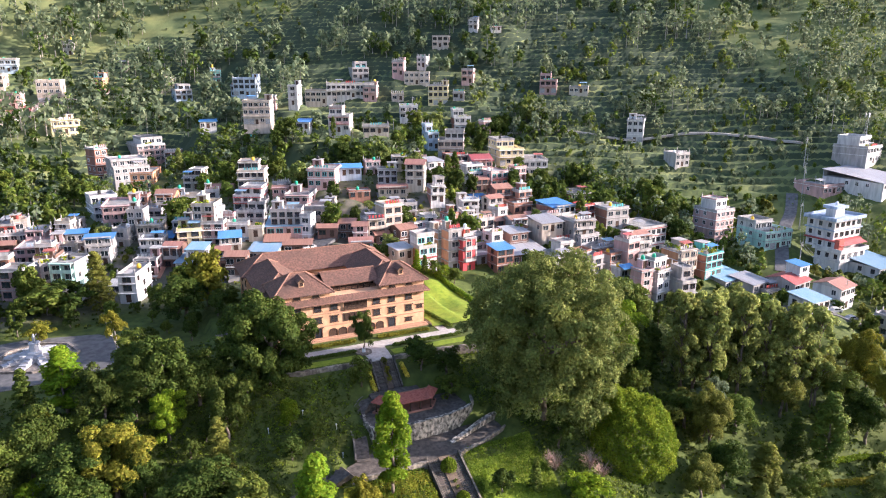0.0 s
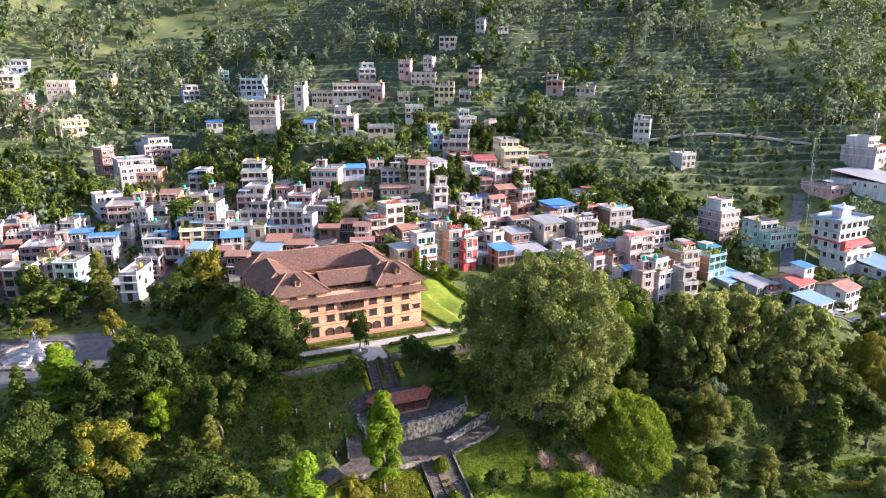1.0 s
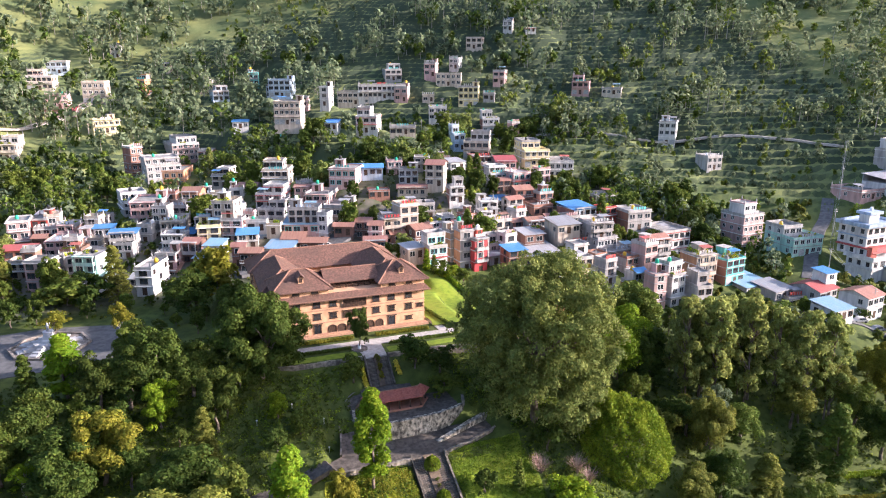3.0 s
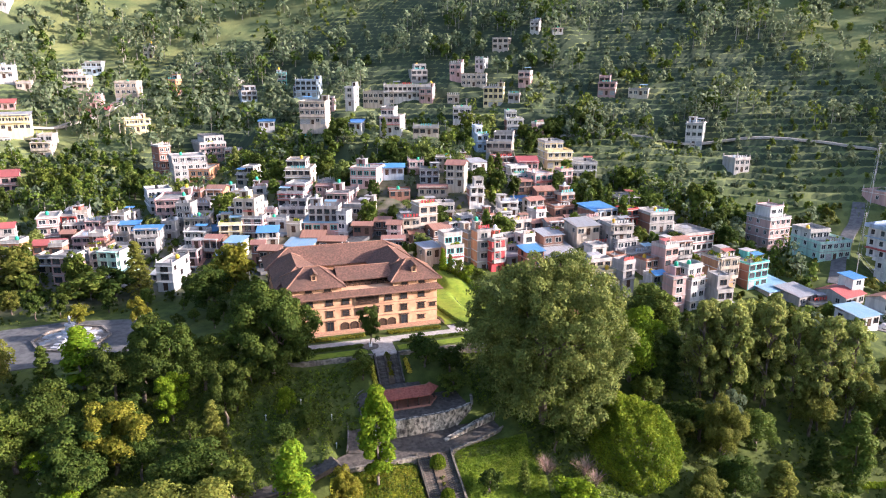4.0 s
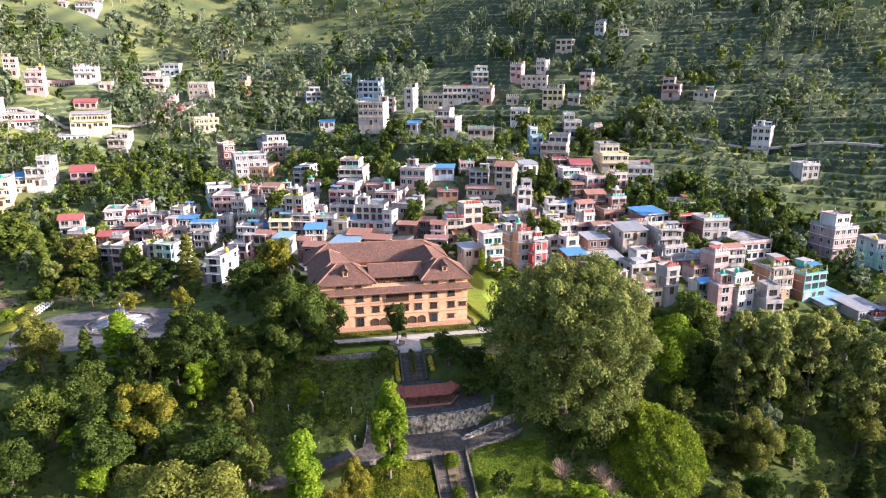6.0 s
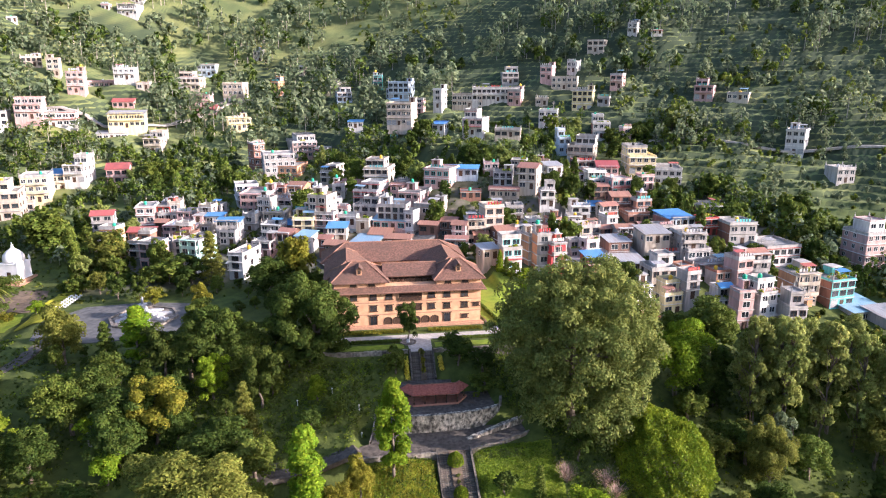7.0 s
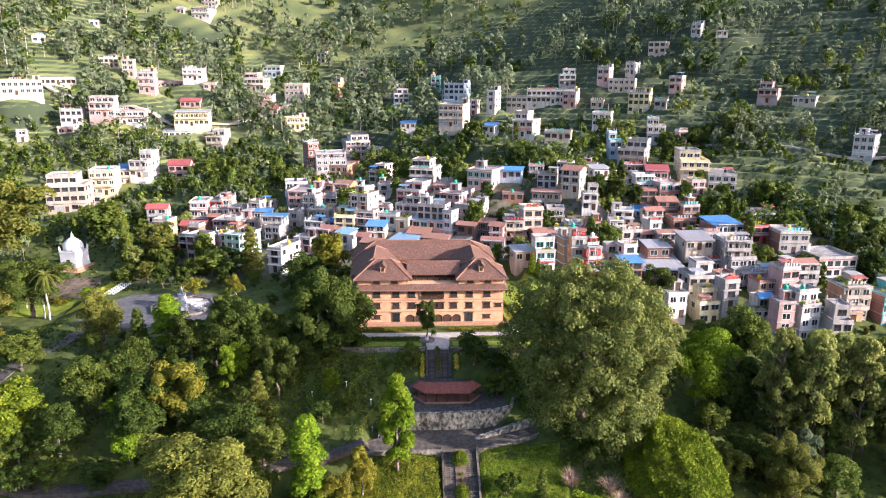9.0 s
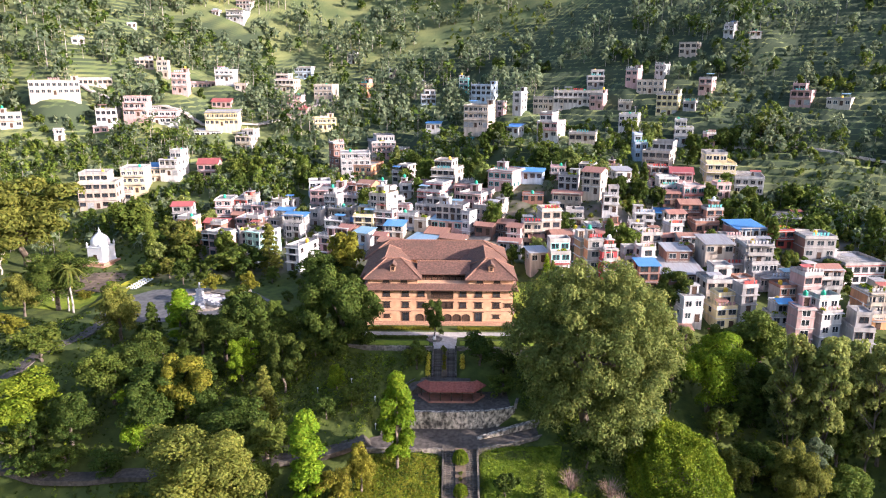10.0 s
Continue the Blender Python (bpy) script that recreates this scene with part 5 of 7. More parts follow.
        q = p + np.stack([np.cos(a) * out, np.sin(a) * out, np.ones(k)], 1) * rng.uniform(1.5, 3.6, k)[:, None]
        sd = np.stack([-np.sin(a), np.cos(a), np.zeros(k)], 1) * 0.045
        ls.append(np.stack([p - sd, p + sd, q + sd * 0.4, q - sd * 0.4], 1))
        for i in range(9):
            limb_path(tr, (0, 0, -0.2), p[i] + [0, 0, 1.5], 0.12, 0.04, rng)
    elif kind == "palm":
        limb_path(tr, (0, 0, -0.3), (0.3, 0, H * 0.86), 0.2, 0.13, rng, 5, 0.03)
        quads = []
        for i in range(16):
            a = 6.2832 * i / 16 + rng.normal() * 0.15
            lift = rng.uniform(-0.2, 0.9)
            prev = np.array([0.3, 0, H * 0.86])
            for s in range(5):
                nx = prev + np.array([math.cos(a), math.sin(a), lift - 0.42 * s]) * 0.55
                side = np.array([-math.sin(a), math.cos(a), 0]) * (0.32 - 0.05 * s)
                quads.append([prev - side, nx - side * 0.8 + [0, 0, -0.08], nx, prev])
                quads.append([prev, nx, nx + side * 0.8 + [0, 0, -0.08], prev + side])
                prev = nx
        ls.append(np.array(quads))
    return tr, ls


DENSE, COARSE = (0.34, 0.7, 1.5, 3.2), (1.6, 1.15, 0.76, 0.5)   # far, near, large near and very large near trees
_TREES = {}


def tree(x, y, height, spread, kind="broad", leafc="mid", variant=0, z=None, label="", category="tree", group="", lean=0):
    """spread: crown width over height, against the kind's own."""
    fine = 2 if y > 168 and height > 14 else 0 if y > 168 or height < 3 else (3 if height > 14 and kind == "broad" else 2 if height > 8.0 else 1) if kind not in ("giant", "lobed", "dome") else 1
    variant = variant if fine < 2 else variant % 2
    key = (kind, leafc, variant, fine)
    if key not in _TREES:
        tr, ls = tree_meshes(kind, 11 + variant * 5 + len(kind), fine)
        _TREES[key] = (tr.mesh("trunk", PALEBARK if kind in ("palm", "open") else BARK, True), leaf_mesh("crown", ls, [LEAF[leafc]]))
    tm, cm = _TREES[key]
    s = height / 10.0
    names = {"broad": "tree", "giant": "tree", "lobed": "tree", "dome": "tree", "bush": "shrub", "open": "tree", "bare": "shrub", "slim": "tree", "conifer": "conifer", "tall": "tree", "palm": "palm_tree"}
    words = {"dark": "dark green", "mid": "green", "olive": "olive green", "bright": "bright green", "fern": "fresh green", "gold": "golden green", "khaki": "khaki green", "grove": "grey-olive green", "far": "grey-green", "red": "reddish", "flower": "yellow flowering", "twig": "pinkish brown"}
    forms = {"broad": "broad tree with a rounded clumpy crown", "giant": "huge spreading tree with a dense crown", "lobed": "large tree with a dense billowing crown", "dome": "domed tree with dense foliage down to the grass", "bush": "leafy shrub on the grass",
             "open": "small tree with an open crown", "slim": "slim upright tree with leaves along its trunk", "conifer": "pointed conifer with dense twigs", "tall": "tall slender tree with a high crown", "palm": "palm tree with drooping fronds", "bare": "leafless shrub of bare twigs"}
    rz = (x * 37.7 + y * 11.3) % 360
    m = Matrix.Translation((x, y, gz(x, y) if z is None else z)) @ Matrix.Rotation(radians(lean), 4, "Y") @ Matrix.Rotation(radians(rz), 4, "Z") @ Matrix.Diagonal((s * spread, s * spread, s, 1))
    t = thing(names[kind], m, label or f"{words[leafc]} {forms[kind]}", "shrub" if kind == "bush" else ("palm" if kind == "palm" else category), group or "trees and shrubs")
    part("trunk", tm, None, t)
    part("crown", cm, None, t)
    return t

tree(20.6, 122.7, 19.6, 0.96, "lobed", "dark", 0, z=-4.6)
tree(68.3, 103.0, 35.0, 0.94, "giant", "grove", 0, z=-12.6)
tree(84.2, 94.8, 15.2, 1.12, "dome", "fern", 0, z=-18.2, lean=-17)
tree(34.4, 95.4, 17.7, 1.16, "slim", "bright", 0)
tree(20.1, 88.6, 17.1, 1.34, "slim", "bright", 0)
tree(-7.1, 107.5, 12.2, 1.2, "broad", "gold", 1)
tree(4.4, 85.6, 18.0, 1.36, "broad", "olive", 1)
tree(1.8, 115.4, 9.2, 0.86, "broad", "bright", 1)
tree(-37.4, 104.4, 13.0, 1.6, "broad", "fern", 1)
tree(-22.4, 111.2, 11.2, 1.25, "broad", "mid", 2)
tree(-43.1, 122.9, 8.0, 1.50, "broad", "mid", 1)
tree(-13.9, 125.9, 12.2, 1.86, "slim", "bright", 0)
tree(-19.9, 125.5, 10.4, 1.45, "conifer", "dark", 0)
tree(-31.2, 133.6, 12.4, 1.03, "broad", "olive", 0)
tree(-88.7, 194.1, 27.9, 1.32, "broad", "olive", 1)
tree(-59.3, 158.3, 15.1, 1.41, "broad", "dark", 1)
tree(-54.0, 155.5, 13.6, 1.07, "palm", "olive", 0)
tree(-55.9, 156.8, 11.4, 1.03, "palm", "olive", 0)
tree(-64.6, 216.6, 12.9, 1.50, "broad", "mid", 2)
tree(-48.5, 191.7, 15.7, 1.0, "slim", "mid", 0)
tree(-40.6, 196.6, 11.4, 1.38, "broad", "olive", 2)
tree(-9.6, 182.8, 14.3, 1.60, "conifer", "olive", 0)
tree(14.5, 169.4, 13.7, 1.01, "broad", "gold", 2)
tree(9.2, 166.6, 11.6, 1.48, "broad", "dark", 2)
tree(21.2, 112.0, 5.4, 0.9, "broad", "bright", 2)
tree(24.6, 108.4, 4.9, 1.08, "bush", "mid", 1)
tree(20.2, 105.9, 4.9, 1.06, "bush", "dark", 1)
tree(-16.7, 121.7, 4.7, 1.44, "open", "gold", 0)
tree(-13.7, 100.4, 6.6, 1.2, "broad", "bright", 0)
tree(-3.4, 121.3, 11.7, 1.12, "broad", "dark", 0)
tree(2.3, 122.4, 13.4, 1.03, "broad", "dark", 1)
tree(7.3, 121.3, 10.1, 1.16, "broad", "dark", 2)
tree(-8.0, 120.9, 10.8, 1.03, "broad", "dark", 0)
tree(8.5, 106.3, 11.0, 1.47, "conifer", "olive", 0)
tree(10.9, 112.7, 12.0, 0.77, "broad", "dark", 1)
tree(-26.5, 102.3, 10.2, 1.29, "broad", "dark", 2)
tree(-12.3, 102.4, 11.3, 1.16, "broad", "dark", 0)
tree(28.5, 91.6, 8.6, 0.8, "broad", "gold", 0)
tree(25.0, 88.8, 8.4, 0.81, "bush", "gold", 1)
tree(95.3, 115.7, 16.0, 1.15, "broad", "bright", 2)
tree(114.3, 135.7, 11.4, 1.07, "broad", "mid", 0)
tree(103.9, 115.3, 12.9, 1.44, "conifer", "dark", 0)
tree(100.6, 159.7, 11.4, 1.08, "broad", "dark", 1)
tree(107.7, 99.9, 13.4, 0.74, "broad", "far", 0)
tree(110.6, 110.7, 21.7, 0.72, "tall", "khaki", 1)
tree(116.5, 112.6, 22.3, 0.79, "tall", "khaki", 2)
tree(120.8, 111.2, 22.6, 0.77, "tall", "khaki", 0)
tree(124.5, 109.9, 22.4, 0.81, "tall", "khaki", 1)
tree(99.2, 101.4, 9.5, 0.97, "bush", "dark", 2)
tree(58.7, 90.0, 6.5, 1.27, "conifer", "mid", 0)
tree(64.3, 92.4, 3.5, 1.42, "bare", "twig", 0)
tree(70.6, 90.6, 4.1, 1.40, "bare", "twig", 0)
tree(64.2, 93.5, 3.3, 1.24, "bare", "twig", 0)
tree(71.7, 88.4, 3.8, 1.38, "bare", "twig", 0)
tree(107.8, 108.2, 25.4, 0.79, "tall", "khaki", 2)
tree(113.9, 106.0, 26.4, 0.80, "tall", "khaki", 0)
tree(121.6, 104.5, 26.9, 0.80, "tall", "khaki", 1)
tree(128.3, 103.2, 24.8, 0.83, "tall", "khaki", 2)
tree(133.2, 99.9, 25.7, 0.84, "tall", "khaki", 0)
tree(139.3, 98.8, 23.7, 0.83, "tall", "khaki", 1)
tree(155.4, 99.6, 15.1, 0.76, "broad", "gold", 0)
tree(126.7, 84.6, 18.2, 1.22, "slim", "mid", 0)
tree(124.2, 89.9, 9.4, 1.78, "conifer", "dark", 0)
tree(109.1, 84.4, 11.9, 1.64, "slim", "olive", 0)
tree(112.3, 132.3, 13.6, 1.37, "broad", "mid", 1)
tree(105.2, 115.9, 13.1, 1.73, "slim", "dark", 0)
tree(92.0, 84.8, 8.7, 1.17, "broad", "olive", 1)
tree(154.8, 91.4, 14.3, 0.72, "broad", "gold", 1)
tree(144.8, 88.1, 12.4, 0.98, "broad", "dark", 2)
tree(-20.7, 183.5, 8.1, 1.88, "bush", "mid", 2)
tree(-15.2, 183.0, 8.2, 1.50, "bush", "dark", 0)
tree(-21.7, 166.2, 5.3, 1.29, "bush", "gold", 2)
tree(-18.8, 115.1, 11.6, 1.08, "broad", "dark", 0)
tree(-6.0, 149.3, 10.7, 0.75, "open", "gold", 0)
tree(-2.1, 128.2, 11.1, 1.29, "broad", "mid", 2)
tree(-11.6, 109.0, 10.4, 1.41, "broad", "dark", 1)
tree(4.0, 100.4, 9.4, 1.55, "broad", "dark", 2)
tree(11.2, 97.3, 8.0, 1.52, "broad", "mid", 0)
tree(15.8, 120.5, 6.7, 1.03, "bush", "mid", 0)
tree(36.6, 118.2, 5.9, 1.07, "bush", "mid", 1)
tree(49.4, 119.0, 6.7, 1.22, "broad", "dark", 0)
tree(54.1, 117.0, 6.2, 1.24, "bush", "dark", 1)
tree(54.1, 114.3, 4.9, 1.45, "bush", "mid", 2)
tree(67.7, 96.2, 6.8, 0.90, "bush", "dark", 2)
tree(53.1, 91.5, 4.7, 1.10, "bush", "dark", 0)
tree(66.5, 85.4, 5.8, 1.50, "bush", "bright", 1)
tree(118.1, 107.8, 12.9, 0.94, "broad", "mid", 1)
tree(125.9, 108.1, 15.3, 0.87, "broad", "mid", 2)
tree(95.5, 109.6, 7.1, 1.17, "bush", "mid", 0)
tree(95.3, 99.5, 7.7, 1.06, "bush", "olive", 1)
tree(-33.5, 101.4, 9.0, 0.78, "bush", "dark", 1)
tree(-57.9, 135.9, 5.6, 1.55, "bush", "gold", 0)
tree(-57.0, 167.0, 2.5, 2.20, "bush", "gold", 1)
tree(-50.1, 167.5, 3.7, 1.32, "bush", "bright", 2)
tree(-34.2, 134.5, 3.5, 1.65, "bush", "mid", 1)
tree(12.7, 115.0, 4.9, 1.24, "bush", "mid", 2)
tree(-30.2, 107.8, 5.0, 1.1, "broad", "fern", 0)
tree(140.9, 98.9, 14.3, 0.78, "broad", "olive", 2)
tree(116.3, 80.7, 8.6, 1.06, "bush", "mid", 0)
tree(130.4, 99.4, 11.2, 1.10, "broad", "olive", 0)
tree(115.4, 98.3, 9.4, 1.33, "broad", "mid", 0)
tree(143.9, 95.0, 11.3, 0.97, "broad", "mid", 1)
tree(157.6, 98.2, 10.4, 0.89, "broad", "mid", 2)
tree(69.4, 169.6, 6.2, 1.26, "conifer", "bright", 0)
tree(70.6, 166.8, 5.6, 1.37, "conifer", "mid", 0)
tree(72.0, 163.9, 5.6, 0.61, "bush", "mid", 1)
tree(74.3, 162.7, 4.4, 1.07, "bush", "bright", 0)
tree(76.9, 161.1, 5.2, 1.03, "bush", "mid", 2)
tree(59.3, 177.2, 4.4, 0.79, "bush", "mid", 0)
tree(60.5, 177.6, 5.7, 0.75, "bush", "dark", 2)
tree(64.7, 179.2, 4.9, 0.89, "bush", "mid", 1)
tree(114.7, 111.1, 16.4, 0.76, "broad", "olive", 1)
tree(104.2, 102.1, 9.3, 1.33, "broad", "olive", 2)
tree(105.4, 95.7, 15.7, 0.79, "broad", "olive", 0)
tree(99.5, 114.0, 13.2, 1.73, "slim", "dark", 0)
tree(-30.8, 96.2, 5.4, 1.65, "bush", "dark", 0)
tree(-24.9, 96.9, 4.9, 1.56, "bush", "mid", 2)
tree(-17.3, 95.8, 4.9, 1.65, "bush", "dark", 1)
tree(-18.4, 108.3, 5.9, 1.38, "open", "bright", 0)
tree(-37.4, 100.6, 5.0, 1.56, "bush", "mid", 0)



# ---- lesser houses and sheds that fill the gaps of the town ----
def infill(count, seed):
    rng = random.Random(seed)
    made = 0
    for _ in range(6000):
        if made == count:
            break
        x, y = rng.uniform(-45, 190), rng.uniform(166, 262)
        if x < 84 and y < 186 or 14 < x < 86 and abs(y - (184 + 0.55 * (x - 14))) < 8:
            continue
        w, d = rng.uniform(4, 7.5), rng.uniform(4, 6.5)
        near = sorted(math.hypot(x - a, y - b) - r for a, b, r in HOUSES)
        if near[0] < w * 0.42 or near[2] > 10:
            continue
        n = rng.choice((1, 1, 2, 2, 2, 3))
        house(round(x, 1), round(y, 1), round(gz(x, y) - 0.2, 1), round(w, 1), round(d, 1), n, rng.uniform(2.5, 2.9), rng.choice((-35, -30, -20, -15, -8, 10)), rng.choice("bdgkwpogww"), rng.choice("RRSffffffB"), 300 + made)
        made += 1


infill(44, 8)


# ---- garden ----
def ribbon(name, pts, width, mats, label, category, lift=0.06, th=0.3, z=None, kind="structure", even=0):
    """A path laid on the ground along a line of points."""
    P = [Vector((p[0], p[1], 0)) for p in pts]
    fine = []
    for i in range(len(P) - 1):
        a, b, c, d = P[max(i - 1, 0)], P[i], P[i + 1], P[min(i + 2, len(P) - 1)]
        n = max(2, int((c - b).length / 1.2))
        for k in range(n):
            t = k / n
            fine.append(0.5 * ((2 * b) + (c - a) * t + (2 * a - 5 * b + 4 * c - d) * t * t + (3 * b - a - 3 * c + d) * t ** 3))
    fine.append(P[-1])
    mb = MB()
    v, f = [], []
    level = []
    for i, p in enumerate(fine):
        q = (fine[min(i + 1, len(fine) - 1)] - fine[max(i - 1, 0)]).normalized()
        s = Vector((q.y, -q.x, 0)) * width / 2
        level.append(max(gz(p.x + s.x * k, p.y + s.y * k) for k in (-1, 0, 1)) + lift if z is None else z)
    for i, p in enumerate(fine):
        q = (fine[min(i + 1, len(fine) - 1)] - fine[max(i - 1, 0)]).normalized()
        s = Vector((q.y, -q.x, 0)) * width / 2
        near = level[max(0, i - even):i + even + 1]
        zz = sum(near) / len(near)
        for e, k in ((p - s, 0), (p + s, 2)):
            v += [(e.x, e.y, zz), (e.x, e.y, zz - th - 0.6)]
    for i in range(len(fine) - 1):
        a = i * 4
        f += [(a, a + 2, a + 6, a + 4), (a, a + 4, a + 5, a + 1), (a + 2, a + 3, a + 7, a + 6)]
    mb.add(v, f)
    ob = new(name, mb.mesh(name, mats))
    return tagged(ob, label, category, kind=kind)


def flat(name, pts, z, mats, label, category, th=0.4, kind="structure"):
    ob = new(name, MB().slab([(x, y, z) for x, y in pts], th).mesh(name, mats))
    return tagged(ob, label, category, kind=kind)


def draped(name, x0, x1, y0, y1, lift, mats, label, category, n=0.8, edge=0.0):
    """A sheet that follows the ground, such as a lawn."""
    xs, ys = np.arange(x0, x1 + 0.01, n), np.arange(y0, y1 + 0.01, n)
    X, Y = np.meshgrid(xs, ys)
    X = X + edge * np.sin(Y * 0.7) * (np.abs(X - (x0 + x1) / 2) / ((x1 - x0) / 2)) ** 4
    Z = ground_z(X, Y) + lift
    k = len(xs)
    i = (np.arange(len(ys) - 1)[:, None] * k + np.arange(k - 1)[None]).ravel()
    me = bpy.data.meshes.new(name)
    me.from_pydata(np.stack([X, Y, Z], -1).reshape(-1, 3).tolist(), [], np.stack([i, i + 1, i + k + 1, i + k], 1).tolist())
    me.materials.append(mats)
    me.polygons.foreach_set("use_smooth", [True] * len(me.polygons))
    me.update()
    return tagged(new(name, me), label, category, kind="structure")


def hedge(x0, y0, x1, y1, w, h, leafc, z=None, label="", seed=1, size=0.16):
    """A clipped hedge of small leaves between two points."""
    rng = np.random.default_rng(seed)
    L = math.hypot(x1 - x0, y1 - y0)
    k = max(3, int(L / (w * 0.55)))
    t = (np.arange(k) + 0.5) / k
    cs = np.stack([x0 + (x1 - x0) * t, y0 + (y1 - y0) * t, np.full(k, 0.0)], 1)
    cs[:, 2] = [(gz(a, b) if z is None else z) + h * 0.5 for a, b, _ in cs]
    ls = []
    leaf_cloud(ls, cs + rng.normal(size=cs.shape) * 0.05, np.full(k, w * 0.62), int(90 * max(1, w)), size, rng)
    ob = new("hedge", leaf_mesh("hedge", ls, [LEAF[leafc]]))
    return tagged(ob, label or "clipped green hedge along the path", "hedge", group="hedges")


T = PZ   # level of the palace terrace
draped("lawn", 58.6, 75.5, 133.5, 169, 0.35, LAWN, "bright mown lawn beside the palace", "lawn", edge=0.4)
draped("lawn", 24.5, 39.2, 123.6, 126.6, 0.06, LAWN, "mown lawn strip on the palace terrace", "lawn")
draped("lawn", 45.4, 63.0, 123.6, 126.6, 0.06, LAWN, "mown lawn strip on the palace terrace", "lawn")
flat("path_paved", [(18, 128.2), (62.5, 128.2), (62.5, 131.2), (18, 131.2)], T + 0.08, PALE_PAVING, "pale paved path along the palace front", "path")
flat("path_paved", [(39.9, 121.9), (44.5, 121.9), (44.9, 128.196), (39.6, 128.196)], T + 0.08, PALE_PAVING, "paved walk from the palace to the steps", "path")
flat("path_paved", [(59.0, 131.2), (61.0, 131.2), (59.6, 150), (57.9, 150)], T + 0.08, PALE_PAVING, "paved path beside the palace", "path")
flat("path_paved", [(13.5, 146.5), (19.5, 146.5), (19.5, 149.3), (13.5, 149.3)], T + 0.06, STEP_STONE, "paved path beside the palace", "path")
hedge(24.5, 132.6, 40.0, 132.6, 0.8, 0.7, "gold", T, "low clipped yellow-green hedge below the palace wall", 3)
hedge(45.0, 132.6, 57.0, 132.6, 0.8, 0.7, "gold", T, "low clipped yellow-green hedge below the palace wall", 4)
hedge(22.0, 127.4, 38.5, 127.4, 0.7, 0.6, "mid", T, "low clipped hedge beside the path", 5)
hedge(46.6, 127.4, 62.0, 127.4, 0.7, 0.6, "mid", T, "low clipped hedge beside the path", 6)
hedge(62.2, 132.0, 58.9, 152.0, 0.9, 0.8, "mid", T, "low clipped hedge beside the lawn", 7)
hedge(70.0, 171.0, 77.0, 150.0, 1.6, 1.4, "bright", None, "leafy hedge at the edge of the lawn", 8, 0.25)
hedge(77.0, 150.0, 73.0, 136.0, 1.4, 1.2, "mid", None, "leafy hedge at the edge of the lawn", 9, 0.25)
hedge(38.9, 121.5, 38.9, 116.8, 0.8, 0.9, "flower", None, "yellow flowering hedge beside the steps", 10)
hedge(45.9, 121.0, 45.9, 117.5, 0.8, 0.9, "flower", None, "yellow flowering hedge beside the steps", 12)


def stone_wall(name, pts, th, tops, bottoms, mats, label):
    """A wall along a line; tops and bottoms are levels at its points."""
    mb = MB()
    rng = random.Random(len(pts) * 7)
    for (p, q, t0, t1, b0, b1) in zip(pts[:-1], pts[1:], tops[:-1], tops[1:], bottoms[:-1], bottoms[1:]):
        a, b = Vector((*p, 0)), Vector((*q, 0))
        n = max(1, int((b - a).length / 0.9))
        s = Vector(((b - a).y, -(b - a).x, 0)).normalized() * th / 2
        for i in range(n):
            u, w = i / n, (i + 1) / n
            c, d = a.lerp(b, u), a.lerp(b, w)
            j = rng.uniform(-0.07, 0.07)
            zt0, zt1, zb0, zb1 = t0 + (t1 - t0) * u + j, t0 + (t1 - t0) * w + j, b0 + (b1 - b0) * u, b0 + (b1 - b0) * w
            k = 1 + rng.uniform(-0.06, 0.06)
            v = [(*(c - s * k).xy, zb0), (*(c + s * k).xy, zb0), (*(d + s * k).xy, zb1), (*(d - s * k).xy, zb1),
                 (*(c - s * k).xy, zt0), (*(c + s * k).xy, zt0), (*(d + s * k).xy, zt1), (*(d - s * k).xy, zt1)]
            mb.add(v, [(0, 1, 2, 3), (4, 7, 6, 5), (0, 4, 5, 1), (1, 5, 6, 2), (2, 6, 7, 3), (3, 7, 4, 0)])
    return tagged(new(name, mb.mesh(name, mats)), label, "wall", kind="structure")


stone_wall("wall_terrace_west", [(12, 126.0), (18, 124.0), (26, 122.9), (39.55, 122.7)], 0.6, [T + 0.1] * 4, [T - 4.0, T - 3.6, T - 2.6, T - 2.6], STONE, "rough grey stone retaining wall of the terrace")
stone_wall("wall_terrace_east", [(44.85, 122.7), (56, 122.4), (64, 121.0), (72, 123.0)], 0.6, [T + 0.1] * 4, [T - 2.6, T - 2.6, T - 3.4, T - 6], STONE, "rough grey stone retaining wall of the terrace")


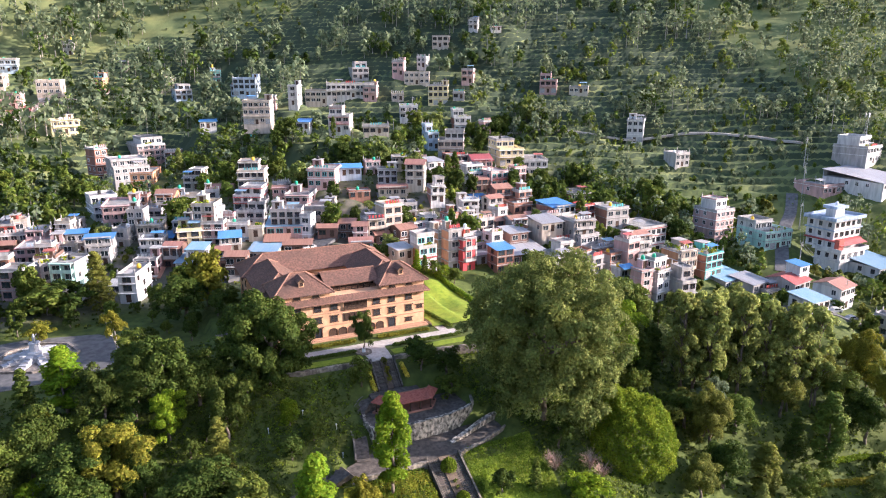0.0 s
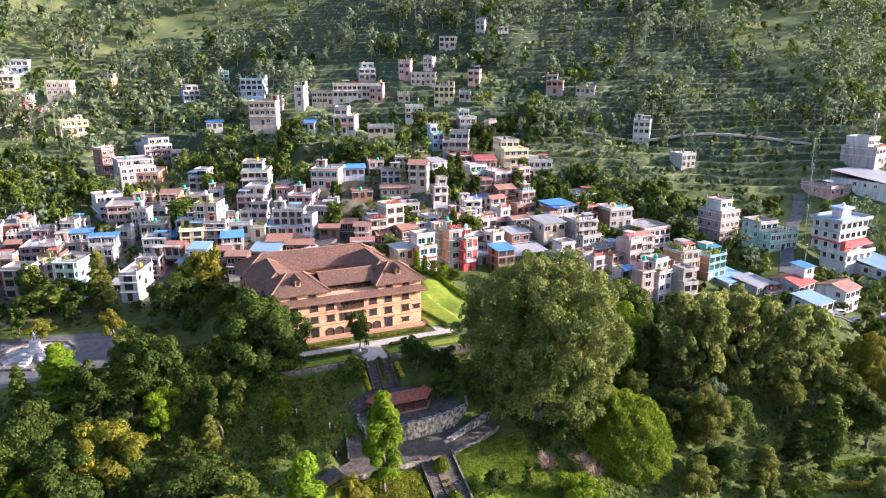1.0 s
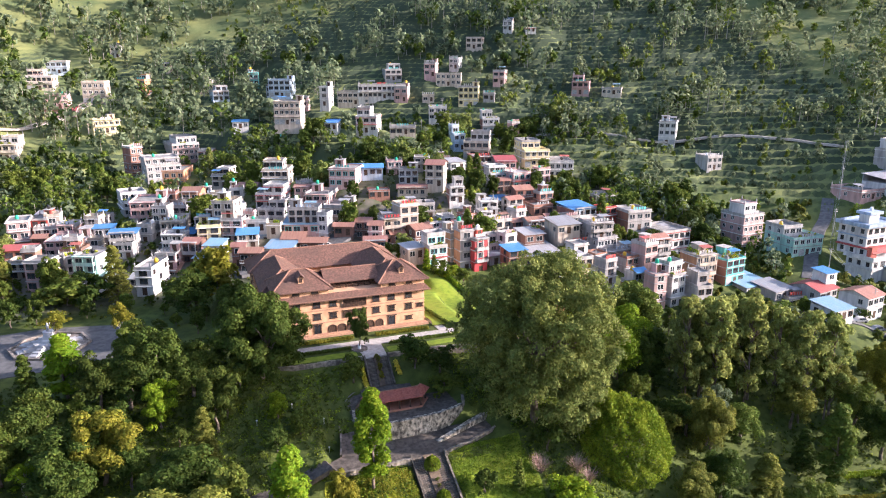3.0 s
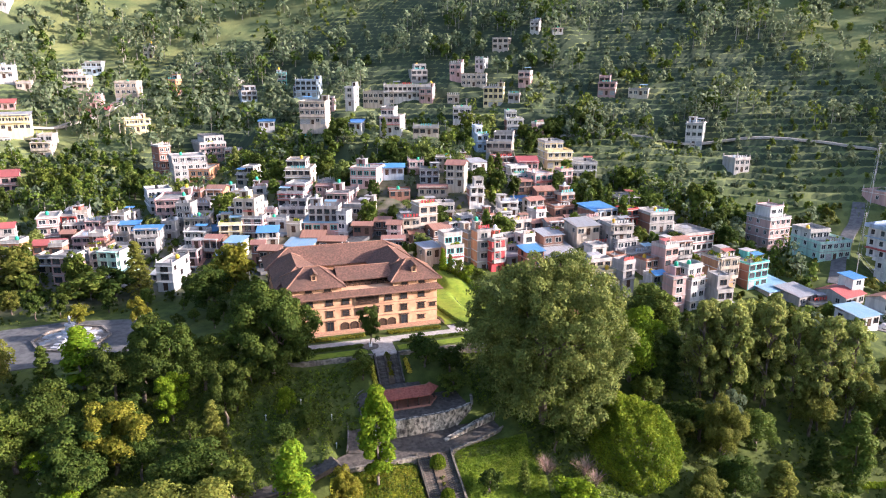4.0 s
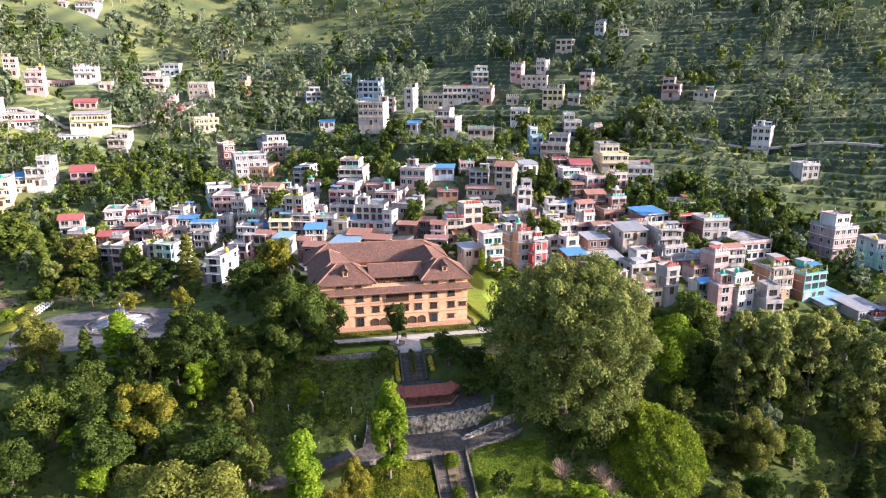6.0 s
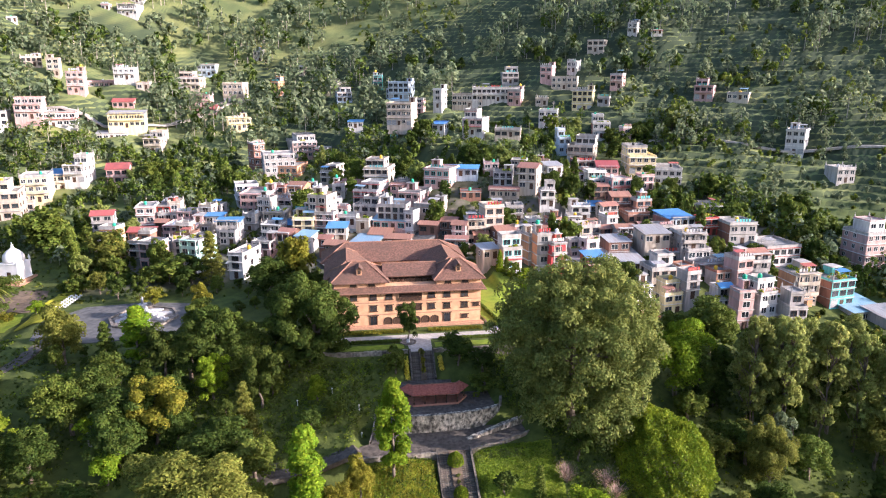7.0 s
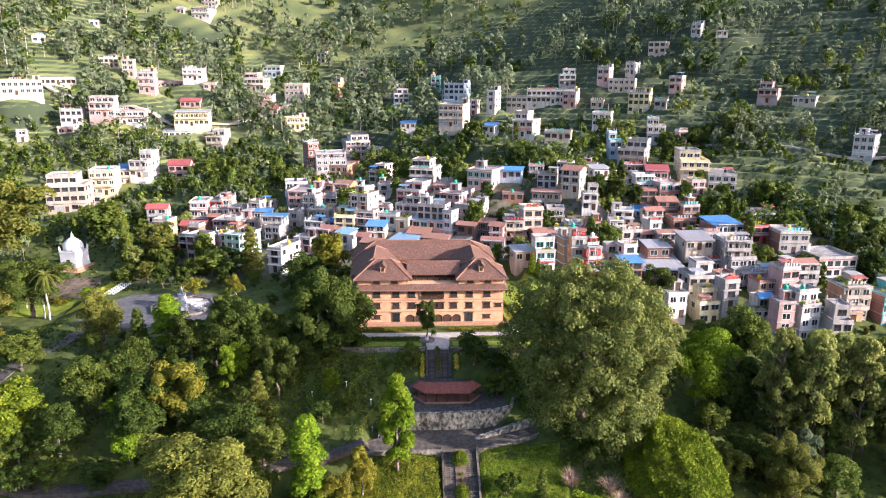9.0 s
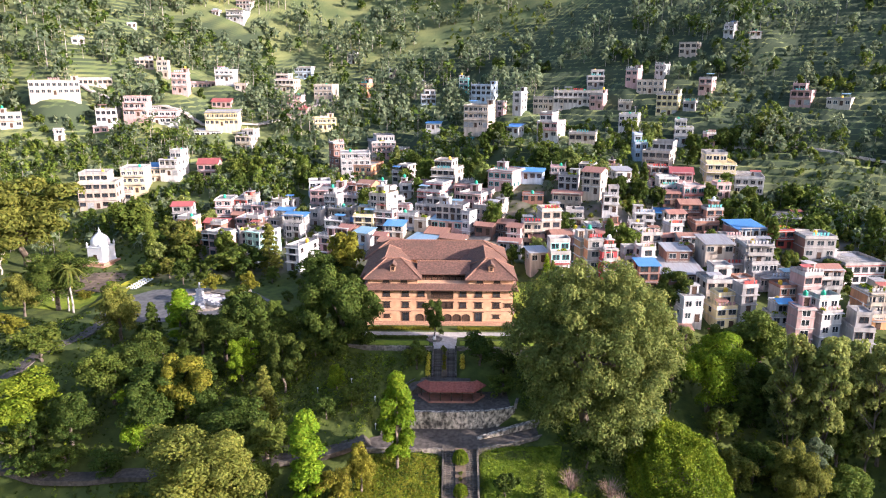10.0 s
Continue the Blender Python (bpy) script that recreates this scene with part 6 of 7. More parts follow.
def stairs(name, x0, x1, y0, z0, y1, z1, n, gap, label, landing=None):
    """Steps going down towards -y, in two flights side by side about a planted bed."""
    st = thing(name, pose((x0 + x1) / 2, y0, z0), label, "stairs")
    w = (x1 - x0) / 2
    tread, rise = (y0 - y1) / n, (z0 - z1) / n
    for sgn in (-1, 1):
        a, b = (-w, -gap) if sgn < 0 else (gap, w)
        me = MB().box(a, b, -tread, 0.02, -rise * 2.2, 0).mesh("step", STEP_STONE)
        for i in range(n):
            part("step", me, None, st, at=pose(0, -i * tread, -(i + 1) * rise))
    # side walls that follow the fall
    for x in (-w - 0.35, w):
        mb = MB()
        mb.add([(x, 0.2, 0.5), (x + 0.35, 0.2, 0.5), (x + 0.35, y1 - y0, z1 - z0 + 0.5), (x, y1 - y0, z1 - z0 + 0.5), (x, 0.2, -3), (x + 0.35, 0.2, -3), (x + 0.35, y1 - y0, z1 - z0 - 2), (x, y1 - y0, z1 - z0 - 2)],
               [(0, 1, 2, 3), (4, 7, 6, 5), (0, 4, 5, 1), (1, 5, 6, 2), (2, 6, 7, 3), (3, 7, 4, 0)])
        part("side_wall", mb, STEP_STONE, st, "dark stone side wall")
    mb = MB()
    mb.add([(-gap, 0, 0.1), (gap, 0, 0.1), (gap, y1 - y0, z1 - z0 + 0.25), (-gap, y1 - y0, z1 - z0 + 0.25), (-gap, 0, -3), (gap, 0, -3), (gap, y1 - y0, z1 - z0 - 2), (-gap, y1 - y0, z1 - z0 - 2)],
           [(0, 1, 2, 3), (4, 7, 6, 5), (0, 4, 5, 1), (1, 5, 6, 2), (2, 6, 7, 3), (3, 7, 4, 0)])
    part("flower_bed", mb, SOIL, st, "earth bed between the flights")
    return st


stairs("garden_stairs", 40.0, 44.4, 121.9, T + 0.05, 117.0, -5.2, 24, 0.55, "dark stone garden steps in two flights about a planted bed")
for k, yy in enumerate((120.6, 119.2, 117.8)):
    tree(42.2, yy, 2.4, 0.5, "bush", "gold" if k else "olive", k % 3, z=T - (121.9 - yy) * 0.88, label="small shrub in the bed between the steps")
stairs("lower_garden_stairs", 42.5, 48.3, 99.6, -11.0, 85.0, -18.0, 40, 0.95, "dark stone garden steps going down between lawns")
for k, yy in enumerate((94.6, 93.6, 88.6, 87.4)):
    tree(45.4, yy, 0.9, 0.9, "bush", "olive" if k % 2 else "mid", k % 3, z=-11.0 - (99.6 - yy) * 0.48, label="low plant in the bed between the steps")
for yy, hh in ((97.2, 3.4), (91.4, 3.0)):
    tree(45.4, yy, hh * 0.66, 1.25, "dome", "fern", 0, z=-11.0 - (99.6 - yy) * 0.48, label="clipped round green shrub between the steps", category="shrub")

flat("landing_paved", [(37.5, 114.6), (47.5, 114.6), (47.5, 117.02), (37.5, 117.02)], -5.2, PAVING, "dark paved landing below the steps", "landing", 1.5)
flat("terrace_paved", [(36.0, 107.3), (42, 107.2), (50, 107.6), (55.6, 109.4), (56.8, 113.5), (54.5, 117.5), (50, 119.0), (46.5, 117.0), (36.5, 116.0), (34.8, 111)], -7.6, PAVING, "dark slate paved garden terrace", "terrace", 1.2)
stone_wall("wall_garden_front", [(35.6, 107.0), (42, 106.9), (50, 107.3), (55.8, 109.1)], 0.7, [-7.5] * 4, [-12.2] * 4, WHITE_STONE, "weathered whitewashed stone retaining wall")
stone_wall("wall_garden_back", [(46.5, 117.6), (50, 119.3), (54.8, 117.9), (57.2, 113.6), (56.0, 109.1)], 0.5, [-6.2, -6.3, -6.5, -6.8, -6.9], [-9] * 5, STONE, "low curved grey stone wall round the terrace")
flat("path_lower", [(29, 99.3), (42.4, 99.3), (48.4, 99.5), (54, 101.2), (62, 105.2), (61.5, 108.5), (55.8, 108.8), (50, 107.0), (36.0, 106.7), (33, 105), (28.5, 103)], -11.0, PAVING, "dark slate paved garden path", "path", 1.2)
stone_wall("wall_low_rubble", [(48.5, 103.0), (52, 104.4), (56, 106.3), (60.5, 108.2)], 0.95, [-10.75, -10.3, -9.9, -9.7], [-12] * 4, WHITE_STONE, "low broken whitewashed stone wall")
stone_wall("wall_path_edge", [(48.6, 99.4), (54.2, 101.0), (62.3, 105.0)], 0.45, [-10.7] * 3, [-14] * 3, STONE, "low grey stone edge of the garden path")
stone_wall("wall_path_edge_west", [(28.5, 99.0), (35, 99.0), (42.2, 99.1)], 0.45, [-10.75] * 3, [-14] * 3, STONE, "low grey stone edge of the garden path")


def ramp(name, pts, width, label):
    """A path with its own falling levels, x y z at each point, and a wall on its outer side."""
    mb, wl = MB(), MB()
    v, f, wv, wf = [], [], [], []
    P = [Vector(p) for p in pts]
    fine = []
    for i in range(len(P) - 1):
        a, b, c, d = P[max(i - 1, 0)], P[i], P[i + 1], P[min(i + 2, len(P) - 1)]
        for k in range(8):
            t = k / 8
            fine.append(0.5 * ((2 * b) + (c - a) * t + (2 * a - 5 * b + 4 * c - d) * t * t + (3 * b - a - 3 * c + d) * t ** 3))
    fine.append(P[-1])
    for i, p in enumerate(fine):
        q = fine[min(i + 1, len(fine) - 1)] - fine[max(i - 1, 0)]
        s = Vector((q.y, -q.x, 0)).normalized() * width / 2
        z = math.ceil(p.z / 0.17) * 0.17
        for e in (p - s, p + s):
            v += [(e.x, e.y, z), (e.x, e.y, z - 2.5)]
        o = p + s * 1.25
        wv += [((p + s).x, (p + s).y, p.z + 0.55), (o.x, o.y, p.z + 0.55), (o.x, o.y, p.z - 2.5)]
    for i in range(len(fine) - 1):
        a = i * 4
        f += [(a, a + 2, a + 6, a + 4), (a, a + 4, a + 5, a + 1), (a + 2, a + 3, a + 7, a + 6)]
        a = i * 3
        wf += [(a, a + 1, a + 4, a + 3), (a + 1, a + 2, a + 5, a + 4)]
    r = tagged(new(name, mb.add(v, f).mesh(name, PAVING)), label, "path", kind="structure")
    tagged(new("wall_ramp", wl.add(wv, wf).mesh("wall_ramp", STONE)), "low grey stone wall beside the curved steps", "wall", kind="structure")
    return r


stone_wall("wall_terrace_side", [(38.0, 115.9), (35.6, 114.2), (34.7, 111.0), (35.5, 107.2)], 0.5, [-7.2] * 4, [-11] * 4, WHITE_STONE, "weathered whitewashed wall beside the curved steps")
ramp("path_curved", [(39.5, 115.9, -5.25), (36.4, 115.6, -6.2), (33.6, 112.6, -8.0), (33.0, 108.0, -9.6), (32.0, 103.6, -10.95)], 2.3, "dark stone curved stepped path down the garden")


def garden_pavilion():
    g = thing("garden_pavilion", pose(43.7, 112.6, -7.6), "open garden shelter with a red tiled roof on timber posts", "pavilion")
    x0, x1, xa, xb = -6.9, 6.9, -4.4, 4.4
    yf, yb, ym = -2.3, 2.1, 0.6
    ze, zr = 2.45, 3.45
    outl = [(x0, 0.9), (xa, yf), (xb, yf), (x1, 0.9), (xb + 0.8, yb), (xa - 0.8, yb)]
    rid = [(x0 + 1.8, ym + 0.5), (xa + 0.2, ym - 0.3), (xb - 0.2, ym - 0.3), (x1 - 1.8, ym + 0.5)]
    def plate(pts):
        part("roof", MB().slab(pts, 0.14), ROOF_RED, g, "red clay tile roof slope")
    E = [(*p, ze) for p in outl]
    R = [(*p, zr) for p in rid]
    plate([E[0], E[1], R[1], R[0]]); plate([E[1], E[2], R[2], R[1]]); plate([E[2], E[3], R[3], R[2]])
    plate([E[3], E[4], R[3]]); plate([E[4], E[5], R[1], R[2]]); plate([E[4], R[2], R[3]]); plate([E[5], R[0], R[1]]); plate([E[5], E[0], R[0]])
    rt = MB()
    for a, b in zip(R[:-1], R[1:]):
        rt.tube(a, b, 0.1, 0.1, 6)
    part("ridge_tiles", rt, ROOF_RIDGE, g)
    me = MB().box(-0.09, 0.09, -0.09, 0.09, 0.4, 2.5).box(-0.16, 0.16, -0.16, 0.16, 0.4, 0.65).mesh("post", WOOD)
    for px, py in [(-5.9, 0.6), (-4.2, -1.8), (-2.1, -1.8), (0, -1.8), (2.1, -1.8), (4.2, -1.8), (5.9, 0.6), (-4.6, 1.7), (4.6, 1.7), (-1.5, 1.7), (1.5, 1.7)]:
        part("post", me, None, g, at=pose(px, py, 0))
    part("floor", MB().slab([(x0 + 0.3, 0.9, 0.4), (xa, yf + 0.25, 0.4), (xb, yf + 0.25, 0.4), (x1 - 0.3, 0.9, 0.4), (xb + 0.6, yb - 0.2, 0.4), (xa - 0.6, yb - 0.2, 0.4)], 0.4), PAINT["b"], g, "red brick floor plinth")
    part("bench", MB().box(-4.4, 4.4, 1.35, 1.75, 0.4, 0.85), STONE, g, "stone bench")
    return g


ROOF_RED = mat("red_tile_roof", (0.26, 0.075, 0.05), (0.40, 0.13, 0.085), 2.5, 0.85, 0.8, 8, stain=(0.20, 0.08, 0.06), sscale=0.5, amount=0.6)
garden_pavilion()

# sunlight put into the grass colour: brighter and yellower than the plain lawn
GOLDGRASS = mat("sunlit_long_grass", (0.25, 0.25, 0.012), (0.43, 0.39, 0.020), 0.7, 0.95, 0.9, 5, stain=(0.15, 0.19, 0.02), sscale=0.2, amount=0.6)
draped("lawn", 48.9, 63.5, 86.5, 101.0, 0.09, LAWN, "bright lawn beside the lower garden steps", "lawn", edge=0.6)
draped("lawn", 27.0, 41.8, 84.0, 98.4, 0.09, GOLDGRASS, "yellow-green long grass beside the lower garden steps", "lawn", edge=0.6)

# tree in a round bed before the palace, its foot painted white
tree(40.0, 126.8, 8.8, 0.62, "broad", "dark", 1, z=T + 0.1, label="dark green tree in a round bed before the palace")
part("painted_band", MB().lathe([(0.36, 0.05), (0.34, 0.9)], 12), WHITEWASH, thing("tree_bed", pose(40.0, 126.8, T + 0.1), "round stone-edged tree bed with a whitewashed band", "planter"))
bpy.data.objects["tree_bed"].empty_display_size = 0.4
part("kerb", MB().lathe([(1.7, -0.1), (1.7, 0.16), (1.45, 0.16), (1.45, 0.05), (0.05, 0.05)], 20), STONE, bpy.data.objects["tree_bed"])

# drive at the foot of the garden and the drive up to the plaza
ribbon("road_drive", [(-90, 104), (-60, 101), (-38, 98.2), (-26, 95.2), (-14, 95.4), (0, 96.6), (12, 97.2), (22, 99.2), (30, 101.2)], 3.0, PAVING, "dark paved drive at the foot of the garden", "road")
ribbon("road_to_plaza", [(-62, 112), (-50, 119), (-45, 126), (-41, 138), (-37, 150)], 3.2, PAVING, "dark paved drive up to the plaza", "road")

# plaza with a white stepped monument
PLZ = -3.4
flat("plaza_paved", [(-43, 146), (-30, 142.5), (-12, 144.5), (-3, 150), (-4, 160), (-10, 167), (-24, 170), (-38, 168), (-45, 158)], PLZ + 0.05, ASPHALT, "dark grey paved plaza round the monument", "plaza", 0.8)


def monument():
    m = thing("monument", pose(-21.5, 157.5, PLZ + 0.05), "white stepped monument with a dark statue on top", "monument")
    part("basin", MB().lathe([(8.2, 0), (8.2, 0.5), (7.6, 0.5), (7.6, 0.15), (0.1, 0.15)], 8), STONE, m, "eight-sided grey stone platform")
    for i in range(8):
        a = i * 45 + 22
        b = MB()
        for k in range(4):
            b.box(1.5, 6.4 - k * 1.1, -0.9 + 0.12 * k, 0.9 - 0.12 * k, 0.15 + 0.3 * k, 0.45 + 0.3 * k)
        part("stepped_ramp", b, MARBLE, m, "white stepped ramp", at=pose(0, 0, 0, 0, 0, a))
    part("pedestal", MB().lathe([(2.6, 0.15), (2.6, 0.9), (1.9, 1.0), (1.7, 1.8), (1.2, 1.9), (0.95, 3.3), (1.15, 3.4), (1.15, 3.6), (0.1, 3.6)], 8), MARBLE, m, "white tapering pedestal")
    s = MB().lathe([(0.05, 0), (0.32, 0.02), (0.25, 0.5), (0.3, 0.9), (0.34, 1.3), (0.16, 1.52), (0.18, 1.7), (0.12, 1.88), (0.02, 1.92)], 10)
    s.tube((0.25, 0, 1.3), (0.6, 0, 1.85), 0.09, 0.06)
    part("statue", s, STEEL, m, "dark metal statue", at=pose(0, 0, 3.6), smooth=True)


monument()


def temple():
    t = thing("white_temple", pose(-66.6, 197.0, gz(-66.6, 197.0) - 0.9, 0, 0, -14) @ Matrix.Diagonal((0.68, 0.68, 0.78, 1)), "white domed temple with corner turrets on a red plinth", "temple")
    part("plinth", MB().box(-8.6, 6.8, -7.4, 6.8, -2, 1.2).box(-6.2, 5.6, -5.8, 5.6, 1.2, 2.2), PALACE_BASE, t, "red brick stepped plinth")
    part("body", MB().box(-4.1, 4.1, -4.1, 4.1, 2.2, 8.4).box(-4.35, 4.35, -4.35, 4.35, 8.0, 8.3).box(-4.3, 4.3, -4.3, 4.3, 2.2, 2.7), WHITEWASH, t)
    part("dome", MB().lathe([(3.95, 8.4), (4.25, 9.2), (4.2, 10.2), (3.7, 11.3), (2.7, 12.3), (1.5, 13.0), (0.7, 13.6), (0.5, 14.2), (0.55, 14.4), (0.15, 15.0), (0.02, 15.9)], 24), WHITEWASH, t, smooth=True)
    for a in (-1, 1):
        for b in (-1, 1):
            part("turret", MB().lathe([(0.42, 8.4), (0.4, 9.0), (0.5, 9.1), (0.42, 9.5), (0.24, 9.9), (0.05, 10.4)], 10, c=(a * 3.95, b * 3.95)), WHITEWASH, t, smooth=True)
    part("doorway", MB().box(-0.9, 0.9, -4.16, -4.0, 2.7, 5.2), WOOD, t)


temple()

# roads of the town and the hill
ribbon("road_town", [(20, 188), (40, 196), (52, 203), (62, 214), (80, 222)], 7.0, ASPHALT, "grey asphalt town street", "road", 0.12)
ribbon("road_east", [(186, 148), (194, 155), (204, 164), (213, 171), (222, 177.5), (231, 183.5), (241, 192)], 4.2, ASPHALT, "grey lane climbing between the houses", "road", 0.15)
ribbon("road_east_lower", [(160, 127), (166, 124.5), (172, 122), (180, 118.5), (190, 114), (204, 109)], 4.5, ASPHALT, "grey lane below the houses", "road", 0.12)
ribbon("road_hill_track", [(150, 296), (176, 281), (198, 268), (240, 247), (275, 216)], 2.6, PALE_PAVING, "pale dirt track along the hillside", "road", 0.55, 0.35, even=9)
ribbon("road_valley", [(-60, 385), (-29, 396), (-8, 406), (18, 422)], 4.0, PALE_PAVING, "pale dirt road across the valley", "road", 0.3)
ribbon("road_valley_west", [(-29, 396), (-48, 376), (-62, 352), (-100, 345), (-150, 352)], 4.0, PALE_PAVING, "pale dirt road across the valley", "road", 0.3)


def car(x, y, yaw, paint, label):
    """A small hatchback: body, cabin glass, four wheels."""
    c = thing("car", pose(x, y, gz(x, y) + 0.14, 0, 0, yaw), label, "car", "parked cars")
    prof = [(-2.0, 0.35), (-2.0, 0.8), (-1.9, 0.95), (-1.1, 1.0), (-0.5, 1.5), (1.1, 1.55), (1.75, 1.05), (2.0, 0.95), (2.05, 0.4)]
    n = len(prof)
    b = MB().add([(px, -0.82, pz) for px, pz in prof] + [(px, 0.82, pz) for px, pz in prof], [tuple(range(n)), tuple(range(n, 2 * n))[::-1]] + [(i, n + i, n + (i + 1) % n, (i + 1) % n) for i in range(n)])
    part("body", b, paint, c)
    for sy in (-0.835, 0.825):
        part("side_window", MB().box(-0.45, 1.2, sy, sy + 0.01, 1.02, 1.42), GLASS, c)
    wm = MB().tube((0, -0.1, 0), (0, 0.1, 0), 0.32, 0.32, 14).mesh("wheel", TANK["black"])
    for wx in (-1.25, 1.3):
        for wy in (-0.78, 0.78):
            part("wheel", wm, None, c, at=pose(wx, wy, 0.32))


car(47.0, 199.5, 12, PAINT["w"], "white hatchback car parked in the street")
car(56.0, 207.5, 40, PAINT["w"], "white car parked beside a house")
car(175.2, 121.2, -20, PAINT["w"], "white car parked on the eastern lane")
car(180.0, 119.6, -15, PAINT["w"], "white car parked on the eastern lane")


def power_pole(x, y, h):
    p = thing("power_pole", pose(x, y, gz(x, y)), "grey concrete power pole with cross arms", "pole", "power poles")
    part("shaft", MB().tube((0, 0, -0.5), (0, 0, h), 0.16, 0.09, 8), CONCRETE, p)
    for k in (0.4, 1.1):
        part("cross_arm", MB().box(-0.9, 0.9, -0.05, 0.05, h - k - 0.08, h - k), STEEL, p)
    return Vector((x, y, gz(x, y) + h - 0.4))


def wire(a, b, k):
    mb = MB()
    pts = [a.lerp(b, i / 8) + Vector((k, 0, -1.2 * (1 - (i / 4 - 1) ** 2))) for i in range(9)]
    for p, q in zip(pts[:-1], pts[1:]):
        mb.tube(p, q, 0.03, 0.03, 4)
    tagged(new("power_line", mb.mesh("power_line", STEEL)), "dark sagging cable between power poles", "cable", group="power lines")


tops = [power_pole(*q) for q in ((186, 126, 9), (196, 150, 9), (222, 172, 10), (243, 189, 13), (261, 204, 13))]
for a, b in zip(tops[:-1], tops[1:]):
    for k in (-0.7, 0.7):
        wire(a, b, k)
power_pole(112, 300, 8), power_pole(128, 316, 8), power_pole(122, 308, 8)


def antenna_mast(x, y, z, h):
    m = thing("antenna_mast", pose(x, y, z), "white lattice telephone mast with panel antennas", "mast")
    for a in (0, 120, 240):
        ca, sa = math.cos(radians(a)), math.sin(radians(a))
        part("leg", MB().tube((ca * 0.7, sa * 0.7, 0), (ca * 0.3, sa * 0.3, h), 0.06, 0.05, 5), STEEL, m)
        part("panel_antenna", MB().box(ca * 0.9 - 0.15, ca * 0.9 + 0.15, sa * 0.9 - 0.1, sa * 0.9 + 0.1, h - 2.2, h - 0.4), TRIM, m)
    br = MB()
    n = int(h / 1.2)
    for i in range(n):
        for a in (0, 120, 240):
            r0, r1 = 0.7 - 0.4 * i / n, 0.7 - 0.4 * (i + 1) / n
            br.tube((math.cos(radians(a)) * r0, math.sin(radians(a)) * r0, i * h / n), (math.cos(radians(a + 120)) * r1, math.sin(radians(a + 120)) * r1, (i + 1) * h / n), 0.03, 0.03, 4)
    part("bracing", br, STEEL, m)


antenna_mast(281.5, 193.0, 26.2, 10.5)


draped("flower_bed_long", -51.0, -44.4, 157.5, 184.0, 0.25, GOLDGRASS, "golden grass strip beside the plaza", "flower bed", edge=0.5)
draped("soil_bed", -76.0, -53.5, 171.0, 187.0, 0.22, SOIL, "bare brown soil bed before the temple", "flower bed", edge=0.6)
draped("lawn", -78.0, -53.0, 158.0, 170.0, 0.2, LAWN, "mown lawn below the temple", "lawn", edge=0.6)


def bed_edging(x, y, yaw):
    """Short rows of white kerb stones laid out in a planted bed."""
    e = thing("bed_edging", pose(x, y, gz(x, y) + 0.3, 0, 0, yaw), "rows of short white kerb stones in a planted bed", "edging")
    me = MB().box(-0.36, 0.36, -0.1, 0.1, -0.3, 0.08).mesh("kerb_stone", WHITEWASH)
    for i in range(3):
        for k in range(8):
            part("kerb_stone", me, None, e, at=pose(-2.0 + i * 1.15, k * 1.35, -0.1, 0, 0, 4 * (k % 3) - 4))


bed_edging(-44.0, 169.0, -4)


def railing(x0, y0, x1, y1, h=1.15):
    """A dark steel railing: posts, two rails and upright bars."""
    L, z = math.hypot(x1 - x0, y1 - y0), max(gz(x0, y0), gz(x1, y1))
    r = thing("railing", pose(x0, y0, z, 0, 0, math.degrees(math.atan2(y1 - y0, x1 - x0))), "dark steel railing of upright bars beside the drive", "railing")
    for zz in (0.15, h):
        part("rail", MB().box(0, L, -0.03, 0.03, zz - 0.03, zz + 0.03), TANK["black"], r)
    bar = MB().tube((0, 0, 0.1), (0, 0, h), 0.022, 0.022, 5).mesh("bar", TANK["black"])
    post = MB().box(-0.05, 0.05, -0.05, 0.05, -0.6, h + 0.1).mesh("post", TANK["black"])
    for k in range(int(L / 0.4) + 1):
        part("post" if k % 5 == 0 else "bar", post if k % 5 == 0 else bar, None, r, at=pose(min(L, k * 0.4), 0, 0))


railing(10.5, 98.4, 15.5, 99.4)


def garden_lamp(x, y):
    l = thing("garden_lamp", pose(x, y, gz(x, y)), "short white garden lamp post in the grass", "lamp", "garden lamps")
    part("post", MB().tube((0, 0, -0.2), (0, 0, 0.9), 0.05, 0.05, 6), WHITEWASH, l)
    part("globe", MB().lathe([(0.02, 0.88), (0.14, 0.95), (0.17, 1.06), (0.14, 1.17), (0.02, 1.24)], 10), WHITEWASH, l, smooth=True)


hedge(124, 82.5, 134, 80.6, 1.3, 1.2, "gold", None, "yellow-green hedge on the lower slope", 21, 0.22)
hedge(134, 80.6, 146, 79.6, 1.3, 1.2, "gold", None, "yellow-green hedge on the lower slope", 22, 0.22)
hedge(132, 86.5, 146, 84.5, 1.2, 1.0, "bright", None, "bright hedge on the lower slope", 23, 0.22)
for q in ((29.3, 107.0), (29.0, 109.5), (17.5, 112.0), (8.5, 118.0), (24.0, 113.5)):
    garden_lamp(*q)



# ---- woods, fields and town trees ----
def free_of_houses(x, y, r):
    return all((x - hx) ** 2 + (y - hy) ** 2 > (r + hr) ** 2 for hx, hy, hr in HOUSES)


def in_field(x, y):
    """Open terraced fields on the slopes."""
    for cx, cy, rx, ry in ((222, 232, 46, 34), (252, 200, 30, 18), (192, 222, 16, 14), (200, 262, 22, 12), (270, 300, 40, 16), (235, 345, 34, 12), (60, 470, 44, 12), (240, 222, 50, 24), (215, 292, 30, 16), (170, 320, 30, 22), (285, 262, 30, 14), (95, 455, 34, 18), (-60, 250, 24, 12), (170, 255, 18, 16)):
        if ((x - cx) / rx) ** 2 + ((y - cy) / ry) ** 2 < 1:
            return True
    return False


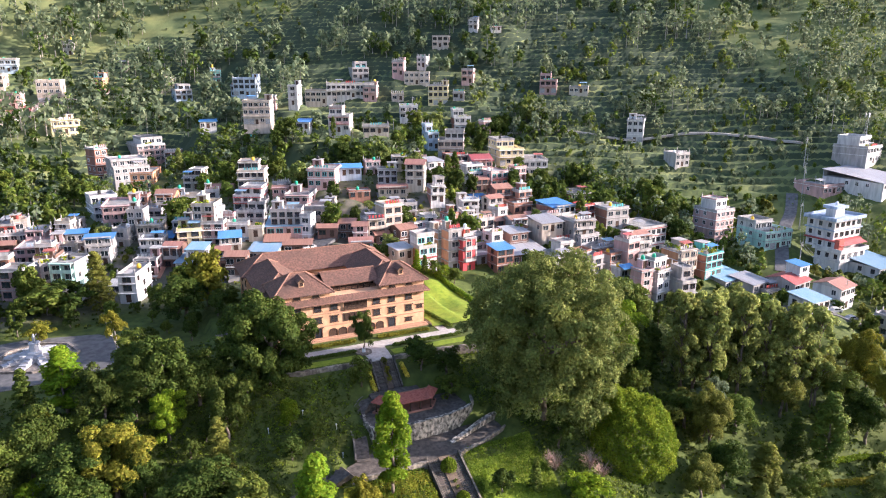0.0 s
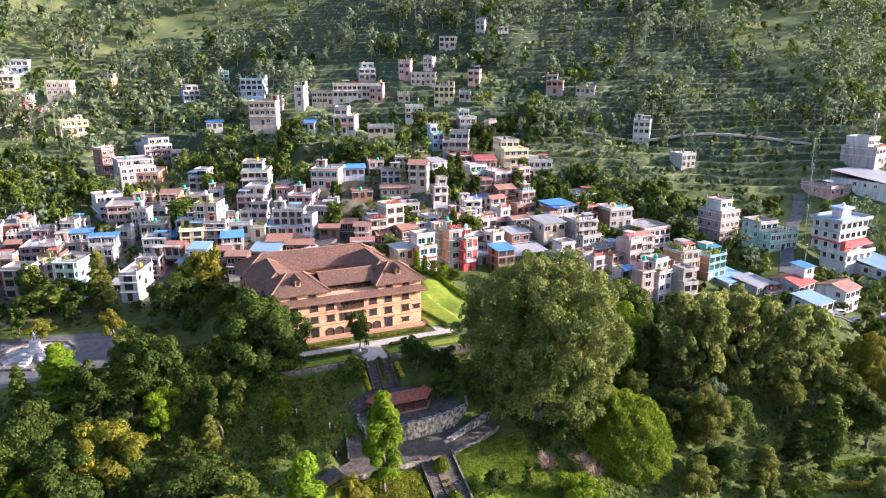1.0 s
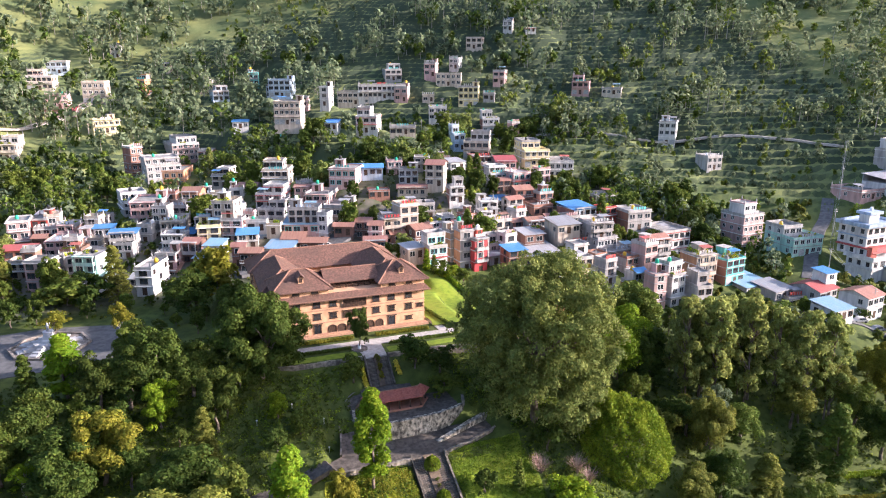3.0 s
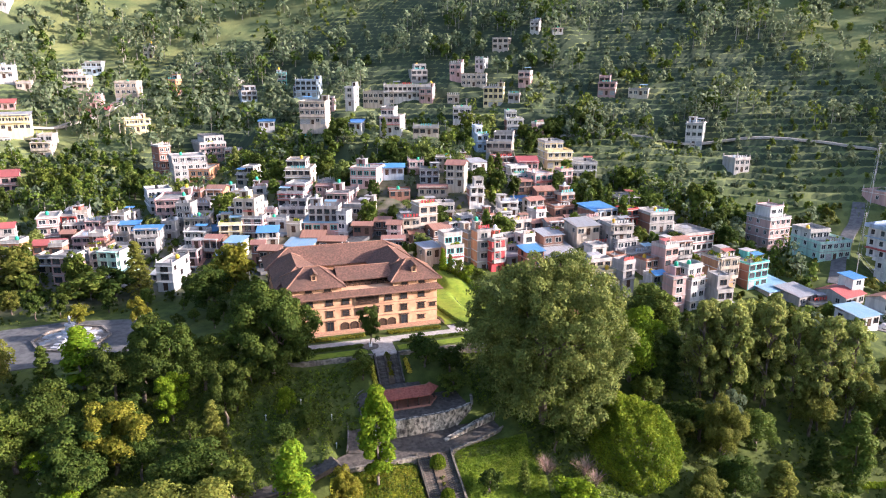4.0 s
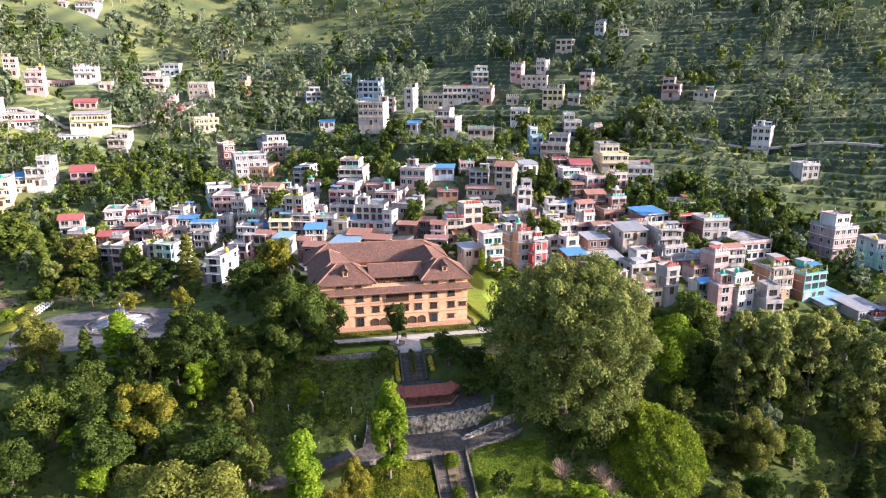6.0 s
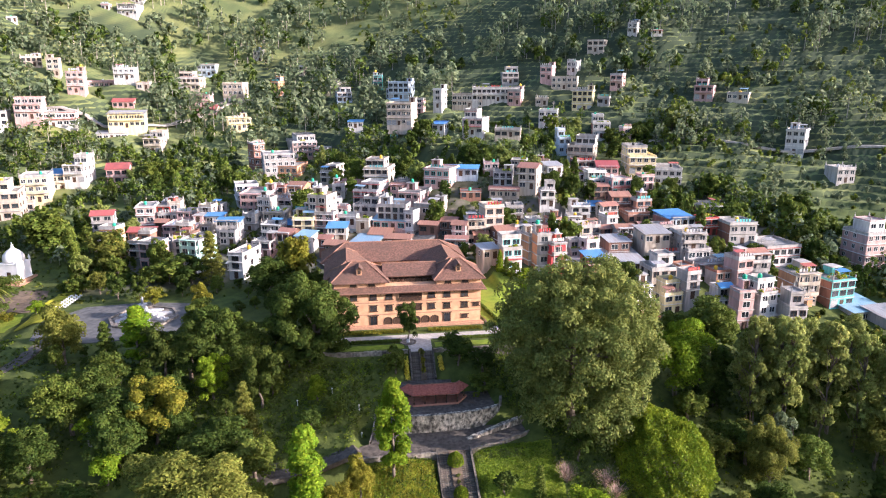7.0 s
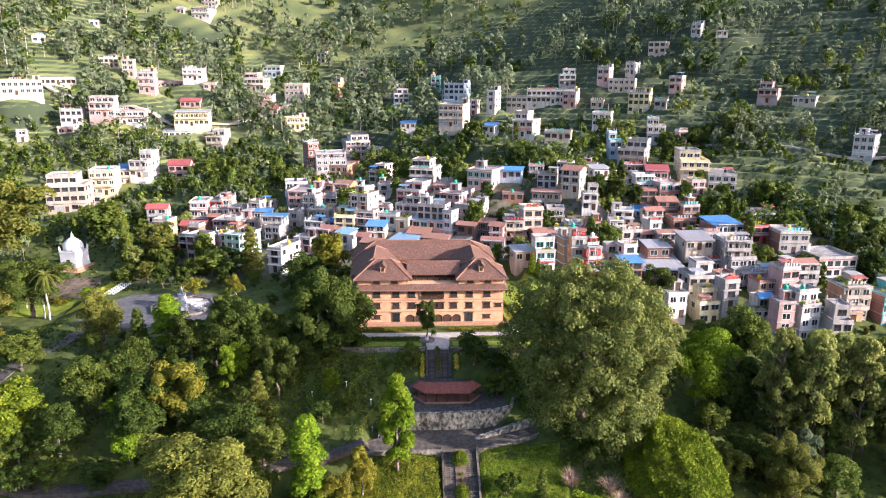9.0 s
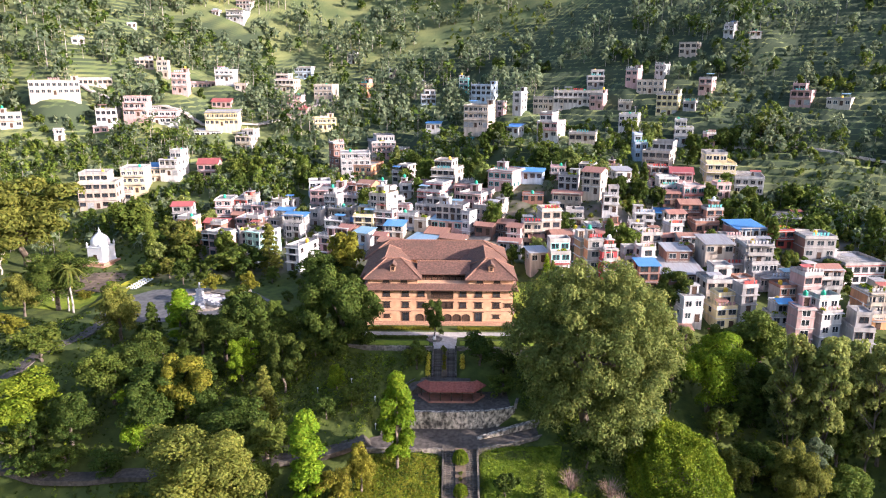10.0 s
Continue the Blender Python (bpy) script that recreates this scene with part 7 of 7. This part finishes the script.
def town_trees():
    rng = random.Random(21)
    n = 0
    while n < 215:
        x, y = rng.uniform(-75, 190), rng.uniform(172, 300)
        if x < 62 and y < 182 or abs(x + 68.5 + 0.6 * (y - 197)) < 14 and y < 212 or not free_of_houses(x, y, 1.2) or in_field(x, y):
            continue
        if abs(x - 15) < 30 and abs(y - 195) < 8:
            continue
        k = rng.choice(("broad", "broad", "broad", "bush", "bush", "slim", "open", "palm"))
        h = {"broad": rng.uniform(6, 11), "bush": rng.uniform(2.5, 4.5), "slim": rng.uniform(6, 11), "open": rng.uniform(4, 6.5), "palm": rng.uniform(3.5, 5.5)}[k]
        tree(x, y, h, rng.uniform(0.85, 1.2), k, rng.choice(("mid", "mid", "grove", "dark", "dark")) if k != "palm" else "bright", rng.randrange(3) if k in ("broad", "bush") else 0)
        n += 1


def park_trees():
    """Woodland of the park slopes below and beside the palace."""
    rng = random.Random(5)
    spots = [(o.location.x, o.location.y, 3.4) for o in bpy.data.objects if o.parent is None and o.name.split(".")[0] in ("tree", "conifer", "shrub")]

    def scatter(n, x0, x1, y0, y1, kinds, leaves, hs, gap, avoid=lambda x, y: False):
        made = tries = 0
        while made < n and tries < 4000:
            tries += 1
            x, y = rng.uniform(x0, x1), rng.uniform(y0, y1)
            if avoid(x, y) or any((x - a) ** 2 + (y - b) ** 2 < gap * gap for a, b, _ in spots) or not free_of_houses(x, y, 2):
                continue
            spots.append((x, y, 0))
            k = rng.choice(kinds)
            tree(x, y, rng.uniform(*hs) * (0.5 if k == "bush" else 1), rng.uniform(0.85, 1.2), k, rng.choice(leaves), rng.randrange(3) if k in ("broad", "tall", "bush") else 0)
            made += 1

    before_temple = lambda x, y: y > 128 and abs(x + 68.5 + 0.6 * (y - 197)) < 13
    near_drive = lambda x, y: abs(y - 96.5) < 3.5 or (x > 15 and y > 96) or (-56 < x < -34 and 115 < y < 150) or (-24 < x < -4 and 122 < y < 145)
    open_grass = lambda x, y: near_drive(x, y) or x < -13 and 96 < y < 118
    scatter(20, -70, 17, 82, 116, ("broad", "broad", "bush"), ("dark", "dark", "dark", "mid", "dark"), (5, 8.5), 4.2, open_grass)
    scatter(24, -34, 17, 112, 142, ("bush", "broad", "bush", "broad"), ("dark", "mid", "dark", "mid", "dark"), (3.5, 6.0), 3.6, open_grass)
    scatter(8, -74, -50, 100, 142, ("bush", "broad", "bush"), ("dark", "mid", "olive"), (3.5, 6.0), 5)
    scatter(12, 4, 26, 70, 92, ("broad", "bush"), ("mid", "olive", "dark"), (6, 9), 4.5)
    scatter(15, 84, 150, 70, 118, ("broad", "tall", "slim", "bush"), ("khaki", "dark", "mid", "khaki"), (8, 13), 8, lambda x, y: (x - 78) ** 2 + (y - 86) ** 2 < 17 ** 2)
    scatter(16, 84, 150, 112, 140, ("broad", "tall", "bush"), ("mid", "khaki", "dark"), (6, 10), 5.2)
    scatter(30, 135, 215, 80, 130, ("broad", "bush", "bush"), ("mid", "dark", "olive"), (5, 9), 6)
    scatter(14, -100, -45, 150, 200, ("broad", "bush", "open"), ("olive", "mid", "dark"), (6, 12), 7, before_temple)
    scatter(16, 0, 22, 150, 182, ("broad", "bush"), ("mid", "dark"), (4, 7), 3.5)
    scatter(10, -40, 5, 172, 190, ("broad", "bush"), ("mid", "dark", "olive"), (4, 7), 4)
    scatter(8, 60, 95, 122, 134, ("broad", "bush"), ("mid", "bright", "dark"), (4, 7), 4, lambda x, y: x < 80)


def woods(name, count, region, label, seed, hs=(6, 11), leafs=("far", "mid", "olive"), keep=lambda x, y: True, quads=46, size=0.8):
    """A wood of many trees, each a few clumps of leaf tufts on a stem."""
    rng = np.random.default_rng(seed)
    x0, x1, y0, y1 = region
    H = np.array(HOUSES)
    xs, ys, made = [], [], 0
    while made < count:
        x, y = rng.uniform(x0, x1, 4000), rng.uniform(y0, y1, 4000)
        ok = np.array([keep(a, b) for a, b in zip(x, y)])
        d = ((x[:, None] - H[:, 0]) ** 2 + (y[:, None] - H[:, 1]) ** 2 > (H[:, 2] + 2.5) ** 2).all(1)
        # open ground before each house, on the valley side
        F = H[:, :2] + (np.array([35.0, 0.0]) - H[:, :2]) / np.linalg.norm(np.array([35.0, 0.0]) - H[:, :2], axis=1)[:, None] * hs[1] * 0.8
        d &= ((x[:, None] - F[:, 0]) ** 2 + (y[:, None] - F[:, 1]) ** 2 > (H[:, 2] * 0.7 + 2) ** 2).all(1)
        x, y = x[ok & d], y[ok & d]
        xs.append(x)
        ys.append(y)
        made += len(x)
    x, y = np.concatenate(xs)[:count], np.concatenate(ys)[:count]
    z = ground_z(x, y)
    h = rng.uniform(*hs, count) * (0.75 + 0.35 * np.sin(x * 0.05) * np.cos(y * 0.06))
    pick = []
    # tufts sized to their tree
    ls = []
    kind = rng.integers(0, len(leafs), count)
    for k in range(4):
        a = rng.uniform(0, 6.28, count)
        r = h * rng.uniform(0.06, 0.2, count)
        c = np.stack([x + np.cos(a) * r, y + np.sin(a) * r, z + h * (0.26 + 0.18 * k)], 1)
        leaf_cloud(ls, c, h * rng.uniform(0.2, 0.34, count) * (1.2 - 0.15 * k), quads // 4, size, rng)
        pick.append(np.repeat(kind, quads // 4))
    ob = new(name, leaf_mesh(name, ls, [LEAF[q] for q in leafs], np.concatenate(pick)))
    tagged(ob, label, "woods", kind="stuff")
    st = MB()
    for i in range(count):
        st.tube((x[i], y[i], z[i] - 0.3), (x[i] + 0.2, y[i], z[i] + h[i] * 0.72), 0.016 * h[i], 0.007 * h[i], 3)
    so = new("stems", st.mesh("stems", PALEBARK))
    so.parent = ob
    so["kind"] = "stuff"


def near_lane(x, y):
    return any((x - a) ** 2 + (y - b) ** 2 < 42 for a, b in LANE)


LANE = [(184, 146), (190, 151), (196, 157), (204, 164), (213, 171), (222, 177), (231, 183), (241, 192), (200, 150), (210, 158), (218, 164), (228, 172), (166, 122), (174, 118), (182, 114)]


def view_cone(x, y):
    return -0.85 * (y + 20) - 30 < x < 1.6 * (y + 10) + 50 and not near_lane(x, y)


park_trees()
town_trees()
# the "far" leaves of these distant woods carry haze in their base colour
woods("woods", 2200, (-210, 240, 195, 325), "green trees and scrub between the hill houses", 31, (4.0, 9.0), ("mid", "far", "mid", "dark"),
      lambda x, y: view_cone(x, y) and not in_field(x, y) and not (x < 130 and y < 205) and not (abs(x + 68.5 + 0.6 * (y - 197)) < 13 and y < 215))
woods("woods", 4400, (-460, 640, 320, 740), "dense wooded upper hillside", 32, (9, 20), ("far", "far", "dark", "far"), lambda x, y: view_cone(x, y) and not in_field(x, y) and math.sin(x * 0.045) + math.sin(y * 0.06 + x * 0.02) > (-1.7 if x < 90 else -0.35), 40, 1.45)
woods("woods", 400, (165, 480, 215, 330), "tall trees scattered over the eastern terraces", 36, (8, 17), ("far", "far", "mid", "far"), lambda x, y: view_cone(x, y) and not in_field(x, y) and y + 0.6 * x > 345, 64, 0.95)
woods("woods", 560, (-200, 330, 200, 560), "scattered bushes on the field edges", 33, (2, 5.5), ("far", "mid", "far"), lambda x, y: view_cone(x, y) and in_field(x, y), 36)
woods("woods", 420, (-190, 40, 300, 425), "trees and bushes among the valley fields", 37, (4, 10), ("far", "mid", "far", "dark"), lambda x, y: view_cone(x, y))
woods("woods", 260, (150, 232, 118, 195), "bushes and small trees round the eastern houses", 38, (2, 5.5), ("mid", "olive", "dark", "khaki"), lambda x, y: not near_lane(x, y))
woods("woods", 250, (150, 330, 120, 260), "trees on the eastern slope", 34, (5, 11), ("far", "mid"), lambda x, y: view_cone(x, y) and not in_field(x, y))


def ground_plants(name, count, region, size, label, seed, leafs, keep):
    """Tufts of long grass and weeds."""
    rng = np.random.default_rng(seed)
    x0, x1, y0, y1 = region
    x, y = rng.uniform(x0, x1, count), rng.uniform(y0, y1, count)
    n = np.sin(x * 0.31 + 1.0) * np.cos(y * 0.27) + np.sin(x * 0.13 - y * 0.17) + rng.normal(size=count) * 0.5
    ok = (n > -1.1) & np.array([keep(a, b) for a, b in zip(x, y)])
    x, y = x[ok], y[ok]
    c = np.stack([x, y, ground_z(x, y) + 0.05], 1)
    ls = []
    leaf_cloud(ls, c, rng.uniform(0.2, 0.55, len(x)), 7, size, rng)
    pick = np.repeat(rng.integers(0, len(leafs), len(x)), 7)
    ob = new(name, leaf_mesh(name, ls, [LEAF[q] for q in leafs], pick))
    tagged(ob, label, "grass", kind="stuff")


def open_garden(x, y):
    if y > 122 and 14 < x < 76 or 35 < x < 57 and 106 < y < 119 or 28 < x < 63 and 98.5 < y < 107 or 42 < x < 49:
        return False
    return not (48.5 < x < 64 and 86 < y < 101 or -46 < x < -2 and 142 < y < 171 or abs(y - 96.4) < 2.4 and x < 30 or 39 < x < 46.5 and y > 115)


ground_plants("long_grass", 22000, (-10, 80, 76, 135), 0.18, "long grass and weeds on the garden slope", 43, ("mid", "fern", "mid", "dark"), open_garden)
ground_plants("lawn_grass", 5000, (49, 63.4, 86.5, 100.8), 0.11, "short uneven grass of the lower lawn", 44, ("fern", "fern", "mid"), lambda x, y: True)
ground_plants("lawn_grass", 5500, (27.2, 41.6, 84, 98.2), 0.12, "yellow-green long grass", 45, ("gold", "fern", "gold"), lambda x, y: True)
ground_plants("long_grass", 20000, (-80, 150, 68, 150), 0.24, "long grass and weeds on the park slopes", 41, ("mid", "fern", "dark", "dark"), open_garden)
ground_plants("long_grass", 5000, (-90, 200, 172, 262), 0.42, "weeds and kitchen gardens between the houses", 42, ("mid", "olive", "dark"), lambda x, y: free_of_houses(x, y, -0.5) and not (15 < x < 85 and 186 < y < 224))
woods("woods", 1250, (-90, 190, 184, 262), "low bushes between the town houses", 35, (1.6, 4.2), ("mid", "olive", "dark", "mid"), lambda x, y: not in_field(x, y) and not (15 < x < 85 and 186 < y < 224) and x > -52, 36)
